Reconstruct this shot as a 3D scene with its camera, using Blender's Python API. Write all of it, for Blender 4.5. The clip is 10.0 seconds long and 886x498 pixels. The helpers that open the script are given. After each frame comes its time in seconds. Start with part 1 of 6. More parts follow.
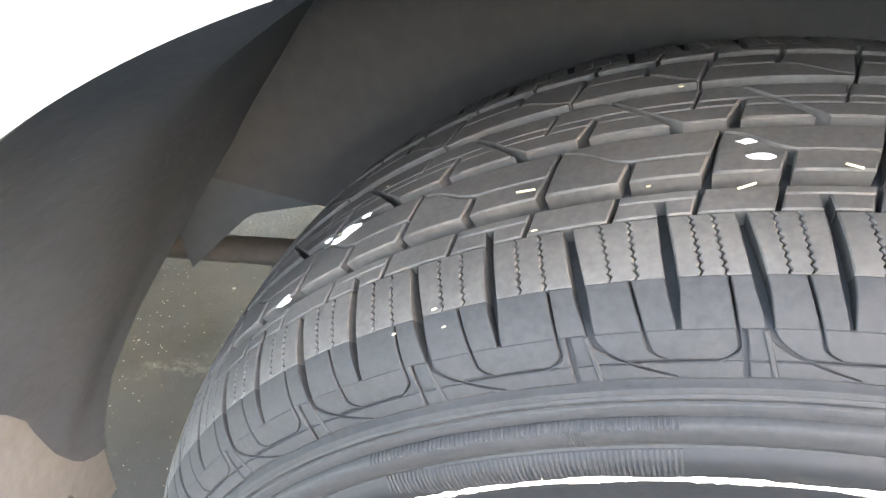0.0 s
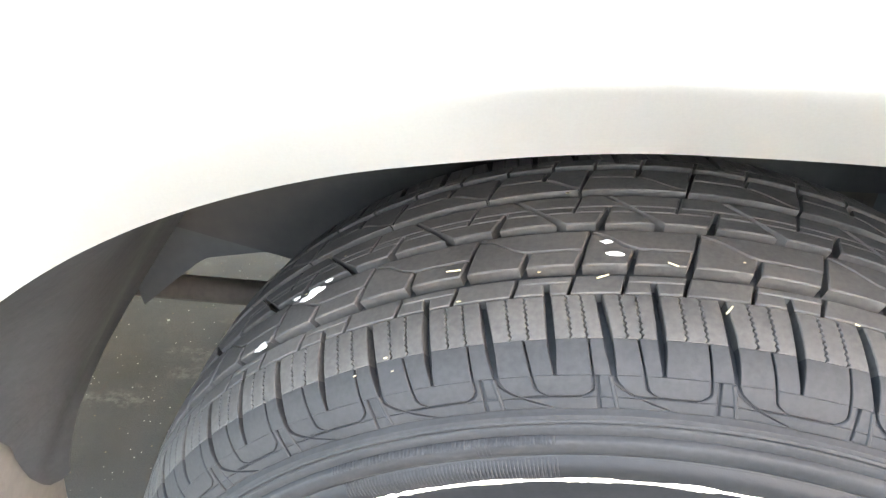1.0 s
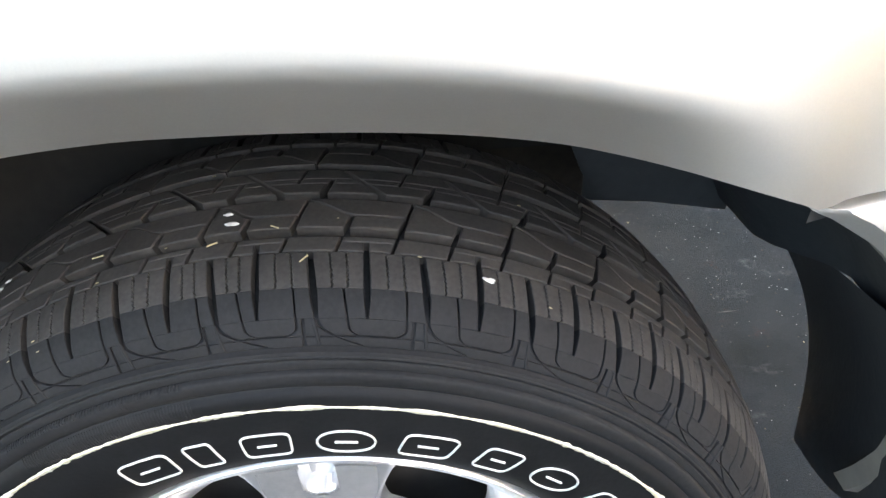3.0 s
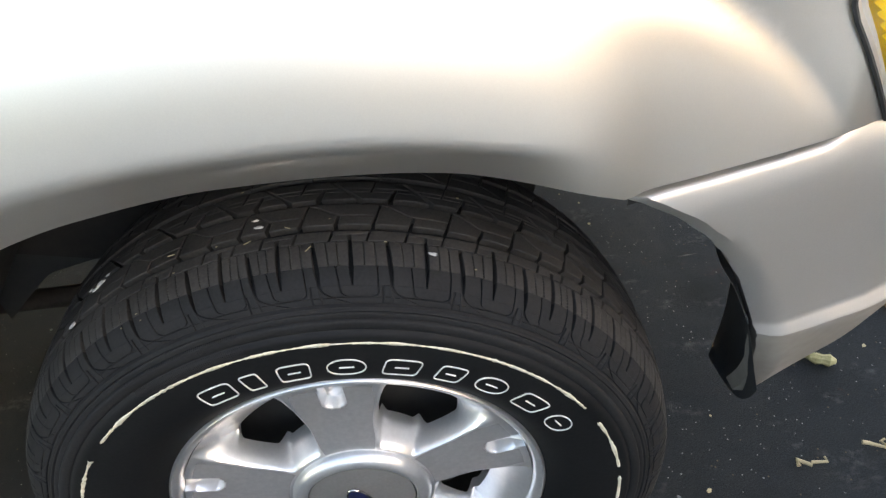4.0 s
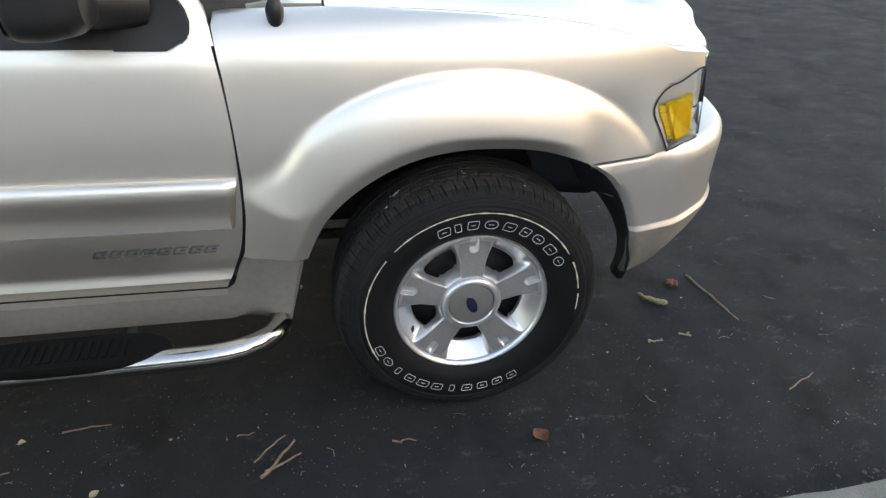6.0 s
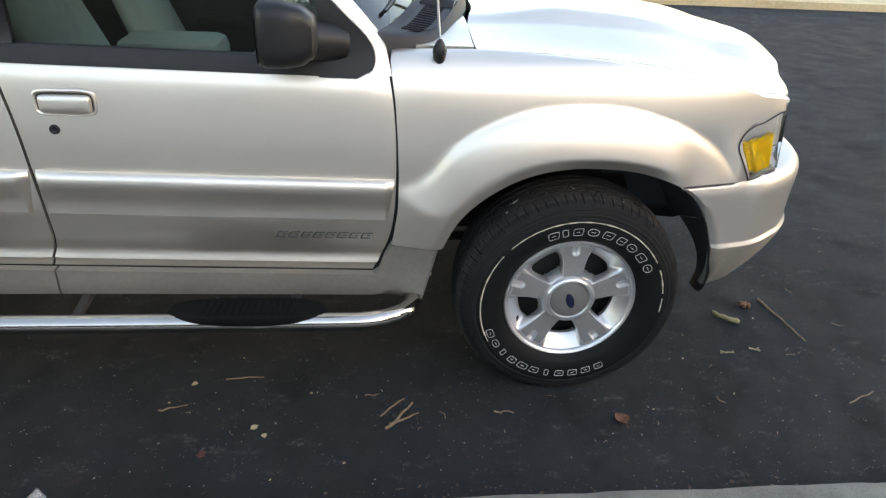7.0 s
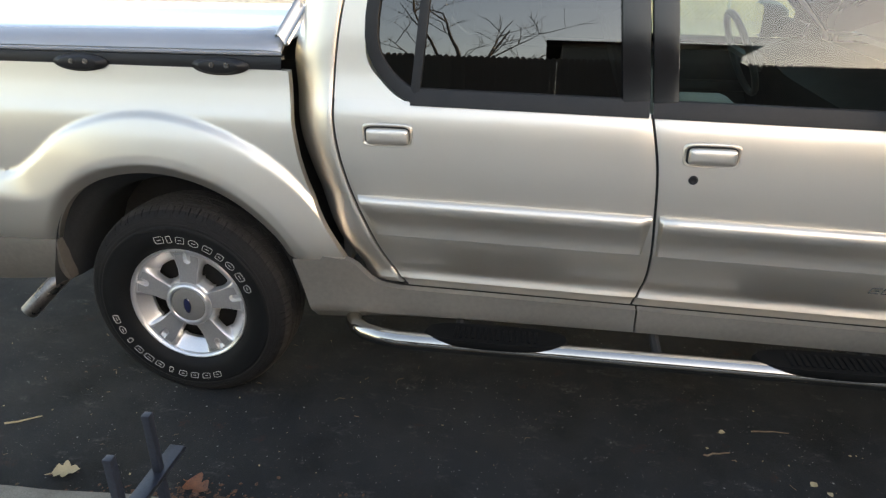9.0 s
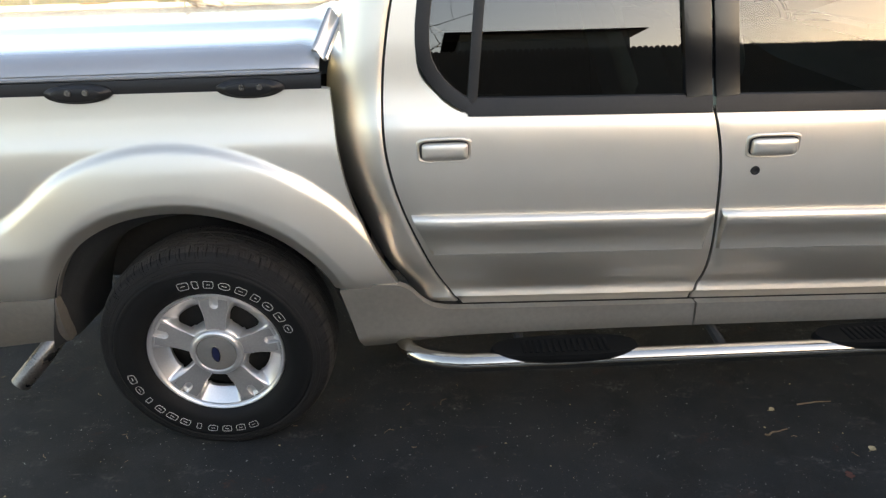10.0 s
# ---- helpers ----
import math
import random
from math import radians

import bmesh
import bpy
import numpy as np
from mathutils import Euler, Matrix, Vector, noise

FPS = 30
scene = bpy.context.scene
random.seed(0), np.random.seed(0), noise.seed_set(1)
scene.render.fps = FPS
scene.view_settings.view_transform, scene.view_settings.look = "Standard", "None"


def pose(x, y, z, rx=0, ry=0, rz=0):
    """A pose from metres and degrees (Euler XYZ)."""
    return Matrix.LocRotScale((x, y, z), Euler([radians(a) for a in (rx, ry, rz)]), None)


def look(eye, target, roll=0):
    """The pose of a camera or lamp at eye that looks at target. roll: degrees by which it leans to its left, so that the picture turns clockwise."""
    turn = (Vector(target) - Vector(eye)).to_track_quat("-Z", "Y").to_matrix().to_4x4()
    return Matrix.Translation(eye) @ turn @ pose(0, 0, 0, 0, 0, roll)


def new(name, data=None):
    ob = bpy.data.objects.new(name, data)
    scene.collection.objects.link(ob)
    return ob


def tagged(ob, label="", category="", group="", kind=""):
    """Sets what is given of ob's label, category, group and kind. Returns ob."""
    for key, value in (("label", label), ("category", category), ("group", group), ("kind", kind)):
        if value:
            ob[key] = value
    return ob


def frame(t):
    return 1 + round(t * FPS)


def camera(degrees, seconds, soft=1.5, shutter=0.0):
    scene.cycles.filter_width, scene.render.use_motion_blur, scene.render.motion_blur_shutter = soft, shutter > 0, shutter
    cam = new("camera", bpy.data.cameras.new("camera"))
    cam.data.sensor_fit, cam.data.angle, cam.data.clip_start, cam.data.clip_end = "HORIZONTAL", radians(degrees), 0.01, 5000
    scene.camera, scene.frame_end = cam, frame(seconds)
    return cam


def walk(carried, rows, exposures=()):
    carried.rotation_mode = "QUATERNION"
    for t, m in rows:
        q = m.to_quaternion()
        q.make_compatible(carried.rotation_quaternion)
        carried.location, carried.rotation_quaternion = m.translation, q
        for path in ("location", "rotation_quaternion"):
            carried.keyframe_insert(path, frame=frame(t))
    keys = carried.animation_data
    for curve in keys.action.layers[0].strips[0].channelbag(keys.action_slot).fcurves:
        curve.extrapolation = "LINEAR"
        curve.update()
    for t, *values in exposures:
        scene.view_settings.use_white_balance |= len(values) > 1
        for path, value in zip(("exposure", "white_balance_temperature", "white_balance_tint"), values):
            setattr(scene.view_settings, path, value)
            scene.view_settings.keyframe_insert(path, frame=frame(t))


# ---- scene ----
cam = camera(66.2, 10.0, soft=1.35)
PATH = [
    (0, (-0.082, -0.177, 0.884), (-0.542, 1.363, -0.306), -7.2),
    (0.5, (-0.116, -0.195, 0.894), (-0.593, 1.321, -0.32), -6.3),
    (1, (-0.073, -0.244, 0.959), (-0.324, 1.383, -0.176), -1.4),
    (1.5, (-0.078, -0.298, 0.997), (-0.037, 1.318, -0.181), 1.3),
    (2, (-0.057, -0.308, 0.981), (0.037, 1.313, -0.187), 2.4),
    (2.5, (0.041, -0.298, 0.974), (0.036, 1.34, -0.175), -2.6),
    (2.7, (0.068, -0.295, 0.975), (0.108, 1.342, -0.174), -1.7),
    (3.8, (0.126, -0.385, 1.07), (0.131, 1.125, -0.241), -7.4),
    (4, (0.137, -0.448, 1.117), (0.136, 1.092, -0.159), -7.7),
    (4.5, (0.016, -0.647, 1.274), (0.138, 0.852, -0.044), -5.3),
    (5, (-0.201, -0.931, 1.39), (0.041, 0.572, 0.093), -3.0),
    (5.5, (-0.301, -1.24, 1.442), (0.007, 0.335, 0.249), 2.4),
    (5.7, (-0.328, -1.361, 1.462), (0.008, 0.262, 0.343), 1.4),
    (6.8, (-0.686, -1.787, 1.575), (-0.202, -0.093, 0.628), 5.6),
    (7, (-0.641, -1.857, 1.593), (-0.448, -0.114, 0.63), 3.1),
    (7.5, (-0.819, -1.988, 1.595), (-1.05, -0.217, 0.696), -0.4),
    (8, (-1.253, -2.112, 1.628), (-1.385, -0.333, 0.725), 3.1),
    (8.5, (-1.515, -2.04, 1.552), (-1.769, -0.251, 0.694), -2.2),
    (8.7, (-1.671, -2.013, 1.554), (-2.016, -0.228, 0.742), -1.5),
    (9, (-1.946, -1.999, 1.575), (-2.227, -0.198, 0.753), 0.1),
    (9.5, (-2.287, -2.009, 1.641), (-2.366, -0.187, 0.82), -0.5),
    (10, (-2.484, -1.892, 1.613), (-2.446, -0.084, 0.759), -1.7),
]
EXPOSURES = [(t, ev, k, 18) for t, ev, k in ((0, 6.4, 8000), (0.8, 6.35, 8000), (1.1, 6.0, 8000), (1.5, 5.05, 7900), (2.0, 4.2, 7800), (2.7, 4.2, 7700), (4, 3.18, 8000), (5, 2.58, 8050), (5.7, 2.65, 8000), (6.8, 2.75, 8000), (7.1, 2.7, 8000), (8, 2.4, 8050), (8.7, 2.4, 8050), (10, 2.4, 8000))]
walk(cam, [(t, look(eye, target, roll)) for t, eye, target, roll in PATH], EXPOSURES)

# ---- light ----
SUN_ELEV, SUN_AZ = radians(12), radians(128)
world = bpy.data.worlds.new("sky")
scene.world = world
world.use_nodes = True
wn = world.node_tree
sky = wn.nodes.new("ShaderNodeTexSky")
sky.sky_type, sky.sun_disc = "NISHITA", False
sky.sun_elevation, sky.sun_rotation = SUN_ELEV, SUN_AZ
sky.air_density, sky.dust_density = 1.0, 1.2
wn.links.new(sky.outputs[0], wn.nodes["Background"].inputs[0])
wn.nodes["Background"].inputs[1].default_value = 0.15
sun_data = bpy.data.lights.new("sun", "SUN")
sun_data.energy, sun_data.angle, sun_data.color = 4.0, radians(0.5), (1.0, 0.9, 0.74)
sun = new("sun", sun_data)
to_sun = Vector((math.sin(SUN_AZ) * math.cos(SUN_ELEV), math.cos(SUN_AZ) * math.cos(SUN_ELEV), math.sin(SUN_ELEV)))
sun.matrix_world = look(to_sun * 40, (0, 0, 0))


# ---- materials ----
def shader(name):
    m = bpy.data.materials.new(name)
    m.use_nodes = True
    return m, m.node_tree, m.node_tree.nodes["Principled BSDF"]


def surface(name, a, b, rough=0.5, metal=0.0, scale=20.0, fine=200.0, bump=0.0, coat=0.0, spread=0.12, spots=None, spec=0.5):
    """Two tones mixed by coarse and fine noise, uneven gloss and fine relief, in metres."""
    m, t, p = shader(name)
    geo = t.nodes.new("ShaderNodeTexCoord")
    n1, n2 = t.nodes.new("ShaderNodeTexNoise"), t.nodes.new("ShaderNodeTexNoise")
    for n, s in ((n1, scale), (n2, fine)):
        n.inputs["Scale"].default_value = s
        n.inputs["Detail"].default_value = 5
        t.links.new(geo.outputs["Object"], n.inputs["Vector"])
    mix = t.nodes.new("ShaderNodeMath")
    mix.operation = "MULTIPLY_ADD"
    mix.inputs[1].default_value = 0.5
    t.links.new(n1.outputs[0], mix.inputs[0])
    half = t.nodes.new("ShaderNodeMath")
    half.operation = "MULTIPLY"
    half.inputs[1].default_value = 0.5
    t.links.new(n2.outputs[0], half.inputs[0])
    t.links.new(half.outputs[0], mix.inputs[2])
    ramp = t.nodes.new("ShaderNodeValToRGB")
    ramp.color_ramp.elements[0].position, ramp.color_ramp.elements[1].position = 0.36, 0.64
    ramp.color_ramp.elements[0].color, ramp.color_ramp.elements[1].color = (*a, 1), (*b, 1)
    t.links.new(mix.outputs[0], ramp.inputs[0])
    colour = ramp.outputs[0]
    if spots:
        tint, size, amount = spots
        v = t.nodes.new("ShaderNodeTexVoronoi")
        v.inputs["Scale"].default_value = size
        t.links.new(geo.outputs["Object"], v.inputs["Vector"])
        less = t.nodes.new("ShaderNodeMath")
        less.operation = "LESS_THAN"
        less.inputs[1].default_value = amount
        t.links.new(v.outputs["Distance"], less.inputs[0])
        over = t.nodes.new("ShaderNodeMixRGB")
        over.inputs[2].default_value = (*tint, 1)
        t.links.new(less.outputs[0], over.inputs[0])
        t.links.new(colour, over.inputs[1])
        colour = over.outputs[0]
    t.links.new(colour, p.inputs["Base Color"])
    r = t.nodes.new("ShaderNodeMapRange")
    r.inputs[3].default_value, r.inputs[4].default_value = rough - spread, rough + spread
    t.links.new(n1.outputs[0], r.inputs[0])
    t.links.new(r.outputs[0], p.inputs["Roughness"])
    p.inputs["Metallic"].default_value, p.inputs["Coat Weight"].default_value = metal, coat
    p.inputs["Coat Roughness"].default_value = 0.04
    p.inputs["Specular IOR Level"].default_value = spec
    if bump:
        bn = t.nodes.new("ShaderNodeBump")
        bn.inputs["Strength"].default_value, bn.inputs["Distance"].default_value = 1.0, bump
        t.links.new(mix.outputs[0], bn.inputs["Height"])
        t.links.new(bn.outputs[0], p.inputs["Normal"])
    return m


def glass(name, tint, ior=1.5):
    m, t, p = shader(name)
    t.nodes.remove(p)
    see, gloss, fres, mix = (t.nodes.new("ShaderNode" + k) for k in ("BsdfTransparent", "BsdfGlossy", "Fresnel", "MixShader"))
    see.inputs[0].default_value = (*tint, 1)
    gloss.inputs["Roughness"].default_value = 0.0
    fres.inputs["IOR"].default_value = ior
    t.links.new(fres.outputs[0], mix.inputs[0])
    t.links.new(see.outputs[0], mix.inputs[1])
    t.links.new(gloss.outputs[0], mix.inputs[2])
    t.links.new(mix.outputs[0], t.nodes["Material Output"].inputs[0])
    return m


def asphalt():
    """Dark worn asphalt: stone grain, mottling in patches, pale flecks, faint scuffs and rusty stains."""
    m, t, p = shader("asphalt")
    geo = t.nodes.new("ShaderNodeTexCoord").outputs["Object"]

    def tex(kind, scale, detail=6, stretch=None, rough=0.6):
        n = t.nodes.new("ShaderNodeTex" + kind)
        n.inputs["Scale"].default_value = scale
        if kind == "Noise":
            n.inputs["Detail"].default_value, n.inputs["Roughness"].default_value = detail, rough
        src = geo
        if stretch:
            mp = t.nodes.new("ShaderNodeMapping")
            mp.inputs["Rotation"].default_value = (0, 0, stretch[0])
            mp.inputs["Scale"].default_value = (stretch[1], stretch[2], 1)
            t.links.new(geo, mp.inputs[0])
            src = mp.outputs[0]
        t.links.new(src, n.inputs["Vector"])
        return n.outputs["Distance"] if kind == "Voronoi" else n.outputs[0]

    def band(src, lo, hi, a=0.0, b=1.0):
        r = t.nodes.new("ShaderNodeMapRange")
        for k, v in zip((1, 2, 3, 4), (lo, hi, a, b)):
            r.inputs[k].default_value = v
        t.links.new(src, r.inputs[0])
        return r.outputs[0]

    def times(a, b):
        n = t.nodes.new("ShaderNodeMath")
        n.operation = "MULTIPLY"
        t.links.new(a, n.inputs[0])
        t.links.new(b, n.inputs[1])
        return n.outputs[0]

    def over(base, tint, fac):
        n = t.nodes.new("ShaderNodeMixRGB")
        n.inputs[2].default_value = (*tint, 1)
        t.links.new(fac, n.inputs[0])
        t.links.new(base, n.inputs[1])
        return n.outputs[0]
    grain = tex("Noise", 420, 4, rough=0.7)
    ramp = t.nodes.new("ShaderNodeValToRGB")
    ramp.color_ramp.elements[0].position, ramp.color_ramp.elements[1].position = 0.3, 0.72
    ramp.color_ramp.elements[0].color, ramp.color_ramp.elements[1].color = (0.004, 0.0052, 0.0067, 1), (0.037, 0.0435, 0.049, 1)
    t.links.new(grain, ramp.inputs[0])
    c = over(ramp.outputs[0], (0.031, 0.035, 0.0385), band(tex("Noise", 1.1, 8, rough=0.66), 0.42, 0.68, 0, 0.6))
    c = over(c, (0.005, 0.0058, 0.0068), band(tex("Noise", 2.6, 7), 0.5, 0.7, 0, 0.65))
    c = over(c, (0.11, 0.112, 0.115), times(band(tex("Noise", 14, 6, (0.5, 0.45, 1.0)), 0.58, 0.67, 0, 0.45), band(tex("Noise", 70, 3), 0.42, 0.62)))
    c = over(c, (0.13, 0.125, 0.12), times(band(tex("Noise", 30, 6, (-0.5, 0.12, 1.2)), 0.67, 0.72, 0, 0.8), band(tex("Noise", 7, 3), 0.5, 0.6)))
    c = over(c, (0.1, 0.033, 0.018), times(band(tex("Noise", 7.5, 4), 0.64, 0.76, 0, 0.7), band(tex("Noise", 110, 3), 0.4, 0.7)))
    c = over(c, (0.3, 0.3, 0.3), times(band(tex("Voronoi", 75), 0.11, 0.07), band(tex("Noise", 9, 3), 0.45, 0.55)))
    c = over(c, (0.09, 0.075, 0.05), band(tex("Voronoi", 37), 0.075, 0.05))
    t.links.new(c, p.inputs["Base Color"])
    t.links.new(band(tex("Noise", 4), 0.3, 0.7, 0.66, 0.88), p.inputs["Roughness"])
    p.inputs["Specular IOR Level"].default_value = 0.14
    bn = t.nodes.new("ShaderNodeBump")
    bn.inputs["Strength"].default_value, bn.inputs["Distance"].default_value = 1.0, 0.006
    t.links.new(grain, bn.inputs["Height"])
    t.links.new(bn.outputs[0], p.inputs["Normal"])
    return m


def cloudy(name, tint, share):
    """Thin clear plastic with a milky bloom."""
    m, t, p = shader(name)
    p.inputs["Base Color"].default_value, p.inputs["Roughness"].default_value = (*tint, 1), 0.25
    see, mix = t.nodes.new("ShaderNodeBsdfTransparent"), t.nodes.new("ShaderNodeMixShader")
    mix.inputs[0].default_value = share
    t.links.new(see.outputs[0], mix.inputs[1])
    t.links.new(p.outputs[0], mix.inputs[2])
    t.links.new(mix.outputs[0], t.nodes["Material Output"].inputs[0])
    return m


CUP = cloudy("cloudy_plastic", (0.75, 0.76, 0.74), 0.22)
PAINT = surface("silver_paint", (0.76, 0.698, 0.608), (0.8, 0.737, 0.644), 0.42, 0.97, 3, 900, 0, 0.7, 0.03)
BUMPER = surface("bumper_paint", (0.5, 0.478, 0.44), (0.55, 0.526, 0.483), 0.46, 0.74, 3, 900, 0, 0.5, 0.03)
COVER = surface("cover_paint", (0.33, 0.34, 0.35), (0.37, 0.38, 0.39), 0.13, 0.55, 3, 900, 0, 0.9, 0.03)
VALANCE = surface("tan_valance", (0.3, 0.278, 0.24), (0.36, 0.335, 0.292), 0.5, 0.4, 2.5, 60, 0, 0.0, 0.08)
CLAD = surface("dusty_cladding", (0.175, 0.164, 0.143), (0.215, 0.201, 0.176), 0.5, 0.3, 2.5, 60, 0, 0.0, 0.08)
RUBBER = surface("tyre_rubber", (0.0055, 0.0058, 0.0062), (0.009, 0.0094, 0.0098), 0.6, 0, 9, 260, 0.0003, 0, 0.08, None, 0.16)
TREAD = surface("tread_rubber", (0.021, 0.0195, 0.0178), (0.044, 0.0405, 0.0365), 0.7, 0, 14, 320, 0.0003, 0, 0.1, None, 0.35)
APRON = surface("shoulder_rubber", (0.0095, 0.0098, 0.0102), (0.018, 0.0182, 0.0184), 0.7, 0, 14, 320, 0.0003, 0, 0.1, None, 0.18)
LINER = surface("liner_plastic", (0.02, 0.0232, 0.026), (0.031, 0.0345, 0.0375), 0.6, 0, 7, 90, 0.001)
BLACK = surface("black_plastic", (0.01, 0.0102, 0.011), (0.017, 0.0172, 0.018), 0.38, 0, 12, 300, 0.0002, 0, 0.12, None, 0.3)
PILLAR = surface("black_gloss_trim", (0.008, 0.008, 0.009), (0.012, 0.012, 0.013), 0.14, 0, 12, 300, 0, 0, 0.02)
ALLOY = surface("cast_alloy", (0.68, 0.68, 0.675), (0.76, 0.755, 0.75), 0.33, 0.82, 16, 180, 0, 0, 0.02)
ALLOY_GREY = surface("grey_alloy_paint", (0.36, 0.36, 0.355), (0.44, 0.435, 0.43), 0.42, 0.6, 16, 180)
CHROME = surface("chrome", (0.47, 0.435, 0.39), (0.56, 0.525, 0.475), 0.13, 1.0, 9, 200, 0, 0, 0.05)
MIRROR = surface("mirror_silver", (0.82, 0.83, 0.84), (0.85, 0.86, 0.87), 0.02, 1.0, 3, 30, 0, 0, 0.01)
STEEL = surface("worn_steel", (0.15, 0.138, 0.122), (0.27, 0.25, 0.226), 0.3, 0.9, 20, 200)
WHITE = surface("white_rubber", (0.5, 0.49, 0.45), (0.72, 0.7, 0.66), 0.6, 0, 60, 600)
CREAM = surface("yellowed_rubber", (0.5, 0.43, 0.28), (0.72, 0.68, 0.56), 0.6, 0, 40, 400)
CAPGREY = surface("cap_paint", (0.27, 0.265, 0.25), (0.32, 0.31, 0.295), 0.4, 0.6, 30, 300)
BLUE = surface("blue_enamel", (0.008, 0.012, 0.04), (0.012, 0.018, 0.06), 0.3, 0, 40, 400)
AMBER = surface("amber_lens", (1.0, 0.62, 0.003), (1.0, 0.7, 0.006), 0.3, 0.0, 3, 30, 0, 0.6)
LAMP = surface("lamp_reflector", (0.6, 0.6, 0.58), (0.72, 0.72, 0.7), 0.35, 0.1, 30, 200)
SEAT = surface("seat_cloth", (0.24, 0.285, 0.275), (0.32, 0.37, 0.355), 0.85, 0, 30, 600, 0.0005)
INNER = surface("interior_plastic", (0.045, 0.048, 0.046), (0.07, 0.075, 0.072), 0.6, 0, 20, 300)
FRAME = surface("dusty_frame", (0.026, 0.02, 0.015), (0.05, 0.04, 0.031), 0.85, 0, 9, 80)
UNDER = surface("underbody", (0.012, 0.012, 0.012), (0.025, 0.024, 0.022), 0.8, 0, 8, 60)
GLASS = glass("window_glass", (0.6, 0.7, 0.66), 1.9)
DARKGLASS = glass("tinted_glass", (0.05, 0.055, 0.055), 2.05)
CLEAR = glass("clear_lens", (0.93, 0.94, 0.94))
ASPHALT = asphalt()
PAD = surface("step_plastic", (0.0035, 0.0038, 0.004), (0.006, 0.0064, 0.0066), 0.6, 0, 12, 300, 0.0002, 0, 0.08, None, 0.07)
SEED = surface("green_seed", (0.22, 0.2, 0.09), (0.36, 0.33, 0.17), 0.8, 0, 60, 300, 0.001)
BROWN = surface("brown_door_paint", (0.2, 0.11, 0.06), (0.27, 0.16, 0.09), 0.6, 0, 2, 40)
# darker copy of the cladding colour, with the shade painted in
CLAD_SHADED = surface("shaded_plastic", (0.1, 0.098, 0.09), (0.14, 0.137, 0.127), 0.6, 0, 6, 90)
DREGS = surface("dried_yellow_dregs", (0.34, 0.25, 0.05), (0.5, 0.42, 0.2), 0.5, 0, 30, 200)
LITTER = surface("leaf_crumbs", (0.04, 0.021, 0.014), (0.17, 0.085, 0.05), 0.85, 0, 40, 200)
MORTAR = surface("mortar", (0.26, 0.255, 0.24), (0.42, 0.41, 0.39), 0.9, 0, 30, 200, 0.003)
COWL = surface("cowl_plastic", (0.02, 0.02, 0.022), (0.034, 0.034, 0.037), 0.55, 0, 12, 300, 0.0003, 0, 0.1, None, 0.3)
CONCRETE = surface("curb_concrete", (0.1, 0.097, 0.081), (0.205, 0.198, 0.167), 0.85, 0, 9, 260, 0.003, 0, 0.05, ((0.075, 0.073, 0.062), 38, 0.06))
SLAB = surface("dark_pavement", (0.05, 0.053, 0.057), (0.09, 0.094, 0.095), 0.85, 0, 5, 200, 0.002)
# extra pale so that the unseen ground reflects light onto the doors
BOUNCE_GROUND = surface("pale_bounce_ground", (0.4, 0.39, 0.365), (0.52, 0.505, 0.475), 0.85, 0, 1.5, 60, 0.003)
STONE = surface("grey_stone", (0.11, 0.125, 0.13), (0.22, 0.235, 0.235), 0.85, 0, 18, 200, 0.004)
SOIL = surface("leaf_litter", (0.05, 0.035, 0.024), (0.12, 0.085, 0.055), 0.9, 0, 9, 80, 0.006)
SAND = surface("dry_verge", (0.42, 0.34, 0.2), (0.6, 0.5, 0.32), 0.9, 0, 0.8, 20, 0.01)
TWIG = surface("twig_bark", (0.13, 0.085, 0.05), (0.28, 0.2, 0.13), 0.8, 0, 60, 400, 0.001)
LEAF = surface("dead_leaf", (0.09, 0.035, 0.02), (0.2, 0.085, 0.04), 0.75, 0, 60, 300)
DARK_LEAF = surface("rotting_leaf", (0.05, 0.017, 0.013), (0.1, 0.034, 0.024), 0.8, 0, 60, 300)
PALE_LEAF = surface("pale_dry_leaf", (0.3, 0.245, 0.14), (0.42, 0.35, 0.21), 0.75, 0, 60, 300)
GREEN = surface("small_green_leaves", (0.07, 0.11, 0.02), (0.15, 0.2, 0.04), 0.7, 0, 60, 300)
RAILING = surface("railing_paint", (0.006, 0.008, 0.013), (0.016, 0.02, 0.03), 0.35, 0, 30, 200, 0.0005)
FENCEWOOD = surface("dark_fence_wood", (0.03, 0.024, 0.02), (0.06, 0.048, 0.04), 0.85, 0, 3, 60, 0.003)
HOUSE = surface("house_siding", (0.1, 0.1, 0.1), (0.14, 0.14, 0.135), 0.8, 0, 1, 20)
PALE = surface("pale_render", (0.62, 0.58, 0.48), (0.72, 0.68, 0.58), 0.8, 0, 1, 20)
WIRE = surface("yellow_chain_link", (0.5, 0.4, 0.12), (0.62, 0.5, 0.18), 0.5, 0.2, 5, 60)
BARK = surface("bare_bark", (0.05, 0.04, 0.035), (0.09, 0.075, 0.06), 0.9, 0, 10, 80, 0.004)


# ---- builders ----
def place_of(ob):
    return place_of(ob.parent) @ ob.matrix_parent_inverse @ ob.matrix_basis if ob.parent else ob.matrix_basis.copy()


def finish(bm, name, material, smooth=38):
    bmesh.ops.recalc_face_normals(bm, faces=bm.faces)
    me = bpy.data.meshes.new(name)
    bm.to_mesh(me)
    bm.free()
    me.materials.append(material)
    me.polygons.foreach_set("use_smooth", [True] * len(me.polygons))
    me.set_sharp_from_angle(angle=radians(smooth))
    return me


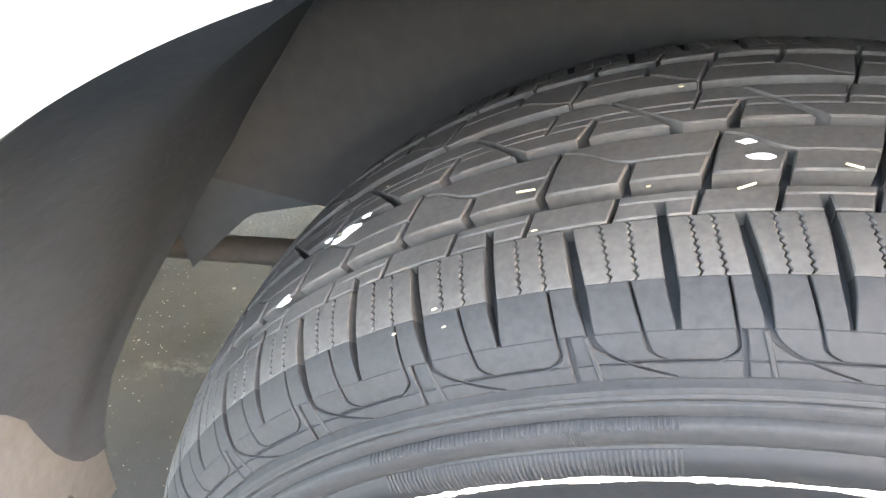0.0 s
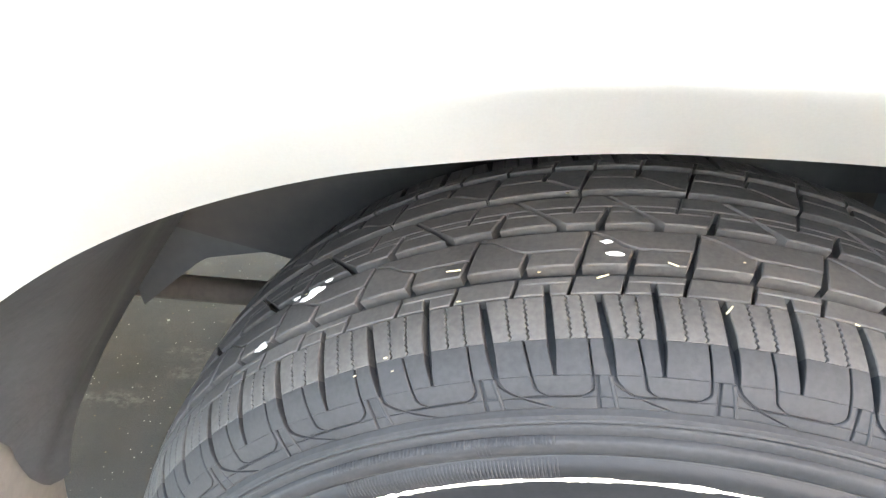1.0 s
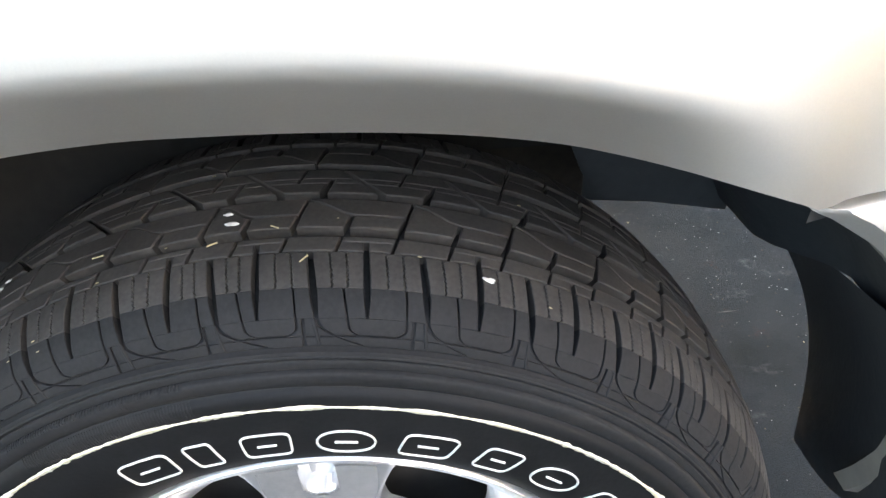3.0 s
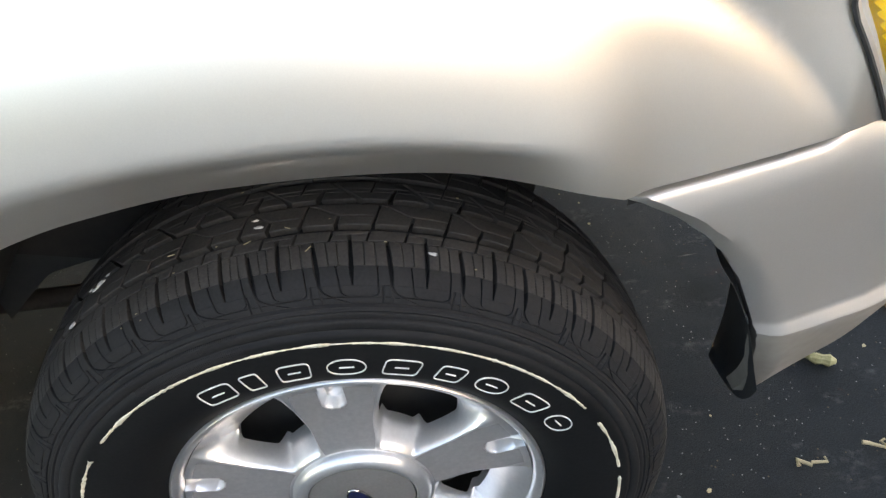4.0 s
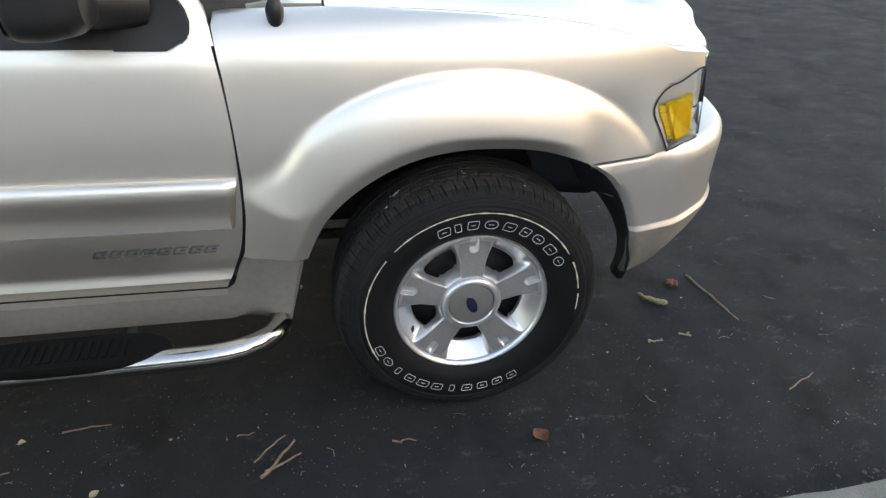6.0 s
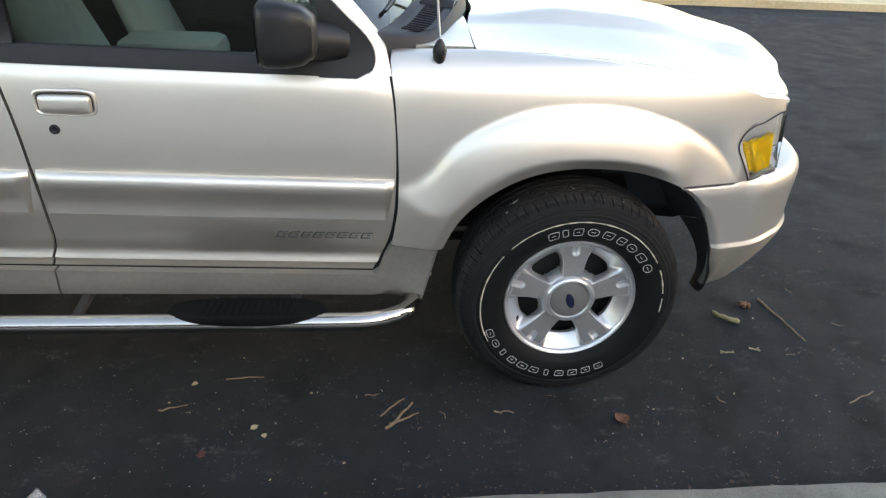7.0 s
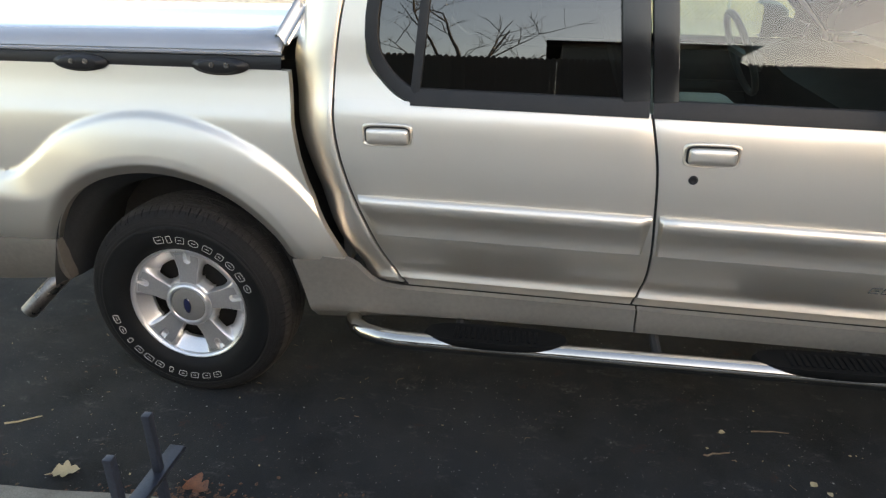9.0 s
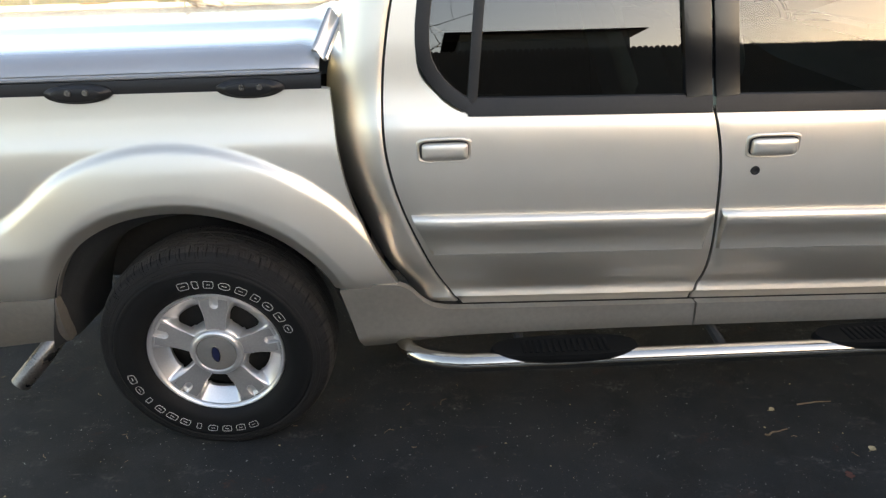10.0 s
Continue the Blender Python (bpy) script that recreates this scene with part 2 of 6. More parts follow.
def part(name, bm, material, parent, label="", smooth=38):
    """One mesh, built in world metres, under a thing or a part."""
    me = bm if isinstance(bm, bpy.types.Mesh) else finish(bm, name, material, smooth)
    ob = new(name, me)
    ob.parent = parent
    ob.matrix_parent_inverse = place_of(parent).inverted()
    return tagged(ob, label)


def thing(name, label, category, at=(0, 0, 0), group="", kind=""):
    ob = new(name)
    ob.matrix_basis = Matrix.Translation(at)
    ob.empty_display_size = 0.1
    return tagged(ob, label, category, group, kind)


def solid(name, bm, material, label="", category="", group="", kind="", smooth=38):
    return tagged(new(name, finish(bm, name, material, smooth)), label, category, group, kind)


def sheet(bm, P, flange=None, loop=False):
    """A grid of quads through rows of points; flange: a vector by which the rim is folded back."""
    rows = [[bm.verts.new(p) for p in row] for row in P]
    n, m = len(rows), len(rows[0])
    for i in range(n if loop else n - 1):
        for j in range(m - 1):
            a = (rows[i][j], rows[(i + 1) % n][j], rows[(i + 1) % n][j + 1], rows[i][j + 1])
            if len({tuple(v.co) for v in a}) > 2:
                bm.faces.new(a)
    if flange:
        f = Vector(flange)
        if loop:
            rims = [([r[0] for r in rows] + [rows[0][0]]), ([r[-1] for r in rows] + [rows[0][-1]])]
        else:
            rims = [rows[0] + [r[-1] for r in rows[1:]] + rows[-1][-2::-1] + [r[0] for r in rows[-2::-1]]]
        for rim in rims:
            back = [bm.verts.new(v.co + f) for v in rim]
            for k in range(len(rim) - 1):
                bm.faces.new((rim[k], rim[k + 1], back[k + 1], back[k]))
    return rows


def box(bm, lo, hi, bevel=0.0, turn=None):
    made = bmesh.ops.create_cube(bm, size=1)["verts"]
    c, d = (Vector(lo) + Vector(hi)) / 2, Vector(hi) - Vector(lo)
    for v in made:
        v.co = Vector((v.co.x * d.x, v.co.y * d.y, v.co.z * d.z))
    if bevel:
        edges = list({e for v in made for e in v.link_edges})
        out = bmesh.ops.bevel(bm, geom=edges, offset=bevel, segments=2, affect="EDGES", profile=0.5)
        made = list({v for f in out["faces"] for v in f.verts} | {v for v in made if v.is_valid})
    for v in made:
        v.co = (turn @ v.co if turn else v.co) + c
    return made


def tube(bm, path, radius, sides=10, caps=True):
    """A round bar along a path; radius: one number or one for each point."""
    path = [Vector(p) for p in path]
    rad = radius if isinstance(radius, (list, tuple)) else [radius] * len(path)
    rings, side = [], None
    for i, p in enumerate(path):
        d = (path[min(i + 1, len(path) - 1)] - path[max(i - 1, 0)]).normalized()
        ref = side if side is not None else (Vector((0, 0, 1)) if abs(d.z) < 0.9 else Vector((1, 0, 0)))
        u = (ref - d * ref.dot(d)).normalized()
        side, w = u, d.cross(u)
        rings.append([bm.verts.new(p + (u * math.cos(a) + w * math.sin(a)) * rad[i]) for a in [math.tau * k / sides for k in range(sides)]])
    for a, b in zip(rings, rings[1:]):
        for k in range(sides):
            bm.faces.new((a[k], a[(k + 1) % sides], b[(k + 1) % sides], b[k]))
    if caps:
        bm.faces.new(rings[0][::-1])
        bm.faces.new(rings[-1])


def lathe(bm, profile, n=96, centre=(0, 0, 0), a0=0.0, a1=math.tau):
    """A body turned about the y axis from (radius, y) pairs; the angle runs from straight up towards +x."""
    full = abs(a1 - a0 - math.tau) < 1e-6
    c = Vector(centre)
    P = []
    for k in range(n if full else n + 1):
        a = a0 + (a1 - a0) * k / n
        P.append([c + Vector((r * math.sin(a), y, r * math.cos(a))) for r, y in profile])
    return sheet(bm, P, loop=full)


def curve(pts):
    """A smooth function through (u, v) pairs."""
    u, v = np.array(sorted(pts)).T
    g = np.gradient(v, u)

    def f(x):
        x = min(max(x, u[0]), u[-1])
        i = min(max(int(np.searchsorted(u, x)) - 1, 0), len(u) - 2)
        h = u[i + 1] - u[i]
        s = (x - u[i]) / h
        return float((2 * s**3 - 3 * s**2 + 1) * v[i] + (s**3 - 2 * s**2 + s) * h * g[i] + (3 * s**2 - 2 * s**3) * v[i + 1] + (s**3 - s**2) * h * g[i + 1])
    return f


def straight(pts):
    u, v = np.array(sorted(pts)).T
    return lambda x: float(np.interp(x, u, v))


def prism(bm, outline, y0, y1):
    """An outline in (x, z), as a plate from y0 to y1."""
    front, back = [bm.verts.new((x, y0, z)) for x, z in outline], [bm.verts.new((x, y1, z)) for x, z in outline]
    bm.faces.new(front)
    bm.faces.new(back[::-1])
    for k in range(len(outline)):
        q = (k + 1) % len(outline)
        bm.faces.new((front[k], back[k], back[q], front[q]))


def spread(a, b, n):
    return [a + (b - a) * k / (n - 1) for k in range(n)]


# ---- ground ----
bm = bmesh.new()
xs = [-150, -40, -12] + spread(-8, 8, 33) + [12, 40, 150]
ys = [-150, -40, -6, -3, -0.58] + spread(-0.5, 8, 35) + [9, 40, 400]
sheet(bm, [[(x, y, 0) for y in ys] for x in xs])
solid("road", bm, ASPHALT, "dark worn asphalt road with pale grit", "road", kind="structure")

curb_edge = curve([(-9, -0.86), (-3.48, -0.671), (-2.7, -0.626), (-1.65, -0.588), (-0.67, -0.573), (0.83, -0.566), (6, -0.55)])
curb = thing("curb", "weathered grey concrete kerb beside the road", "curb", (0, -0.6, 0), kind="structure")
for x0, x1 in ((-9, -6.02), (-6, -3.62), (-3.6, -1.118), (-1.056, 1.6), (1.62, 6)):
    bm = bmesh.new()
    n = max(8, int((x1 - x0) / 0.06))
    P = []
    for x in spread(x0, x1, n):
        e = curb_edge(x)
        w = 0.006 * noise.noise((x * 5, 0.3, 0)) + 0.004 * noise.noise((x * 17, 1.3, 0))
        chip = -0.02 * max(0, 1 - abs(x + 1.93) / 0.07)
        P.append([(x, e + 0.006, 0), (x, e + w, 0.1), (x, e - 0.008 + w, 0.115), (x, e - 0.03, 0.122 + w * 0.3 + chip * 0.3),
                  (x, e - 0.075, 0.121 + chip), (x, e - 0.112, 0.119 + w * 0.4 + chip), (x, e - 0.125 + w, 0.108), (x, e - 0.13, 0.02)])
    sheet(bm, P, flange=(0, 0, -0.01))
    part("curb_stone", bm, CONCRETE, curb)
bm = bmesh.new()
P = []
for x in spread(-1.11, -1.05, 14):
    e = curb_edge(x)
    lump = lambda y: 0.007 * noise.noise((x * 60, y * 60, 2.0)) + 0.005 * noise.noise((x * 150, y * 150, 5.0))
    P.append([(x, e + 0.002, 0.0)] + [(x, e - 0.002 + 0.004 * noise.noise((x * 90, z * 90, 1.0)), z) for z in spread(0.02, 0.105, 7)] + [(x, e - d, 0.114 + lump(d)) for d in spread(0.008, 0.12, 16)] + [(x, e - 0.13, 0.03)])
sheet(bm, P)
part("mortar_joint", bm, MORTAR, curb, "pale rough mortar in the kerb joint")
# broken back corner of one kerb stone: a loose wedge, the crack round it and crumbs
wedge = [(-1.905, -0.722), (-1.87, -0.71), (-1.843, -0.692), (-1.808, -0.662), (-1.795, -0.69), (-1.79, -0.724)]
bm = bmesh.new()
mid = bm.verts.new((-1.835, -0.705, 0.127))
ring = [[bm.verts.new((x + (0.004 if k else 0) * (-1.84 - x) / 0.06, y - (0.003 if k else 0), z)) for x, y in wedge] for k, z in enumerate((0.09, 0.122))]
for k in range(6):
    q = (k + 1) % 6
    bm.faces.new((ring[0][k], ring[0][q], ring[1][q], ring[1][k]))
    bm.faces.new((ring[1][k], ring[1][q], mid))
part("loose_wedge", bm, CONCRETE, curb, "loose wedge broken from the kerb", 12)
bm = bmesh.new()
tube(bm, [(-1.93, -0.716, 0.119), (-1.905, -0.718, 0.1215), (-1.89, -0.71, 0.1215), (-1.87, -0.706, 0.122), (-1.858, -0.694, 0.122), (-1.843, -0.688, 0.122), (-1.828, -0.67, 0.122), (-1.806, -0.657, 0.122), (-1.793, -0.675, 0.122), (-1.796, -0.695, 0.122), (-1.784, -0.727, 0.119)], [0.001, 0.0025, 0.004, 0.003, 0.0045, 0.003, 0.0045, 0.003, 0.0045, 0.004, 0.005], 5)
part("crack", bm, UNDER, curb, "dark crack in the kerb")
chips = random.Random(8)
for k in range(22):
    x, y, s = chips.gauss(-1.855, 0.022), chips.gauss(-0.655, 0.02), chips.uniform(0.003, 0.008)
    bm = bmesh.new()
    tip = bm.verts.new((x, y, 0.121 + s * 0.6))
    base = [bm.verts.new((x + s * math.cos(a), y + s * chips.uniform(0.5, 1) * math.sin(a), 0.1195)) for a in (0, 1.2, 2.5, 3.8, 5.0)]
    for i in range(5):
        bm.faces.new((base[i], base[(i + 1) % 5], tip))
    part("crumb", bm, CONCRETE, curb)

bm = bmesh.new()
P = []
for x in spread(-9, 6, 90):
    e = curb_edge(x) - 0.165
    P.append([(x, e, 0.02), (x, e, 0.098), (x, e - 0.01, 0.106), (x, e - 0.6, 0.108), (x, e - 1.15, 0.112)])
sheet(bm, P)
solid("pavement", bm, SLAB, "dark grey paved footway behind the kerb", "pavement", kind="structure")
# unseen ground added up to the fence, a pale reflector for the upper doors
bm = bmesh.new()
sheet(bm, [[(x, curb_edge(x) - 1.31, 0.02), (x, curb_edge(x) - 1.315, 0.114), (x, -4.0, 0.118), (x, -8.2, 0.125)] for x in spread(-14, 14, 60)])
solid("yard", bm, BOUNCE_GROUND, "unseen ground before the wooden fence, made pale to brighten the doors", "yard", kind="structure")
bm = bmesh.new()
sheet(bm, [[(x, curb_edge(x) - 0.12, 0.085), (x, curb_edge(x) - 0.17, 0.085)] for x in spread(-9, 6, 60)])
solid("soil_gap", bm, SOIL, "narrow soil-filled gap between kerb and footway", "soil", kind="structure")

# far side of the road
bm = bmesh.new()
sheet(bm, [[(x, y, 0.11 + 0.02 * noise.noise((x * 0.3, y * 0.3, 0))) for y in spread(8.9, 60, 24)] for x in spread(-60, 60, 60)], flange=(0, 0, -0.15))
solid("far_verge", bm, SAND, "sunlit sandy verge across the road", "verge", kind="structure")

# ---- pickup truck: shared shapes ----
MID = 0.87
truck = thing("pickup_truck", "silver-beige four-door pickup truck parked beside the kerb", "pickup truck", (-1.6, MID, 0))


def rake(x):
    return 0.018 * (-0.6 - min(max(x, -2.8), -0.6))


DOOR = curve([(0.33, 0.07), (0.40, 0.05), (0.45, 0.044), (0.47, 0.046), (0.485, 0.046), (0.5, 0.033), (0.515, 0.04), (0.56, 0.03), (0.64, 0.012),
              (0.72, 0.004), (0.85, -0.002), (0.95, -0.003), (1.03, 0.002), (1.07, 0.01), (1.1, 0.022), (1.14, 0.034), (1.3, 0.06), (1.5, 0.097), (1.72, 0.145)])
FEND = curve([(0.33, 0.05), (0.5, 0.02), (0.64, 0.01), (0.72, 0.004), (0.85, -0.002), (0.95, -0.002), (1.03, 0.002), (1.08, 0.012), (1.12, 0.03), (1.15, 0.06), (1.17, 0.1), (1.2, 0.16)])
NOSE = curve([(-1, 0), (0.1, 0), (0.3, 0.008), (0.42, 0.022), (0.5, 0.04), (0.58, 0.062), (0.65, 0.1), (0.71, 0.16), (0.77, 0.27), (0.82, 0.45), (0.85, 0.7)])


def flip(P):
    return [[(x, 2 * MID - y, z) for x, y, z in row] for row in P]


def smooth01(s):
    s = min(max(s, 0), 1)
    return s * s * (3 - 2 * s)


def polar(cx, pts):
    return curve([(math.degrees(math.atan2(x - cx, z - 0.37)), math.hypot(x - cx, z - 0.37)) for x, z in pts])


def reach(cx, poly, a):
    """How far the ray at angle a from a wheel's centre runs to an open outline."""
    dx, dz = math.sin(a), math.cos(a)
    best = 9
    for (x0, z0), (x1, z1) in zip(poly, poly[1:]):
        ex, ez = x1 - x0, z1 - z0
        det = dx * -ez + ex * dz
        if abs(det) < 1e-9:
            continue
        r = ((x0 - cx) * -ez + ex * (z0 - 0.37)) / det
        u = (dx * (z0 - 0.37) - dz * (x0 - cx)) / det
        if r > 0 and -1e-6 <= u <= 1 + 1e-6:
            best = min(best, r)
    return best


def flare(lip, top, a, r, amount, tuck=0.017, crisp=0.3):
    """The bulge of a wheel flare: a rounded shoulder, a flat band and a tucked-in lip."""
    d, e = top - r, r - lip
    if d <= 0:
        return 0.0
    soft = 1.5 * (1 - (1 - min(d / 0.15, 1)) ** 1.9) * (0.55 + 0.45 * smooth01(d / 0.035))
    firm = 0.5 * smooth01(d / 0.022) + min(d / 0.135, 1) ** 0.85
    out = amount * (soft * (1 - crisp) + firm * crisp)
    return -out + (tuck + 0.004) * (1 - min(max(e / 0.034, 0), 1))


# front fender
F_LIP = polar(0, [(-0.475, 0.5), (-0.452, 0.556), (-0.376, 0.706), (-0.265, 0.798), (-0.145, 0.846), (0, 0.855), (0.165, 0.836), (0.283, 0.795), (0.324, 0.764), (0.374, 0.716), (0.411, 0.66), (0.438, 0.6), (0.46, 0.524), (0.484, 0.42)])
F_TOP = polar(0, [(-0.62, 0.783), (-0.56, 0.785), (-0.515, 0.808), (-0.426, 0.91), (-0.301, 0.988), (-0.175, 1.024), (-0.012, 1.036), (0.159, 1.014), (0.309, 0.957), (0.417, 0.879), (0.475, 0.803), (0.5, 0.7)])
F_OUT = [(-0.601, 0.575), (-0.593, 0.6), (-0.579, 0.7), (-0.577, 0.8), (-0.582, 0.92), (-0.59, 1.03), (-0.608, 1.162), (-0.3, 1.166), (0, 1.15), (0.3, 1.118), (0.5, 1.064), (0.484, 1.0), (0.468, 0.96), (0.459, 0.93), (0.459, 0.918), (0.466, 0.9), (0.488, 0.865), (0.524, 0.793)]


JOINT = curve([(0.26, -0.03), (0.283, -0.0265), (0.33, -0.0185), (0.38, -0.008), (0.425, 0.002), (0.47, 0.0135), (0.51, 0.028), (0.55, 0.048)])


def fender_y(x, z):
    y = wing_y(x, z)
    if x > 0.225:
        y += (JOINT(x) - wing_y(x, 0.797)) * smooth01((x - 0.225) / 0.09) * (1 - smooth01((z - 0.8) / 0.2))
    return y


def wing_y(x, z):
    a, r = math.degrees(math.atan2(x, z - 0.37)), math.hypot(x, z - 0.37)
    fade = (smooth01((x + 0.6) / 0.16) if x < -0.4 else 1) * (1 - 0.08 * smooth01((-x - 0.15) / 0.35))
    fade *= 1 - 0.75 * smooth01((x - 0.34) / 0.16)
    return FEND(z) + NOSE(x) + flare(F_LIP(a), F_TOP(a), a, r, 0.009 + 0.023 * fade, (0.021 - 0.009 * smooth01((-x - 0.02) / 0.1) - 0.004 * smooth01((-x - 0.2) / 0.15)) * (1 - smooth01((x - 0.15) / 0.13)) - 0.004)


def fender_grid(cx, angles, inner, outer, yfun, n=46):
    P = []
    for deg in angles:
        a = radians(deg)
        r0, r1 = inner(deg), outer(deg)
        row = []
        for k in range(n):
            s = k / (n - 1)
            r = r0 + (r1 - r0) * s
            x, z = cx + r * math.sin(a), 0.37 + r * math.cos(a)
            row.append((x, yfun(x, z), z))
        P.append(row)
    return P


def f_inner(d):
    if d < -64.2:
        return 0.21 / math.cos(radians(d))
    if d > 33.4:
        return (0.424 + 0.0035 * smooth01((d - 33.4) / 1.5)) / math.cos(radians(d))
    return F_LIP(d)


angles = spread(-70.2, -64.2, 6) + spread(-63.2, 33.4, 90) + spread(34.2, 38, 8) + spread(38.2, 41.6, 40) + spread(42, 51.05, 18)
P = fender_grid(0, angles, f_inner, lambda d: max(reach(0, F_OUT, radians(d)), f_inner(d) + 1e-4), fender_y)
for rows in (P, flip(P)):
    bm = bmesh.new()
    sheet(bm, rows, flange=(0, 0.008 if rows is P else -0.008, 0))
    part("front_fender", bm, PAINT, truck, "silver-beige front wing with a flared arch")

# black strip behind the joint, painting the shadow line above the bumper ledge
for side in (1, 0):
    P = [[(x, fender_y(x, 0.797) + dy, z) for dy, z in ((0.016, 0.775), (0.013, 0.812))] for x in spread(0.29, 0.545, 20)]
    bm = bmesh.new()
    sheet(bm, P if side else flip(P))
    part("bumper_shadow_line", bm, UNDER, truck, "black strip painted in as the shadow line over the bumper")

# bumper
PLAN = [(0.26, -0.022), (0.36, -0.018), (0.45, -0.004), (0.52, 0.006), (0.605, 0.03), (0.692, 0.085), (0.775, 0.155), (0.85, 0.265), (0.895, 0.42), (0.92, 0.62), (0.93, MID)]
plan_x, plan_y = curve([(k / 10, p[0]) for k, p in enumerate(PLAN)]), curve([(k / 10, p[1]) for k, p in enumerate(PLAN)])
B_EDGE = curve([(0.79, 0.283), (0.764, 0.323), (0.716, 0.373), (0.66, 0.411), (0.6, 0.438), (0.524, 0.46), (0.42, 0.484), (0.39, 0.486)])
B_IN = straight([(0.39, 0.085), (0.42, 0.066), (0.48, 0.036), (0.54, 0.015), (0.562, 0.0085), (0.566, 0.0085), (0.569, 0.0095), (0.577, 0.0155), (0.581, 0.0172), (0.62, 0.018), (0.68, 0.0165), (0.74, 0.0135), (0.77, 0.0135), (0.78, 0.018), (0.786, 0.021), (0.789, 0.026), (0.79, 0.034), (0.7905, 0.06), (0.791, 0.1)])


def bumper_rows(side):
    """Rows at rising height round the nose, from the arch to the middle, set back by the section."""
    P = []
    for z in spread(0.39, 0.54, 10) + [0.556, 0.562, 0.566, 0.569, 0.577, 0.581, 0.585, 0.591] + spread(0.602, 0.78, 18) + [0.784, 0.787, 0.789, 0.79, 0.7905, 0.791]:
        row = []
        lo = next(s / 400 for s in range(400) if plan_x(s / 400) >= B_EDGE(z))
        for u in spread(0, 1, 56):
            s = lo + (1 - lo) * u
            x, y = plan_x(s), plan_y(s)
            t = Vector((plan_x(min(s + 0.01, 1)) - plan_x(s - 0.01), plan_y(min(s + 0.01, 1)) - plan_y(s - 0.01))).normalized()
            near = smooth01((x - B_EDGE(z)) / 0.02)
            back = B_IN(z) * (0.55 + 0.45 * smooth01((x - 0.4) / 0.2)) + 0.012 * (1 - near)
            rise = 0.018 * smooth01((x - 0.46) / 0.06) * smooth01((z - 0.68) / 0.11)
            back += 0.02 * smooth01((x - 0.47) / 0.08) * (max(z - 0.735, 0) / 0.055) ** 2
            if x < 0.6:
                level = fender_y(x, 0.8) - 0.006 - (y + B_IN(0.76) * (0.55 + 0.45 * smooth01((x - 0.4) / 0.2)))
                y += level * (1 - smooth01((x - 0.46) / 0.12)) * smooth01((z - 0.48) / 0.25)
            row.append((x - t.y * back, y + t.x * back, z + rise + 0.02 * smooth01((x - 0.55) / 0.3) * (0.575 - min(z, 0.575)) / 0.18))
        P.append(row)
    return P if side else flip(P)


bumper = None
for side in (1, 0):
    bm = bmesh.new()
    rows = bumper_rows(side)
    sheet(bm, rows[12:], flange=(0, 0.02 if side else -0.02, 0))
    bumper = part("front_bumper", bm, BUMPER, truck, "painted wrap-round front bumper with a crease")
    bm = bmesh.new()
    sheet(bm, rows[:13], flange=(0, 0.02 if side else -0.02, 0))
    part("bumper_valance", bm, VALANCE, bumper, "tan lower edge of the bumper")

# headlamp: housing, amber indicator with ribs at its side, clear lens
LAMP_X = straight([(0, 0.524), (0.35, 0.485), (0.56, 0.462), (0.64, 0.457), (0.72, 0.457), (0.82, 0.463), (0.92, 0.478), (1, 0.505)])


def lamp_point(u, v, deep):
    w = min(u, 1)
    x = LAMP_X(v) * (1 - w) + (0.645 - 0.035 * v) * w + 0.06 * max(u - 1, 0)
    z = (0.796 + 0.012 * w) * (1 - v) + (0.976 + 0.034 * smooth01(u / 0.9)) * v
    e = LAMP_X(v)
    out = (fender_y(e, min(z, 1.0)) - NOSE(e) - FEND(min(z, 1.0))) * (1 - smooth01(u / 0.6))
    return (x - deep * 0.6, NOSE(x) + FEND(min(z, 1.0)) + out - 0.003 + deep * 1.4, z)


def lamp_sheet(u0, u1, v0, v1, deep, nu, nv, side, fold=0.03):
    P = [[lamp_point(u0 + (u1 - u0) * a, v0 + (v1 - v0) * b, deep(a, b)) for a in spread(0, 1, nu)] for b in spread(0, 1, nv)]
    bm = bmesh.new()
    sheet(bm, P if side else flip(P), flange=(-0.006, fold if side else -fold, 0))
    return bm


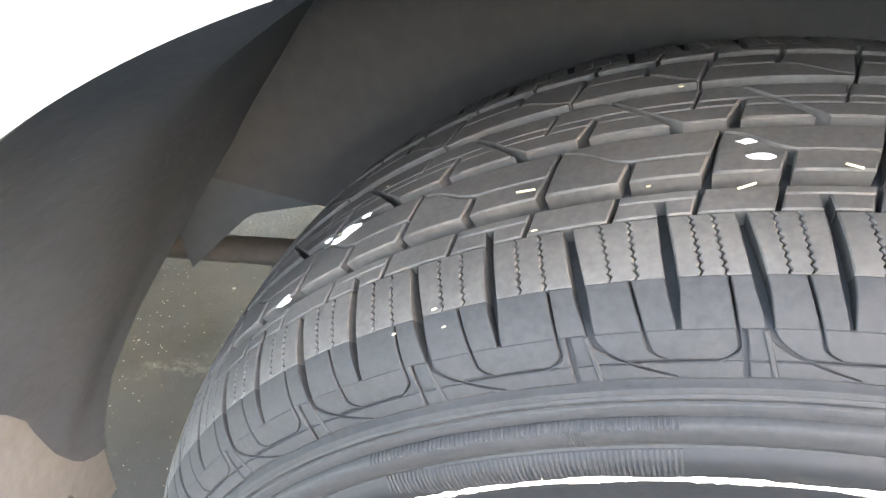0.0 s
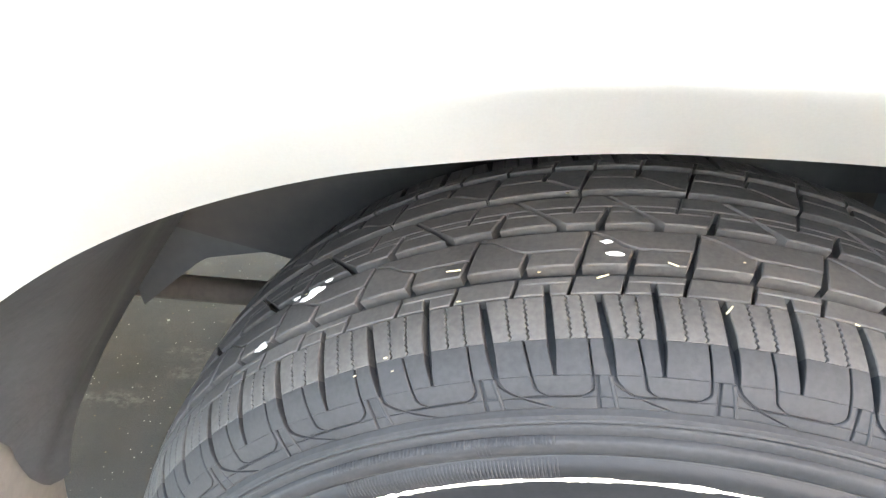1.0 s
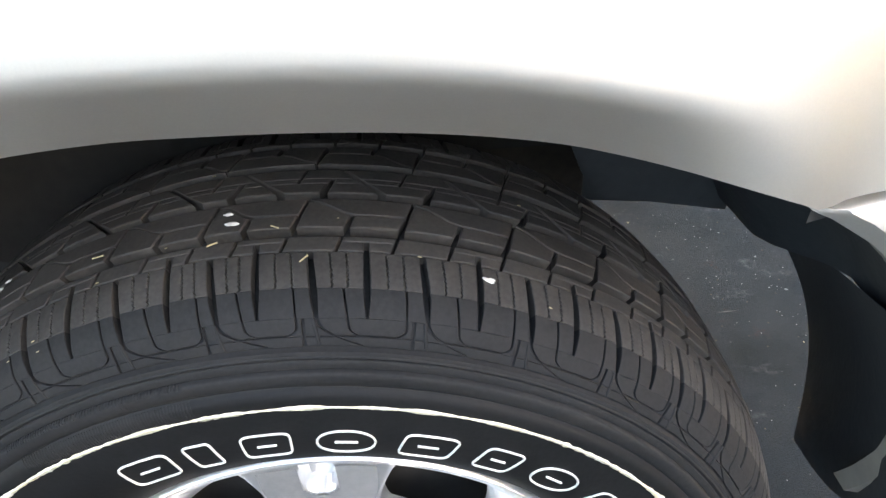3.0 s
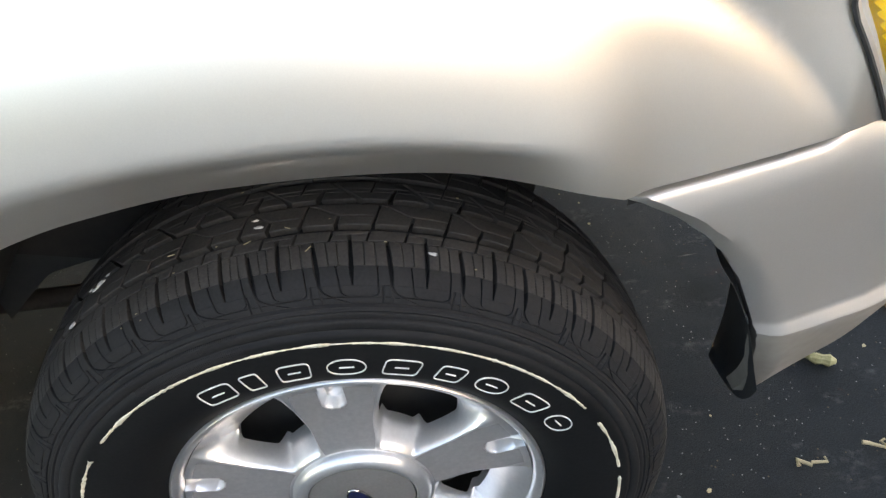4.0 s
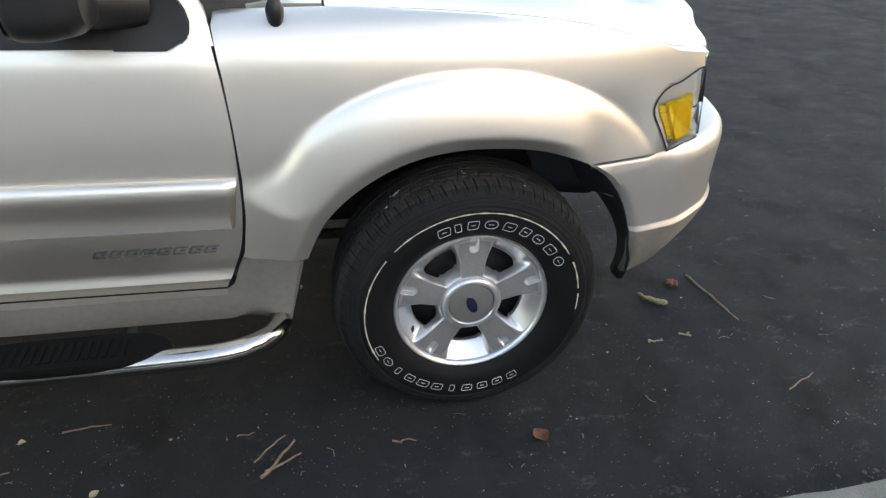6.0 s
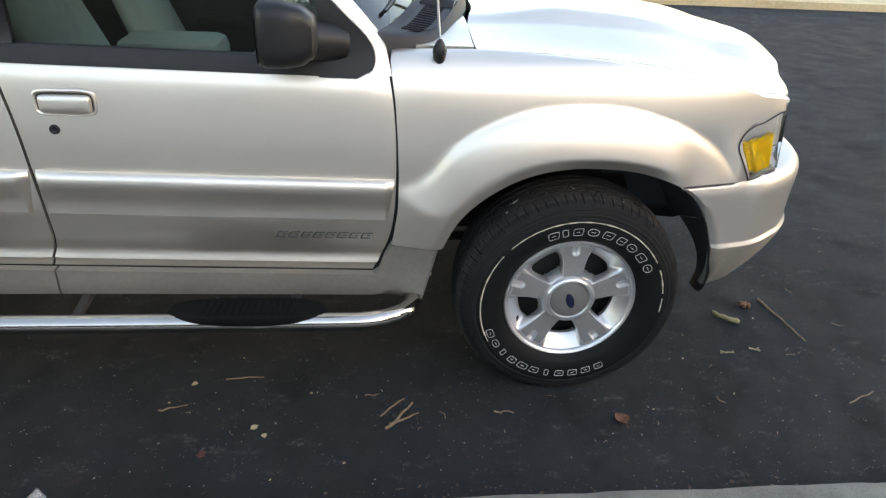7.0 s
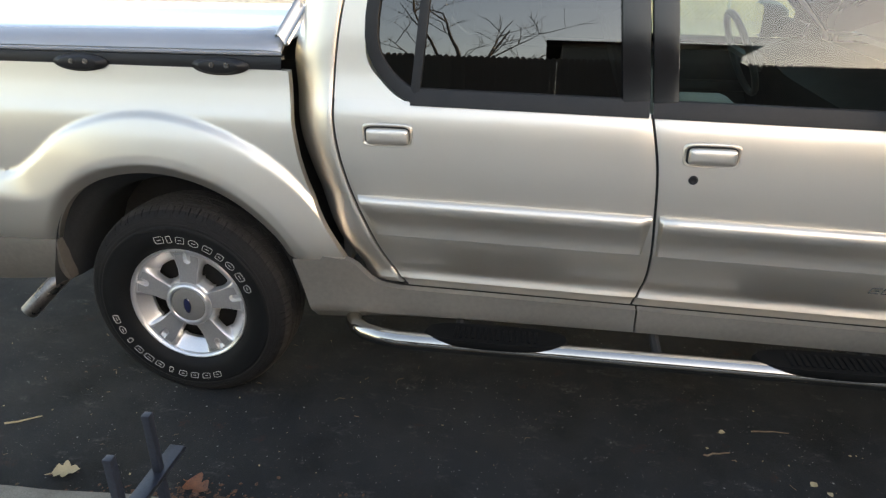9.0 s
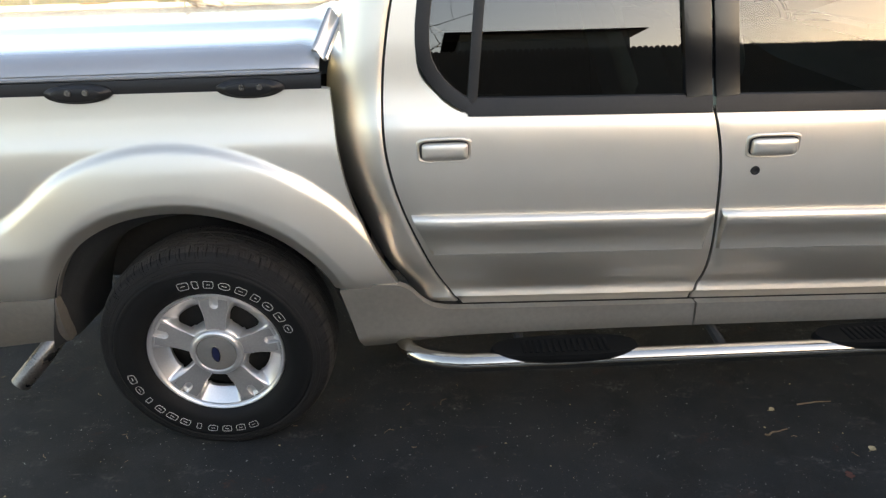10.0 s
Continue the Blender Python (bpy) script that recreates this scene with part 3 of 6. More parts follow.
for side in (1, 0):
    top = part("headlamp", lamp_sheet(0, 1.0, 0, 1, lambda a, b: 0.02 + 0.0008 * abs(math.sin(a * 70)), 70, 12, side, 0.008), LAMP, truck, "clear corner lamp with an amber indicator")
    facet = lambda a, b: 0.004 + 0.012 * (1 - max(abs(2 * a - 1.1), abs(2 * b - 0.9))) + 0.003 * math.sin(9 * a) * math.sin(7 * b)
    part("indicator", lamp_sheet(0.3, 0.76, 0.1, 0.66, facet, 25, 25, side, 0.012), AMBER, top, "bright amber faceted indicator", 8)
    for u0, u1 in ((0.195, 0.295), (0.765, 0.86)):
        part("indicator_edge", lamp_sheet(u0, u1, 0.14, 0.64, lambda a, b: 0.008 + 0.004 * abs(math.sin(b * 30)), 6, 64, side, 0.012), AMBER, top, "ribbed amber edge", 20)
    part("lens_border", lamp_sheet(0.0, 0.13, 0, 1, lambda a, b: 0.004 + 0.004 * a, 4, 30, side), LAMP, top, "pale rim of the lamp glass")
    part("lens_border", lamp_sheet(0.13, 0.97, 0, 0.05, lambda a, b: 0.004, 24, 4, side), LAMP, top, "pale rim of the lamp glass")
    part("lens", lamp_sheet(0.0, 1.0, 0, 1, lambda a, b: 0.003, 44, 18, side, 0.004), CLEAR, top).visible_shadow = False
    # main lamp round the front corner
    for name, deep, mat in (("main_reflector", 0.02, LAMP), ("main_lens", 0.0, CLEAR)):
        P = []
        for v in spread(0, 1, 14):
            x0, z = 0.652 - 0.045 * v, 0.812 + 0.238 * v
            P.append([(x0 + 0.5 * (x - x0) - deep, NOSE(x) + FEND(min(z, 1.03)) + 0.004 + deep, z - 0.02 * v - 0.05 * (x - 0.62) * v) for x in spread(x0, 0.8, 26)])
        bm = bmesh.new()
        sheet(bm, P if side else flip(P), flange=(-0.02, 0.006 if side else -0.006, 0))
        ob = part(name, bm, mat, top, "clear glass of the main lamp" if deep == 0 else "")
        ob.visible_shadow = deep > 0
    edge = [lamp_point(u, 1, 0.0) for u in spread(0.98, 0.05, 12)] + [lamp_point(0, v, 0.0) for v in spread(1, 0, 14)] + [lamp_point(u, 0, 0.002) for u in spread(0.05, 0.98, 14)] 
    bm = bmesh.new()
    tube(bm, [(x - 0.002, y if side else 2 * MID - y, z) for x, y, z in edge], 0.0022, 6)
    part("lamp_gasket", bm, UNDER, top, "black rubber gasket round the lamp")
# narrow front end of the wing over each lamp, under the bonnet edge
H_EDGE = curve([(-0.62, 1.168), (-0.3, 1.166), (0, 1.15), (0.3, 1.118), (0.5, 1.066), (0.6, 1.053), (0.75, 1.03)])
for side in (1, 0):
    P = []
    for x in spread(0.466, 0.6, 26):
        low = 0.955 + 0.025 * smooth01((x - 0.466) / 0.03) + 0.03 * smooth01((x - 0.5) / 0.08)
        high = H_EDGE(x) - 0.006
        P.append([(x + 0.004 * k / 7, NOSE(x) + FEND(z) + 0.003, z) for k, z in enumerate(spread(high, low, 8))])
    bm = bmesh.new()
    sheet(bm, P if side else flip(P), flange=(-0.004, 0.01 if side else -0.01, 0))
    part("wing_nose", bm, PAINT, truck, "silver end of the wing over the lamp")
# grille between the lamps
bm = bmesh.new()
sheet(bm, [[(0.8 - 0.1 * abs(y - MID) / 0.5 - 0.03 * v, y, 0.82 + 0.18 * v) for v in (0, 0.3, 0.6, 1)] for y in spread(0.42, 2 * MID - 0.42, 14)], flange=(-0.03, 0, 0))
part("grille", bm, BLACK, truck, "dark front grille")

# bonnet


def hood_edge(x):
    return 0.096 - 0.05 * smooth01(x / 0.45) + NOSE(x)


def hood_point(x, y):
    w = min(y, 2 * MID - y)
    w0 = hood_edge(x)
    k = 0.5 + 0.5 * smooth01((x + 0.36) / 0.35)
    z = H_EDGE(x) - 0.001 + 0.05 * k * smooth01((w - w0) / 0.35)
    ridge = 0.36 + 0.04 * x
    return (x, y, z + 0.03 * k * smooth01((w - ridge) / 0.07) - 0.008 * smooth01((x - 0.66) / 0.14))


P = []
for u in spread(0, 1, 54):
    row = []
    for v in spread(0, 1, 70):
        e = 4 * (v - 0.5) ** 2
        back, front = -0.36 + 0.04 * smooth01((0.5 - e) / 0.4), 0.815 - 0.18 * e ** 2
        x = back + (front - back) * u
        y0 = hood_edge(x)
        row.append(hood_point(x, y0 + (2 * MID - 2 * y0) * v))
    P.append(row)
bm = bmesh.new()
sheet(bm, P, flange=(0, 0, -0.03))
part("bonnet", bm, PAINT, truck, "silver bonnet with a raised centre")
for side in (1, 0):
    P = []
    for x in spread(-0.34, 0.615, 40):
        z = H_EDGE(x) - 0.008
        a = NOSE(x) + FEND(z) + 0.001 + (0 if x < 0.47 else 0.003)
        b = max(hood_edge(x) - 0.004, a + 0.004)
        P.append([(x, a + (b - a) * q, z + 0.006 * math.sin(q * math.pi / 2)) for q in spread(0, 1, 7)])
    bm = bmesh.new()
    sheet(bm, P if side else flip(P), flange=(0, 0, -0.006))
    part("wing_shoulder", bm, PAINT, truck, "rounded top edge of the wing beside the bonnet")
for side in (1, 0):
    P = [[(x, (y if side else 2 * MID - y), H_EDGE(x) + 0.002 + 0.03 * smooth01((y - 0.1) / 0.25)) for y in spread(0.103, 0.7, 16)] for x in spread(-0.6, -0.366, 10)]
    bm = bmesh.new()
    sheet(bm, P, flange=(0, 0, -0.02))
    part("scuttle_panel", bm, PAINT, truck)
# cowl with a slatted inset, and wipers
COWL_FRONT = curve([(0.068, -0.628), (0.09, -0.555), (0.126, -0.497), (0.19, -0.45), (0.28, -0.408), (0.4, -0.37), (0.6, -0.335), (MID, -0.318)])
COWL_BACK = curve([(0.068, -0.64), (0.1, -0.632), (0.2, -0.588), (0.3, -0.548), (0.45, -0.5), (0.6, -0.472), (MID, -0.455)])


def cowl_point(u, y, side, lift=0.0):
    a, b = COWL_FRONT(y), COWL_BACK(y)
    z = 1.172 + 0.032 * smooth01((y - 0.13) / 0.3) + (0.018 + 0.012 * smooth01((y - 0.13) / 0.2)) * smooth01(u / 0.15) + 0.02 * u
    return (a + (b - a) * u, y if side else 2 * MID - y, z + lift)


cowl = None
for side in (1, 0):
    ys = [0.068, 0.074, 0.082] + spread(0.09, MID, 32)
    bm = bmesh.new()
    sheet(bm, [[cowl_point(u, y, side) for u in [0, 0.02, 0.05, 0.09, 0.15] + spread(0.22, 1, 10)] for y in ys], flange=(0, 0, -0.03))
    cowl = part("cowl", bm, COWL, truck, "grey plastic cowl under the windscreen")
    bm = bmesh.new()
    sheet(bm, [[cowl_point(u, y, side, 0.002) for u in spread(0.16 + 0.34 * (1 - smooth01((y - 0.11) / 0.09)), 0.8 - 0.28 * (1 - smooth01((y - 0.11) / 0.09)), 8)] for y in spread(0.11, 0.36, 24)])
    part("vent", bm, BLACK, cowl, "black slatted vent")
    for k in range(14):
        y = 0.145 + 0.0155 * k
        bm = bmesh.new()
        tube(bm, [cowl_point(u, y, side, 0.003) for u in (0.3, 0.5, 0.7)], 0.0022, 5)
        part("vent_slat", bm, BLACK, cowl)
    P = []
    for y in spread(0.34, 0.46, 8):
        P.append([cowl_point(u, y, side, 0.002 + 0.022 * math.sin(math.pi * u) ** 0.5 * smooth01((0.46 - y) / 0.03) * smooth01((y - 0.335) / 0.03)) for u in spread(0.15, 0.85, 9)])
    bm = bmesh.new()
    sheet(bm, P, flange=(0, 0, -0.01))
    part("wiper_shroud", bm, BLACK, cowl, "black cap over the wiper spindle")

# aerial
bm = bmesh.new()
lathe_pts = [(-0.469, 0.05, 1.135), (-0.469, 0.048, 1.155), (-0.469, 0.047, 1.17), (-0.469, 0.047, 1.19), (-0.469, 0.047, 1.2)]
tube(bm, lathe_pts, [0.014, 0.019, 0.02, 0.012, 0.005], 16)
aerial = part("aerial_base", bm, BLACK, truck, "black rubber aerial base")
bm = bmesh.new()
tube(bm, [(-0.469, 0.047, 1.19), (-0.5, 0.055, 1.5), (-0.54, 0.065, 1.95)], [0.0035, 0.0025, 0.002], 6)
part("aerial_mast", bm, ALLOY, aerial)

# ---- doors ----
A_EDGE = curve([(1.2, -0.622), (1.03, -0.588), (0.9, -0.578), (0.8, -0.577), (0.7, -0.58), (0.58, -0.6), (0.53, -0.618), (0.466, -0.646)])
B_GAP = curve([(1.12, -1.652), (0.95, -1.618), (0.8, -1.606), (0.66, -1.6), (0.56, -1.606), (0.466, -1.635)])
C_EDGE = curve([(1.7, -2.48), (1.5, -2.538), (1.413, -2.562), (1.27, -2.59), (1.145, -2.603), (1.012, -2.603), (0.873, -2.578), (0.773, -2.546), (0.684, -2.51), (0.594, -2.47), (0.52, -2.427), (0.466, -2.388)])
CAB_END = curve([(1.7, -2.63), (1.496, -2.694), (1.3, -2.737), (1.213, -2.765), (1.06, -2.79), (0.95, -2.785), (0.872, -2.765), (0.785, -2.735), (0.71, -2.7), (0.604, -2.645), (0.54, -2.6), (0.5, -2.58), (0.47, -2.57)])


def door_rows(left, right, z0, z1, n=60, m=30, gap=0.0042):
    P = []
    for z in spread(z0, z1, n):
        a, b = left(z) + gap, right(z) - gap
        row = []
        for x in spread(a, b, m):
            near = min(x - a, b - x, z - z0)
            row.append((x, DOOR(z) + 0.004 * (1 - smooth01(near / 0.008)), z + rake(x)))
        P.append(row)
    return P


def mould_rows(x0, x1, bevel0, bevel1, dent=0.0):
    prof = [(0.8, 0.001), (0.7985, -0.011), (0.793, -0.019), (0.782, -0.024), (0.77, -0.0245), (0.75, -0.0195), (0.725, -0.0105), (0.705, -0.006), (0.685, -0.004), (0.668, -0.004), (0.6655, -0.001), (0.665, 0.012)]
    P = []
    for z, y in prof:
        row = []
        for k, x in enumerate([x0 + bevel0 * (0.8 - z) / 0.14] + spread(x0 + bevel0 + 0.006, x1 - bevel1 - 0.05, 18) + spread(x1 - bevel1 - 0.044, x1 - bevel1 - 0.006, 6) + [x1 - bevel1 * (0.8 - z) / 0.14]):
            end = 0.012 if k in (0, 25) else 0
            push = dent * smooth01((x - x1 + 0.045) / 0.035) * math.exp(-((z - 0.755) / 0.03) ** 2)
            row.append((x, min(y + end + push, DOOR(z) + 0.002), z + rake(x) - 0.5 * push))
        P.append(row)
    return P


GLASS_Y = lambda z: 0.036 + 0.15 * (z - 1.1) + 0.075 * (z - 1.1) ** 2


def handle_parts(x0, x1, z0, z1, parent, side):
    """A surround with a pull handle in it and a dark ring that paints the recess's shade."""
    zc = rake((x0 + x1) / 2)
    f = (lambda P: P) if side else flip
    cx, cz = (x0 + x1) / 2, (z0 + z1) / 2

    def ring(scale_x, scale_z, power, steps, dx=0.0, dz=0.0):
        R = []
        for k in range(48):
            a = math.tau * k / 48
            c, s = math.cos(a), math.sin(a)
            c, s = math.copysign(abs(c) ** power, c), math.copysign(abs(s) ** power, s)
            R.append([(cx + dx + ((x1 - x0) / 2 * scale_x - inset) * c, DOOR(cz) + y, cz + dz + zc + ((z1 - z0) / 2 * scale_z - inset) * s) for inset, y in steps])
        bm = bmesh.new()
        sheet(bm, f(R), loop=True)
        return bm
    part("handle_surround", ring(1.12, 1.3, 0.4, ((0, 0.002), (0.002, -0.003), (0.0045, -0.0042), (0.007, -0.003), (0.0095, 0.0005), (0.0125, 0.0015))), PAINT, parent)
    # flat near-black ring in place of the shade round the handle
    part("handle_recess_shade", ring(0.98, 0.97, 0.4, ((0, -0.002), (0.03, -0.002))), UNDER, parent)
    part("door_handle", ring(0.92, 0.86, 0.3, ((0, 0.0), (0, -0.008), (0.002, -0.013), (0.006, -0.016), (0.02, -0.0175), (0.02535, -0.0175)), 0.002, -0.002), PAINT, parent, "silver pull-out door handle")


def trim_band(pts, w, bm, y=-0.004):
    """A flat trim band along a line of (x, z) on the cab side, w wide."""
    P = []
    for i, (x, z) in enumerate(pts):
        x2, z2 = pts[min(i + 1, len(pts) - 1)]
        x1, z1 = pts[max(i - 1, 0)]
        d = Vector((x2 - x1, z2 - z1)).normalized()
        n = Vector((-d.y, d.x))
        row = []
        for q, out in ((-0.5, 0.01), (-0.46, -0.002), (0, -0.004), (0.46, -0.002), (0.5, 0.01)):
            xx, zz = x + n.x * w * q, z + n.y * w * q
            row.append((xx, DOOR(zz) + y + out, zz + rake(xx)))
        P.append(row)
    return P


BELT = 1.094
CLAD_Y = curve([(0.33, 0.035), (0.38, 0.022), (0.43, 0.017), (0.47, 0.018), (0.52, 0.014), (0.6, 0.004)])
doors = {}
for side in (1, 0):
    f = (lambda P: P) if side else flip
    fy = 0.03 if side else -0.03
    for name, left, right in (("front_door", B_GAP, lambda z: A_EDGE(z) - 0.0045), ("rear_door", C_EDGE, B_GAP)):
        bm = bmesh.new()
        sheet(bm, f(door_rows(left, right, 0.466, BELT + 0.01)), flange=(0, fy, 0))
        doors[name, side] = part(name, bm, PAINT, truck, "silver-beige door with a raised side moulding")
    bm = bmesh.new()
    sheet(bm, f(mould_rows(-1.592, -0.59, 0.004, 0.02)), flange=(0, fy * 0.3, 0))
    part("side_moulding", bm, PAINT, doors["front_door", side])
    bm = bmesh.new()
    sheet(bm, f(mould_rows(-2.537, -1.612, 0.058, 0.02, 0.014 if side else 0.0)), flange=(0, fy * 0.3, 0))
    part("side_moulding", bm, PAINT, doors["rear_door", side])
    handle_parts(-1.545, -1.398, 0.968, 1.027, doors["front_door", side], side)
    handle_parts(-2.505, -2.36, 0.971, 1.03, doors["rear_door", side], side)
    bm = bmesh.new()
    lathe(bm, [(0.0, -0.007), (0.006, -0.007), (0.009, -0.009), (0.013, -0.008), (0.0155, 0.001)], 24, (-1.513, 0.001, 0.939))
    if not side:
        for v in bm.verts:
            v.co.y = 2 * MID - v.co.y
    part("key_lock", bm, BLACK, doors["front_door", side], "round black key lock")
    # upper rear door and rear quarter of the cab
    WIN_R = curve([(BELT, -2.345), (1.103, -2.38), (1.12, -2.412), (1.157, -2.453), (1.197, -2.489), (1.243, -2.503), (1.287, -2.503), (1.4, -2.493), (1.5, -2.47), (1.64, -2.425), (1.7, -2.4)])
    P = []
    for z in spread(BELT + 0.008, 1.7, 40):
        a, b = C_EDGE(z) + 0.0035, WIN_R(z)
        P.append([(x, DOOR(z), z + rake(x)) for x in spread(a, b, 8)])
    bm = bmesh.new()
    sheet(bm, f(P), flange=(0, fy, 0))
    part("upper_frame", bm, PAINT, doors["rear_door", side])
    P = []
    for z in spread(0.475, 1.7, 60):
        b = C_EDGE(z) - 0.0042
        a = min(CAB_END(z), b - 0.02)
        deep = 0.13 + 0.17 * smooth01((1.25 - z) / 0.2)
        power = 2.3 - 0.6 * smooth01((1.25 - z) / 0.2) + 2.5 * smooth01((0.8 - z) / 0.2)
        row = [(a + 0.004, DOOR(z) + deep + 0.25, z + rake(a)), (a, DOOR(z) + deep + 0.05, z + rake(a))]
        for s in spread(1, 0, 22):
            x = b + (a - b) * s
            edge = 0.004 * (1 - smooth01((b - x) / 0.008))
            row.append((x, DOOR(z) + deep * (1 - math.sqrt(max(1 - (0.97 * s) ** power, 0))) + edge, z + rake(x)))
        P.append(row)
    bm = bmesh.new()
    sheet(bm, f(P), flange=(0, fy, 0))
    part("cab_corner", bm, PAINT, truck, "rounded painted rear corner of the cab")

    # black rubber seals that show in the gaps
    for edge, z0, z1 in ((A_EDGE, 0.47, 1.1), (B_GAP, 0.466, 1.1), (C_EDGE, 0.466, 1.7)):
        bm = bmesh.new()
        sheet(bm, f([[(edge(z) + dx, DOOR(z) + 0.014, z + rake(edge(z))) for dx in (-0.011, 0.011)] for z in spread(z0, z1, 40)]))
        part("door_seal", bm, UNDER, truck, "black rubber door seal")
    bm = bmesh.new()
    sheet(bm, f([[(x, 0.056, 0.456 + rake(x)), (x, 0.056, 0.478 + rake(x))] for x in spread(-2.4, -0.62, 30)]))
    part("door_seal", bm, UNDER, truck, "black rubber door seal")

    # black belt trim, pillars and window frames
    for name, xa, xb in (("front_door", -1.648, -0.76), ("rear_door", -2.362, -1.658)):
        bm = bmesh.new()
        sheet(bm, f(trim_band([(x, BELT + 0.024) for x in spread(xa, xb, 12)], 0.052, bm)))
        part("belt_trim", bm, BLACK, doors[name, side])
    bm = bmesh.new()
    line = [(-2.32, 1.114), (-2.35, 1.12), (-2.38, 1.132), (-2.41, 1.152), (-2.438, 1.178), (-2.462, 1.21), (-2.478, 1.245), (-2.485, 1.285), (-2.483, 1.34), (-2.472, 1.42), (-2.45, 1.52), (-2.41, 1.64)]
    sheet(bm, f(trim_band(line, 0.042, bm)))
    part("window_trim", bm, BLACK, doors["rear_door", side])
    bm = bmesh.new()
    sheet(bm, f(trim_band([(-2.352, 1.1), (-2.322, 1.4), (-2.3, 1.64)], 0.03, bm, 0.0)))
    part("window_divider", bm, BLACK, doors["rear_door", side])
    for name, a, b, w in (("rear_door", (-1.697, 1.14), (-1.745, 1.64), 0.082), ("front_door", (-1.614, 1.14), (-1.665, 1.64), 0.074)):
        bm = bmesh.new()
        sheet(bm, f(trim_band([(a[0] + (b[0] - a[0]) * s, a[1] + (b[1] - a[1]) * s) for s in spread(0, 1, 12)], w, bm, -0.007)))
        part("window_pillar", bm, PILLAR, doors[name, side], "gloss black window pillar")
    # sail panel at the mirror
    bm = bmesh.new()
    prow = []
    sail_r = curve([(1.09, -0.7), (1.1, -0.668), (1.12, -0.652), (1.15, -0.647), (1.2, -0.672), (1.25, -0.726), (1.3, -0.778), (1.4, -0.887), (1.64, -1.15)])
    for z in spread(1.091, 1.62, 24):
        b = sail_r(z)
        a = min(-0.8, b - 0.05) if z < 1.32 else b - 0.05
        prow.append([(x, DOOR(z) - 0.006, z + rake(x)) for x in spread(a, b, 6)])
    sheet(bm, f(prow), flange=(0, fy * 0.5, 0))
    part("mirror_sail", bm, BLACK, doors["front_door", side])
    # painted windscreen pillar
    prow = []
    for z in spread(1.1, 1.7, 26):
        b = A_EDGE(min(z, 1.2)) - 0.001 if z < 1.18 else -0.615 - (z - 1.18) * 0.93
        a = sail_r(z) + 0.002
        a = min(a, b - 0.01)
        prow.append([(x, DOOR(z) + 0.03 * smooth01((z - 1.1) / 0.1) * ((x - a) / max(b - a, 1e-3)) ** 3, z + rake(x)) for x in spread(a, b, 8)])
    bm = bmesh.new()
    sheet(bm, f(prow), flange=(0, fy, 0))
    part("windscreen_pillar", bm, PAINT, truck)
    # glass
    for name, xa, xb, mat in (("rear_door", -2.47, -1.7, DARKGLASS), ("front_door", -1.64, -0.8, GLASS)):
        P = []
        for z in spread(1.11, 1.66, 14):
            b = min(xb, sail_r(z)) if name == "front_door" else xb
            a = max(xa, WIN_R(z) + 0.01) if name == "rear_door" else xa - (z - 1.1) * 0.09
            P.append([(x, GLASS_Y(z), z + rake(x)) for x in spread(a, b, 8)])
        bm = bmesh.new()
        sheet(bm, f(P))
        pane = part("window_glass", bm, mat, doors[name, side])
        pane.visible_shadow = False
    # rocker cladding
    ROCK_LO = curve([(-2.78, 0.36), (-2.72, 0.36), (-2.3, 0.372), (-1.6, 0.376), (-0.9, 0.37), (-0.47, 0.366), (-0.44, 0.366)])
    pieces = ((-2.715, -1.623), (-1.617, -0.503))
    for xa, xb in pieces:
        P = []
        for u in spread(0, 1, 60):
            x = xa + (xb - xa) * u
            hi = 0.466 + rake(x) - 0.004
            if x < -2.36:
                hi = curve([(-2.74, 0.592), (-2.6, 0.61), (-2.552, 0.584), (-2.518, 0.541), (-2.483, 0.512), (-2.44, 0.499), (-2.36, 0.494)])(x)
            if x > -0.64:
                hi = 0.466 + 0.112 * smooth01((x + 0.645) / 0.05)
            row = []
            for v in spread(0, 1, 12):
                lo = ROCK_LO(x)
                z = lo + (hi - lo) * v
                xx = x
                if x > -0.6:
                    xx = x + 0.047 * v * smooth01((x + 0.6) / 0.118)
                if x < -2.6:
                    xx = x - 0.055 * v * smooth01((-2.5 - x) / 0.2)
                out = CLAD_Y(z) - 0.028 * (smooth01((x + 0.62) / 0.13) + smooth01((-2.4 - x) / 0.3))
                row.append((xx, out + 0.03 * (1 - smooth01(v / 0.2)), z))
            P.append(row)
        bm = bmesh.new()
        sheet(bm, f(P), flange=(0, fy, 0))
        clad = part("rocker_cladding", bm, CLAD, truck, "dusty beige plastic rocker cladding")
    # end face of the cladding towards the front wheel, shade put into its colour, with a rivet
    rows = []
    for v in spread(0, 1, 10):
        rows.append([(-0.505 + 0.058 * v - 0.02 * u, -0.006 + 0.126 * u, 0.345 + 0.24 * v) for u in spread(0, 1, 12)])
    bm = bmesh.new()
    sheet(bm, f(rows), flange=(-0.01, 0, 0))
    part("cladding_end", bm, CLAD_SHADED, clad, "end face of the cladding, its colour darkened for shade")
    bm = bmesh.new()
    lathe(bm, [(0.0, -0.005), (0.004, -0.004), (0.006, 0.0)], 12)
    for w in bm.verts:
        w.co = Vector((-0.468 - w.co.y, (0.045 + w.co.x) if side else 2 * MID - 0.045 + w.co.x, 0.45 + w.co.z))
    part("rivet", bm, STEEL, clad)

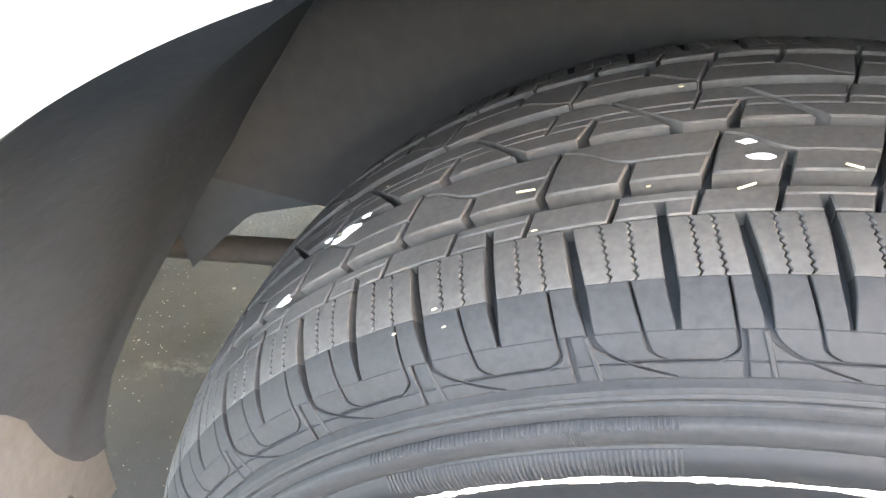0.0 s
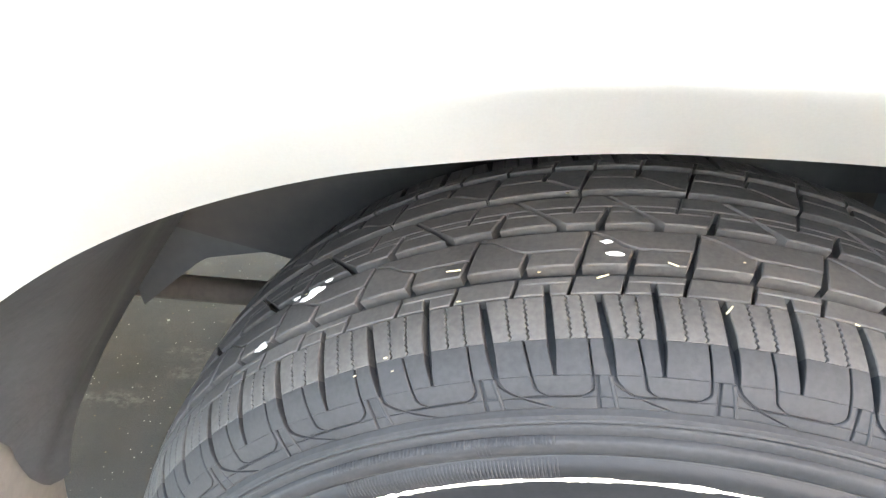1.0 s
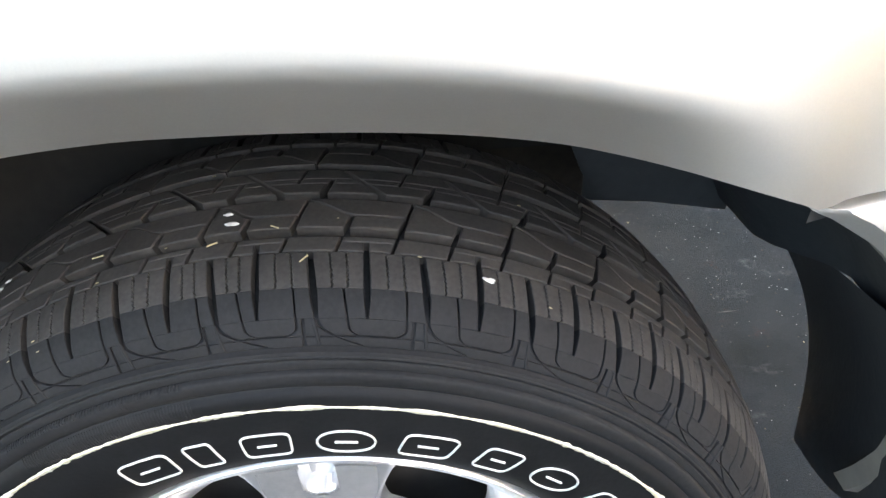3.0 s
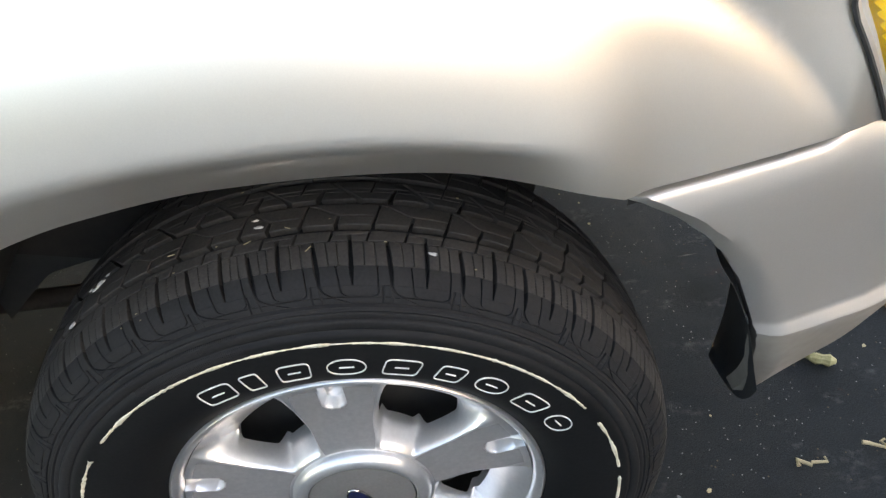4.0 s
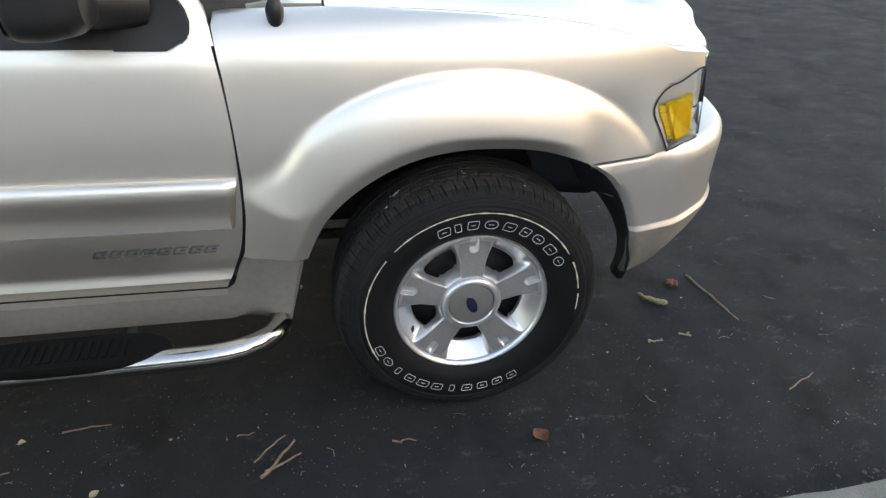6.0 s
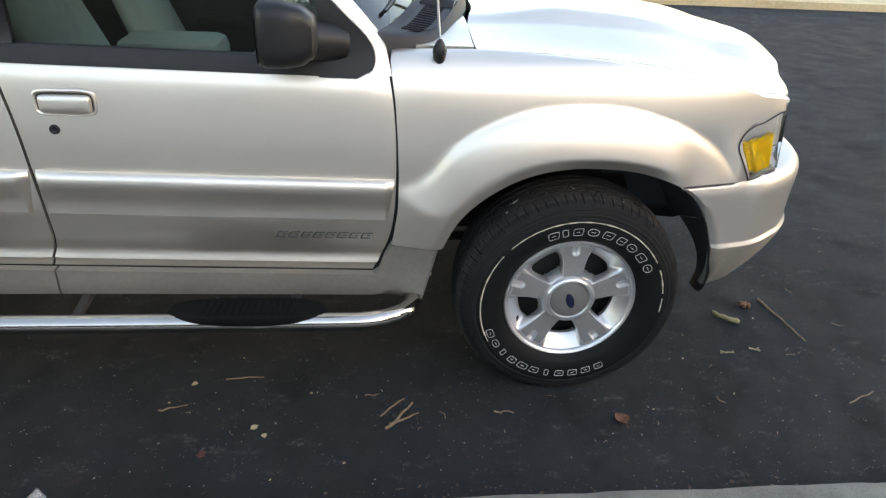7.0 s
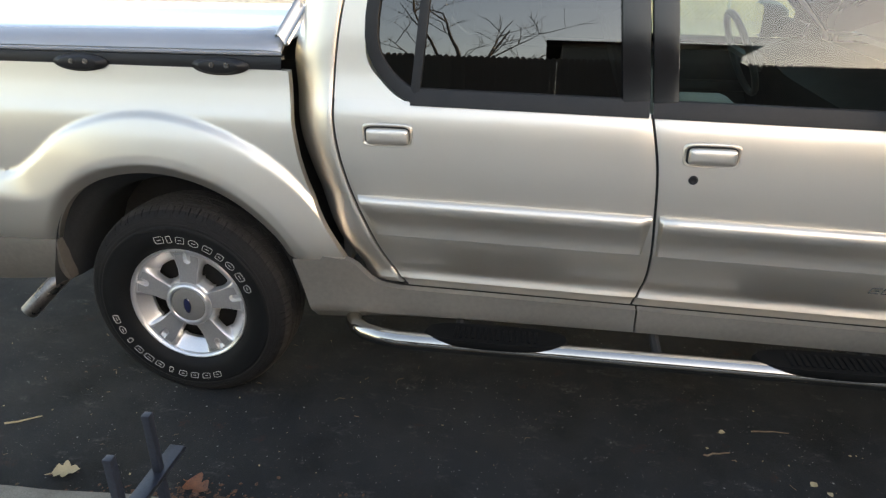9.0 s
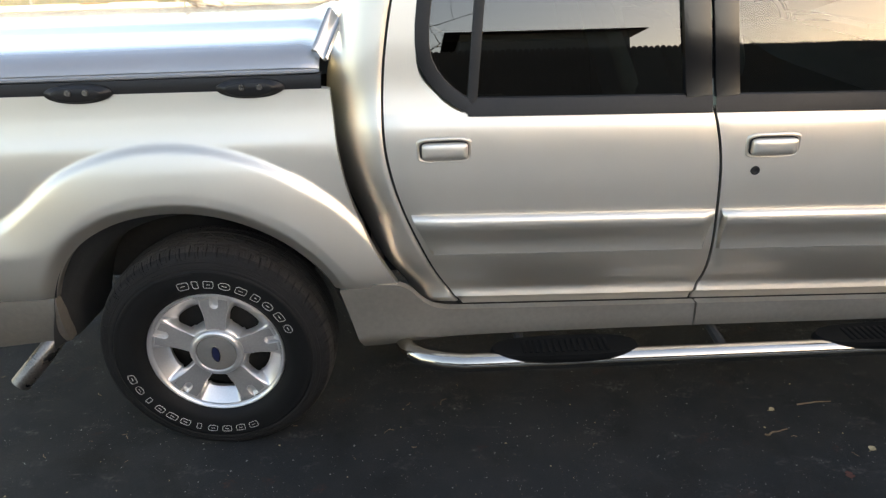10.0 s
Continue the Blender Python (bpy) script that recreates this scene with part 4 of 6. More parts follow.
# door mirror
for side in (1, 0):
    f = (lambda P: P) if side else flip
    bm = bmesh.new()
    R = []
    for k in range(36):
        a = math.tau * k / 36
        e = lambda q: math.copysign(abs(q) ** 0.5, q)
        c, s = e(math.cos(a)), e(math.sin(a))
        row = []
        for d, g in ((-0.008, 0.0), (-0.008, 0.85), (0.0, 0.97), (0.012, 1.0), (0.05, 0.98), (0.09, 0.86), (0.115, 0.62), (0.122, 0.3), (0.123, 0.0)):
            row.append((-0.922 + d * 1.08, -0.08 + 0.1 * g * c - 0.02 * d / 0.12, 1.227 + 0.084 * g * s - 0.014 * c * g))
        R.append(row)
    sheet(bm, f(R), loop=True)
    mirror = part("door_mirror", bm, BLACK, doors["front_door", side], "black plastic door mirror housing")
    bm = bmesh.new()
    pts = [(-0.85, -0.02, 1.2), (-0.81, 0.012, 1.192), (-0.77, 0.04, 1.185), (-0.735, 0.058, 1.178)]
    if not side:
        pts = [(x, 2 * MID - y, z) for x, y, z in pts]
    tube(bm, pts, [0.05, 0.052, 0.05, 0.045], 16)
    part("mirror_arm", bm, BLACK, doors["front_door", side])
    bm = bmesh.new()
    R = [[(-0.9315, -0.08 + 0.088 * g * math.copysign(abs(math.cos(a)) ** 0.5, math.cos(a)), 1.227 + 0.072 * g * math.copysign(abs(math.sin(a)) ** 0.5, math.sin(a))) for g in (1.0, 0.5, 0.0)] for a in [math.tau * k / 36 for k in range(36)]]
    sheet(bm, f(R), loop=True)
    part("mirror_glass", bm, MIRROR, mirror, "silvered mirror glass")

# badge: a row of plain chrome-edged blocks
for side in (1, 0):
    xs = spread(-0.932, -0.676, 8)
    for k, x in enumerate(xs):
        bm = bmesh.new()
        w = 0.0155
        z0, z1 = 0.596, 0.613
        y = DOOR(0.605) - 0.004
        for (ax, az), (bx, bz) in (((-w, z0), (w - 0.003, z0)), ((-w + 0.003, z1), (w, z1)), ((-w, z0), (-w + 0.003, z1)), ((0, (z0 + z1) / 2), (w * 0.7, (z0 + z1) / 2))):
            q = (lambda v: v) if side else (lambda v: 2 * MID - v)
            tube(bm, [(x + ax + 0.4 * (az - z0), q(y), az + rake(x)), (x + bx + 0.4 * (bz - z0), q(y), bz + rake(x))], 0.0021, 6)
        part("badge_block", bm, INNER, doors["front_door", side])

# ---- load bed ----
RX = -3.198
R_LIP = polar(RX, [(-3.66, 0.55), (-3.64, 0.623), (-3.537, 0.779), (-3.429, 0.843), (-3.295, 0.875), (-3.15, 0.87), (-3.028, 0.833), (-2.892, 0.745), (-2.808, 0.644), (-2.775, 0.56)])
R_TOP = polar(RX, [(-4.6, 0.846), (-3.83, 0.846), (-3.76, 0.858), (-3.69, 0.9), (-3.551, 1.002), (-3.393, 1.061), (-3.23, 1.079), (-3.04, 1.05), (-2.872, 0.978), (-2.755, 0.894), (-2.66, 0.78), (-2.57, 0.64)])
R_OUT = [(-2.59, 0.604), (-2.645, 0.71), (-2.677, 0.785), (-2.708, 0.872), (-2.727, 0.95), (-2.742, 1.06), (-2.75, 1.213), (-4.42, 1.222), (-4.44, 0.6)]


def bed_y(x, z):
    a, r = math.degrees(math.atan2(x - RX, z - 0.37)), math.hypot(x - RX, z - 0.37)
    return DOOR(z) * 0.9 + flare(R_LIP(a), R_TOP(a), a, r, 0.028, 0.017, 0.9)


def r_inner(d):
    if d < -61.8:
        return 0.24 / math.cos(radians(d))
    if d > 60.6:
        return 0.234 / math.cos(radians(d))
    return R_LIP(d)


angles = spread(-79, -62.5, 26) + spread(-61.8, 60.6, 110) + spread(61.6, 68.9, 8)
P = fender_grid(RX, angles, r_inner, lambda d: max(reach(RX, R_OUT, radians(d)), r_inner(d) + 1e-4), bed_y, 56)
for side in (1, 0):
    f = (lambda Q: Q) if side else flip
    fy = 1 if side else -1
    q = (lambda y: y) if side else (lambda y: 2 * MID - y)
    bm = bmesh.new()
    sheet(bm, f(P), flange=(0, 0.03 * fy, 0))
    part("bed_side", bm, PAINT, truck, "silver-beige load bed side with flared arch")
    bm = bmesh.new()
    rows = []
    for v in spread(0, 1, 14):
        rows.append([(x, DOOR(0.6) - 0.038 + 0.05 * (1 - v) ** 2 + (0.004 if v > 0.95 else 0), 0.425 + 0.182 * v - 0.02 * (1 - v) * smooth01((-3.7 - x) / 0.3)) for x in spread(-4.44, -3.648 - 0.02 * (1 - v), 24)])
    sheet(bm, f(rows), flange=(0, 0.05 * fy, 0))
    part("rear_cladding", bm, CLAD, truck, "dusty beige plastic cladding behind the wheel")
    # black rail under the cover, with two brackets
    bm = bmesh.new()
    sheet(bm, f([[(x, y, z) for y, z in ((0.075, 1.208), (0.045, 1.21), (0.042, 1.23), (0.05, 1.252), (0.09, 1.252))] for x in spread(-4.42, -2.772, 20)]))
    part("bed_rail", bm, BLACK, truck, "black plastic bed rail")
    for bx in (-2.97, -3.448):
        bm = bmesh.new()
        R = []
        for k in range(36):
            a = math.tau * k / 36
            R.append([(bx + 0.098 * g * math.cos(a), y, 1.224 + 0.031 * g * math.sin(a) * (1.0 if math.sin(a) < 0 else 0.8)) for g, y in ((1.0, 0.05), (0.97, 0.036), (0.78, 0.03), (0.7, 0.022), (0.6, 0.02), (0.0, 0.019))])
        sheet(bm, f(R), loop=True)
        bracket = part("rail_bracket", bm, BLACK, truck, "oval black bracket with two screws")
        for dx in (-0.018, 0.03):
            bm = bmesh.new()
            lathe(bm, [(0.0, 0.016), (0.004, 0.016), (0.0055, 0.014), (0.008, 0.0145), (0.009, 0.022)], 14, (bx + dx, 0, 1.228))
            if not side:
                for v in bm.verts:
                    v.co.y = 2 * MID - v.co.y
            part("screw", bm, STEEL, bracket)
# hard cover
SEC = [(0.07, 1.252), (0.05, 1.254), (0.046, 1.258), (0.046, 1.264), (0.05, 1.268), (0.048, 1.272), (0.052, 1.282), (0.066, 1.3), (0.09, 1.318), (0.13, 1.329), (0.2, 1.334), (0.3, 1.337),
       (0.38, 1.343), (0.42, 1.354), (0.47, 1.36), (0.6, 1.363), (MID, 1.366)]
bm = bmesh.new()
rows = []
for x in spread(-4.43, -2.79, 40) + [-2.782, -2.777]:
    drop = 0.0 if x < -2.84 else (x + 2.84) / 0.063
    half = [(x, y + 0.02 * drop ** 3, 1.252 + (z - 1.252) * (1 - 0.35 * drop ** 3)) for y, z in SEC]
    rows.append(half + [(x, 2 * MID - y, z) for x, y, z in half[-2::-1]])
sheet(bm, rows, flange=(0, 0, -0.012))
part("bed_cover", bm, COVER, truck, "glossy silver hard bed cover")
bm = bmesh.new()
box(bm, (-4.44, 0.1, 0.6), (-4.4, 2 * MID - 0.1, 1.22), 0.01)
part("tailgate", bm, PAINT, truck)
# bright corner piece between cover and cab
bm = bmesh.new()
sheet(bm, [[(-2.795 + 0.04 * u + 0.045 * v, 0.07 + 0.085 * v, 1.315 - 0.02 * u + 0.008 * math.sin(u * 6.3) + 0.1 * v) for u in spread(0, 1, 12)] for v in spread(0, 1, 8)], flange=(0.004, 0.0, -0.008))
part("corner_deflector", bm, CHROME, truck, "bright bent corner piece")

# ---- cab: roof, glass, inside ----
ROOF = curve([(-2.62, 1.7), (-2.4, 1.755), (-1.9, 1.785), (-1.4, 1.77), (-1.12, 1.715)])
bm = bmesh.new()
rows = []
for x in spread(-2.62, -1.12, 24):
    half = []
    for s in spread(0, 1, 14):
        y = 0.16 + (MID - 0.16) * s
        half.append((x, y, ROOF(x) - 0.02 - (0.07 * (1 - s) ** 4)))
    rows.append(half + [(a, 2 * MID - b, c) for a, b, c in half[-2::-1]])
sheet(bm, rows, flange=(0, 0, -0.05))
part("roof", bm, PAINT, truck)
def screen_point(u, v, lift=0.0):
    """A point of the bowed windscreen from its near lower corner, u across and v up."""
    return (-0.655 - 0.47 * v + 0.19 * (1 - 0.35 * v) * math.sin(math.pi * u) ** 0.8 + 0.7 * lift, 0.1 + 0.09 * v + (2 * MID - 0.2 - 0.18 * v) * u, 1.2 + 0.5 * v + 0.7 * lift)


bm = bmesh.new()
sheet(bm, [[screen_point(u, v) for u in spread(0, 1, 24)] for v in spread(0, 1, 10)])
screen = part("windscreen", bm, GLASS, truck, "clear windscreen")
screen.visible_shadow = False
for u0, u1, u2 in ((0.26, 0.07, 0.36), (0.6, 0.42, 0.72)):
    bm = bmesh.new()
    tube(bm, [screen_point(u0 + 0.03, -0.03, 0.02), screen_point(u0, 0.03, 0.03), screen_point(u0 - 0.08, 0.1, 0.025)], [0.009, 0.007, 0.005], 8)
    tube(bm, [screen_point(u1 + (u2 - u1) * q, 0.06 + 0.1 * q, 0.012) for q in spread(0, 1, 8)], 0.006, 6)
    part("wiper", bm, BLACK, screen, "black windscreen wiper")
for y in (0.105, 2 * MID - 0.105):
    bm = bmesh.new()
    tube(bm, [screen_point(0 if y < MID else 1, v) for v in spread(0, 1, 6)], 0.01, 6)
    part("screen_seal", bm, BLACK, screen)
bm = bmesh.new()
sheet(bm, [[(-2.66 + 0.06 * v, 0.2 + (2 * MID - 0.4) * u, 1.27 + 0.4 * v) for u in spread(0, 1, 8)] for v in spread(0, 1, 4)])
back = part("rear_screen", bm, DARKGLASS, truck)
back.visible_shadow = False
bm = bmesh.new()
box(bm, (-2.69, 0.3, 0.45), (-2.66, 2 * MID - 0.3, 1.27), 0.005)
part("cab_back", bm, PAINT, truck)
bm = bmesh.new()
box(bm, (-2.38, 0.08, 0.5), (-0.7, 2 * MID - 0.08, 0.56))
box(bm, (-2.64, 0.3, 0.5), (-2.38, 2 * MID - 0.3, 0.56))
part("cab_floor", bm, INNER, truck)
for y0, y1 in ((0.075, 0.1), (2 * MID - 0.1, 2 * MID - 0.075)):
    bm = bmesh.new()
    box(bm, (-2.4, y0, 0.56), (-0.72, y1, 1.09), 0.005)
    box(bm, (-1.5, y0 + (0.025 if y0 < 1 else -0.05), 0.9), (-0.95, y1 + (0.05 if y0 < 1 else -0.025), 0.95), 0.01)
    part("door_lining", bm, INNER, truck)
bm = bmesh.new()
rows = []
for y in spread(0.11, 2 * MID - 0.11, 24):
    hood = 0.045 * math.exp(-((y - 1.28) / 0.2) ** 2)
    rows.append([(-0.72, y, 1.17), (-0.8, y, 1.16 + hood * 0.3), (-0.95, y, 1.14 + hood), (-1.02, y, 1.09 + hood), (-1.03, y, 1.0), (-0.97, y, 0.85), (-0.85, y, 0.6)])
sheet(bm, rows)
part("dashboard", bm, PAD, truck, "dark grey dashboard")


def front_seat(y):
    bm = bmesh.new()
    rows = []
    for v in spread(0, 1, 12):
        w = 0.235 - 0.06 * v ** 3
        z = 0.72 + 0.62 * v
        x = -1.5 - 0.24 * v
        rows.append([(x + 0.075 * math.cos(a) * (1 - 0.4 * v) + 0.02 * math.cos(2 * a), y + w * math.copysign(abs(math.sin(a)) ** 0.6, math.sin(a)), z) for a in spread(0, math.tau, 25)])
    sheet(bm, rows)
    back = part("front_seat", bm, SEAT, truck, "grey-green cloth front seat")
    bm = bmesh.new()
    box(bm, (-1.58, y - 0.24, 0.66), (-1.05, y + 0.24, 0.8), 0.05)
    part("cushion", bm, SEAT, back)
    bm = bmesh.new()
    box(bm, (-1.83, y - 0.13, 1.37), (-1.73, y + 0.13, 1.53), 0.04)
    part("headrest", bm, SEAT, back)


front_seat(0.47)
front_seat(1.27)
bm = bmesh.new()
box(bm, (-1.6, 0.74, 0.62), (-1.22, 0.98, 1.015), 0.04)
part("centre_console", bm, SEAT, truck)
bm = bmesh.new()
box(bm, (-2.5, 0.2, 0.7), (-2.05, 2 * MID - 0.2, 0.86), 0.05)
box(bm, (-2.6, 0.2, 0.8), (-2.45, 2 * MID - 0.2, 1.3), 0.05)
part("rear_bench", bm, SEAT, truck)
bm = bmesh.new()
ring = [(-1.12 - 0.07 * math.cos(a), 1.28 + 0.19 * math.sin(a), 1.13 + 0.17 * math.cos(a)) for a in spread(0, math.tau, 33)]
tube(bm, ring, 0.015, 8, False)
tube(bm, [(-1.12, 1.1, 1.13), (-1.1, 1.28, 1.12), (-1.12, 1.46, 1.13)], 0.02, 6)
tube(bm, [(-1.1, 1.28, 1.12), (-0.95, 1.28, 1.05)], 0.035, 8)
part("steering_wheel", bm, INNER, truck, "dark steering wheel")

# ---- underbody, wheel wells, step bars, exhaust ----
bm = bmesh.new()
box(bm, (-4.35, 0.45, 0.46), (0.3, 0.55, 0.6), 0.01)
box(bm, (-4.35, 2 * MID - 0.55, 0.46), (0.3, 2 * MID - 0.45, 0.6), 0.01)
for x in (-3.9, -2.6, -1.2, 0.2):
    box(bm, (x, 0.5, 0.44), (x + 0.08, 2 * MID - 0.5, 0.54), 0.01)
part("chassis_frame", bm, FRAME, truck, "brown dusty steel chassis frame")
for y in (0.45, 2 * MID - 0.45):
    bm = bmesh.new()
    tube(bm, [(-1.0, y, 0.39), (-0.3, y, 0.378), (0.0, y, 0.375)], 0.018, 10)
    part("torsion_bar", bm, FRAME, truck)
bm = bmesh.new()
box(bm, (-1.3, 0.7, 0.27), (0.1, 1.04, 0.5), 0.05)
part("gearbox", bm, UNDER, truck)
bm = bmesh.new()
box(bm, (-2.5, 0.62, 0.27), (-1.6, 1.2, 0.46), 0.05)
part("fuel_tank", bm, UNDER, truck)
# plain dark boxes added under cab, bed and bonnet to keep light out
bm = bmesh.new()
box(bm, (-2.38, 0.09, 0.44), (-0.66, 2 * MID - 0.09, 0.5), 0.01)
box(bm, (-4.4, 0.33, 0.62), (-2.72, 2 * MID - 0.33, 1.2))
box(bm, (-0.5, 0.42, 0.6), (0.5, 2 * MID - 0.42, 1.08))
part("underside_fill", bm, UNDER, truck)
bm = bmesh.new()
tube(bm, [(RX, 0.14, 0.37), (RX, MID - 0.16, 0.37), (RX, MID - 0.12, 0.37), (RX, MID - 0.06, 0.37), (RX, MID + 0.06, 0.37), (RX, MID + 0.12, 0.37), (RX, MID + 0.16, 0.37), (RX, 2 * MID - 0.14, 0.37)], [0.05, 0.05, 0.1, 0.14, 0.14, 0.1, 0.05, 0.05], 16)
part("axle", bm, UNDER, truck)
bm = bmesh.new()
tube(bm, [(0, 0.14, 0.37), (0, 2 * MID - 0.14, 0.37)], 0.035, 12)
part("axle", bm, UNDER, truck)


def wheel_well(cx, lip, a0, a1, depth, r_in, side, tongue=0, tuck=0.0):
    """The plastic liner over a wheel from angle to angle, its depth given by the angle."""
    rows = []
    for d in spread(a0, a1, max(6, int(abs(a1 - a0) / 2))):
        row = []
        for u in spread(0, 1, 12):
            e = d + (tongue * (1 - u) ** 1.9 - 0.05 * tongue * u) * smooth01((-d - 40) / 40)
            a, y1 = radians(e), depth(e)
            y0 = -0.02 + (0.9 * tuck * smooth01((e - 24) / 10) if tuck else 0)
            y = y0 + (y1 - y0) * u
            r = lip(e) + 0.004 + (r_in(e) + tuck * smooth01((e - 30) / 12) * (1 - smooth01((y - 0.11) / 0.12)) - lip(e)) * smooth01(y / 0.1) + 0.008 * noise.noise((d * 0.05, u * 3, cx)) * smooth01(u / 0.2)
            row.append((cx + r * math.sin(a), y, 0.37 + r * math.cos(a)))
        rows.append(row)
    bm = bmesh.new()
    sheet(bm, rows if side else flip(rows))
    part("wheel_well_liner", bm, LINER, truck, "dull black plastic wheel arch liner")


for side in (1, 0):
    f = (lambda Q: Q) if side else flip
    wheel_well(0, F_LIP, -80, 59.5, straight([(-80, 0.1), (-75, 0.13), (-71, 0.175), (-66, 0.25), (-60, 0.32), (-46, 0.36), (20, 0.36), (38, 0.285), (60, 0.28)]), straight([(-80, 0.478), (35, 0.478), (59.5, 0.453)]), side, 22, 0.045)
    # flap behind the bumper's edge, its free edge sweeping forward and inward as it rises
    rows = []
    for k in spread(0, 1, 28):
        d = radians(77 - 25 * k)
        near = F_LIP(77 - 25 * k) - 0.01
        p = Vector((near * math.sin(d), 0.006, 0.37 + near * math.cos(d)))
        e = Vector((0.499, 0.185, 0.325)) * (1 - k) ** 3 + Vector((0.565, 0.28, 0.303)) * 3 * k * (1 - k) ** 2 + Vector((0.699, 0.45, 0.291)) * 3 * k * k * (1 - k) + Vector((0.583, 0.54, 0.427)) * k ** 3
        rows.append([p.lerp(e, u) + Vector((0.018, 0, -0.055)) * math.sin(math.pi * u) * (1 - k) ** 4 for u in spread(0, 1, 16)])
    bm = bmesh.new()
    sheet(bm, f(rows))
    part("arch_flap", bm, LINER, truck, "black rubber flap behind the bumper edge")
    # apron between the wheel and the engine bay
    rows = [[(x, 0.284, z) for z in spread(0.612 - 0.2 * max(x - 0.265, 0) + 0.1 * smooth01((0.27 - x) / 0.06), 0.87, 6)] for x in spread(0.14, 0.405, 18)]
    bm = bmesh.new()
    sheet(bm, f(rows), flange=(0, 0.004 if side else -0.004, 0))
    part("apron", bm, LINER, truck, "dull black inner apron over the wheel")
    # inner wing panel behind the wheel, over the gap to the road
    under = straight([(-0.548, 0.423), (-0.498, 0.465), (-0.45, 0.503), (-0.374, 0.518), (-0.05, 0.53)])
    rows = [[(x, 0.36, z) for z in spread(under(x), 0.8, 6)] for x in spread(-0.548, -0.05, 40)]
    bm = bmesh.new()
    sheet(bm, f(rows), flange=(0, 0.005 if side else -0.005, 0))
    part("inner_wing", bm, LINER, truck, "dull black inner wing panel")
    # splash panel further in, ahead of the axle
    rows = [[(x, 0.54 + 0.02 * (z - 0.43), z) for z in spread(0.437 - 0.11 * (x - 0.38) + 0.012 * smooth01((x - 0.55) / 0.04), 0.9, 6)] for x in spread(0.3, 0.7, 24)]
    bm = bmesh.new()
    sheet(bm, f(rows), flange=(0, 0.005 if side else -0.005, 0))
    part("splash_panel", bm, LINER, truck, "dull black splash panel ahead of the axle")
    wheel_well(RX, R_LIP, -84, 76, straight([(-84, 0.34), (76, 0.34)]), lambda d: 0.46, side)
    for cx, z0 in ((0, 0.6), (RX, 0.62)):
        rows = [[(cx + 0.47 * math.sin(a) * g, 0.35, max(0.37 + 0.47 * math.cos(a) * g, 0.5)) for g in (0.62, 1.08)] for a in spread(-1.2 if cx == 0 else -1.5, 0.45 if cx == 0 else 1.4, 24)]
        bm = bmesh.new()
        sheet(bm, f(rows))
        part("inner_wing", bm, UNDER, truck)
    # step bar with two treads
    q = (lambda y: y) if side else (lambda y: 2 * MID - y)
    bm = bmesh.new()
    path = [(-2.585, q(0.05), 0.36), (-2.572, q(0.0), 0.364), (-2.55, q(-0.04), 0.368), (-2.51, q(-0.075), 0.371), (-2.45, q(-0.103), 0.375), (-2.39, q(-0.117), 0.377)] + [(x, q(-0.12), 0.378) for x in spread(-2.3, -0.76, 14)] + [(-0.7, q(-0.119), 0.378), (-0.66, q(-0.114), 0.378), (-0.62, q(-0.104), 0.378), (-0.585, q(-0.088), 0.378), (-0.555, q(-0.066), 0.378), (-0.535, q(-0.038), 0.378), (-0.525, q(-0.005), 0.378), (-0.53, q(0.035), 0.379), (-0.55, q(0.09), 0.38)]
    tube(bm, path, 0.029, 20)
    bar = part("step_bar", bm, CHROME, truck, "chromed tubular side step")
    for xa, xb in ((-2.31, -1.83), (-1.275, -0.785)):
        bm = bmesh.new()
        R = []
        for k in range(48):
            a = math.tau * k / 48
            c, s = math.cos(a), math.sin(a)
            e = lambda p, w: math.copysign(abs(p) ** w, p)
            R.append([((xa + xb) / 2 + (xb - xa) / 2 * g * e(c, 0.6), q(-0.09 + 0.06 * g * e(s, 0.8)), z) for g, z in ((0.9, 0.382), (0.97, 0.384), (1.0, 0.392), (0.99, 0.402), (0.95, 0.41), (0.86, 0.4085), (0.0, 0.408))])
        sheet(bm, R, loop=True)
        part("step_tread", bm, PAD, bar, "black ribbed plastic step tread")
        for k in range(14):
            x = xa + 0.11 + (xb - xa - 0.22) * k / 13
            bm = bmesh.new()
            box(bm, (x - 0.006, min(q(-0.125), q(-0.055)), 0.406), (x + 0.006, max(q(-0.125), q(-0.055)), 0.4115), 0.002)
            part("tread_rib", bm, PAD, bar)
    for x in (-2.2, -1.55, -0.9):
        bm = bmesh.new()
        tube(bm, [(x, q(-0.1), 0.362), (x, q(0.2), 0.385), (x, q(0.48), 0.45)], 0.016, 8)
        part("step_bracket", bm, UNDER, bar)
bm = bmesh.new()
ends = [(-3.69, 0.3, 0.52), (-3.7, 0.12, 0.46), (-3.755, 0.03, 0.39), (-3.845, -0.015, 0.295)]
tube(bm, ends, 0.031, 18, False)
pipe = part("exhaust_tip", bm, STEEL, truck, "worn steel exhaust tail pipe")
# capped dark plug in the pipe, painting the shade of its hollow
bm = bmesh.new()
tube(bm, [(a + 0.003, b + 0.0015, c + 0.003) for a, b, c in ends], 0.0285, 18)
part("bore_shade", bm, UNDER, pipe, "dark plug standing in for the shade inside the pipe")

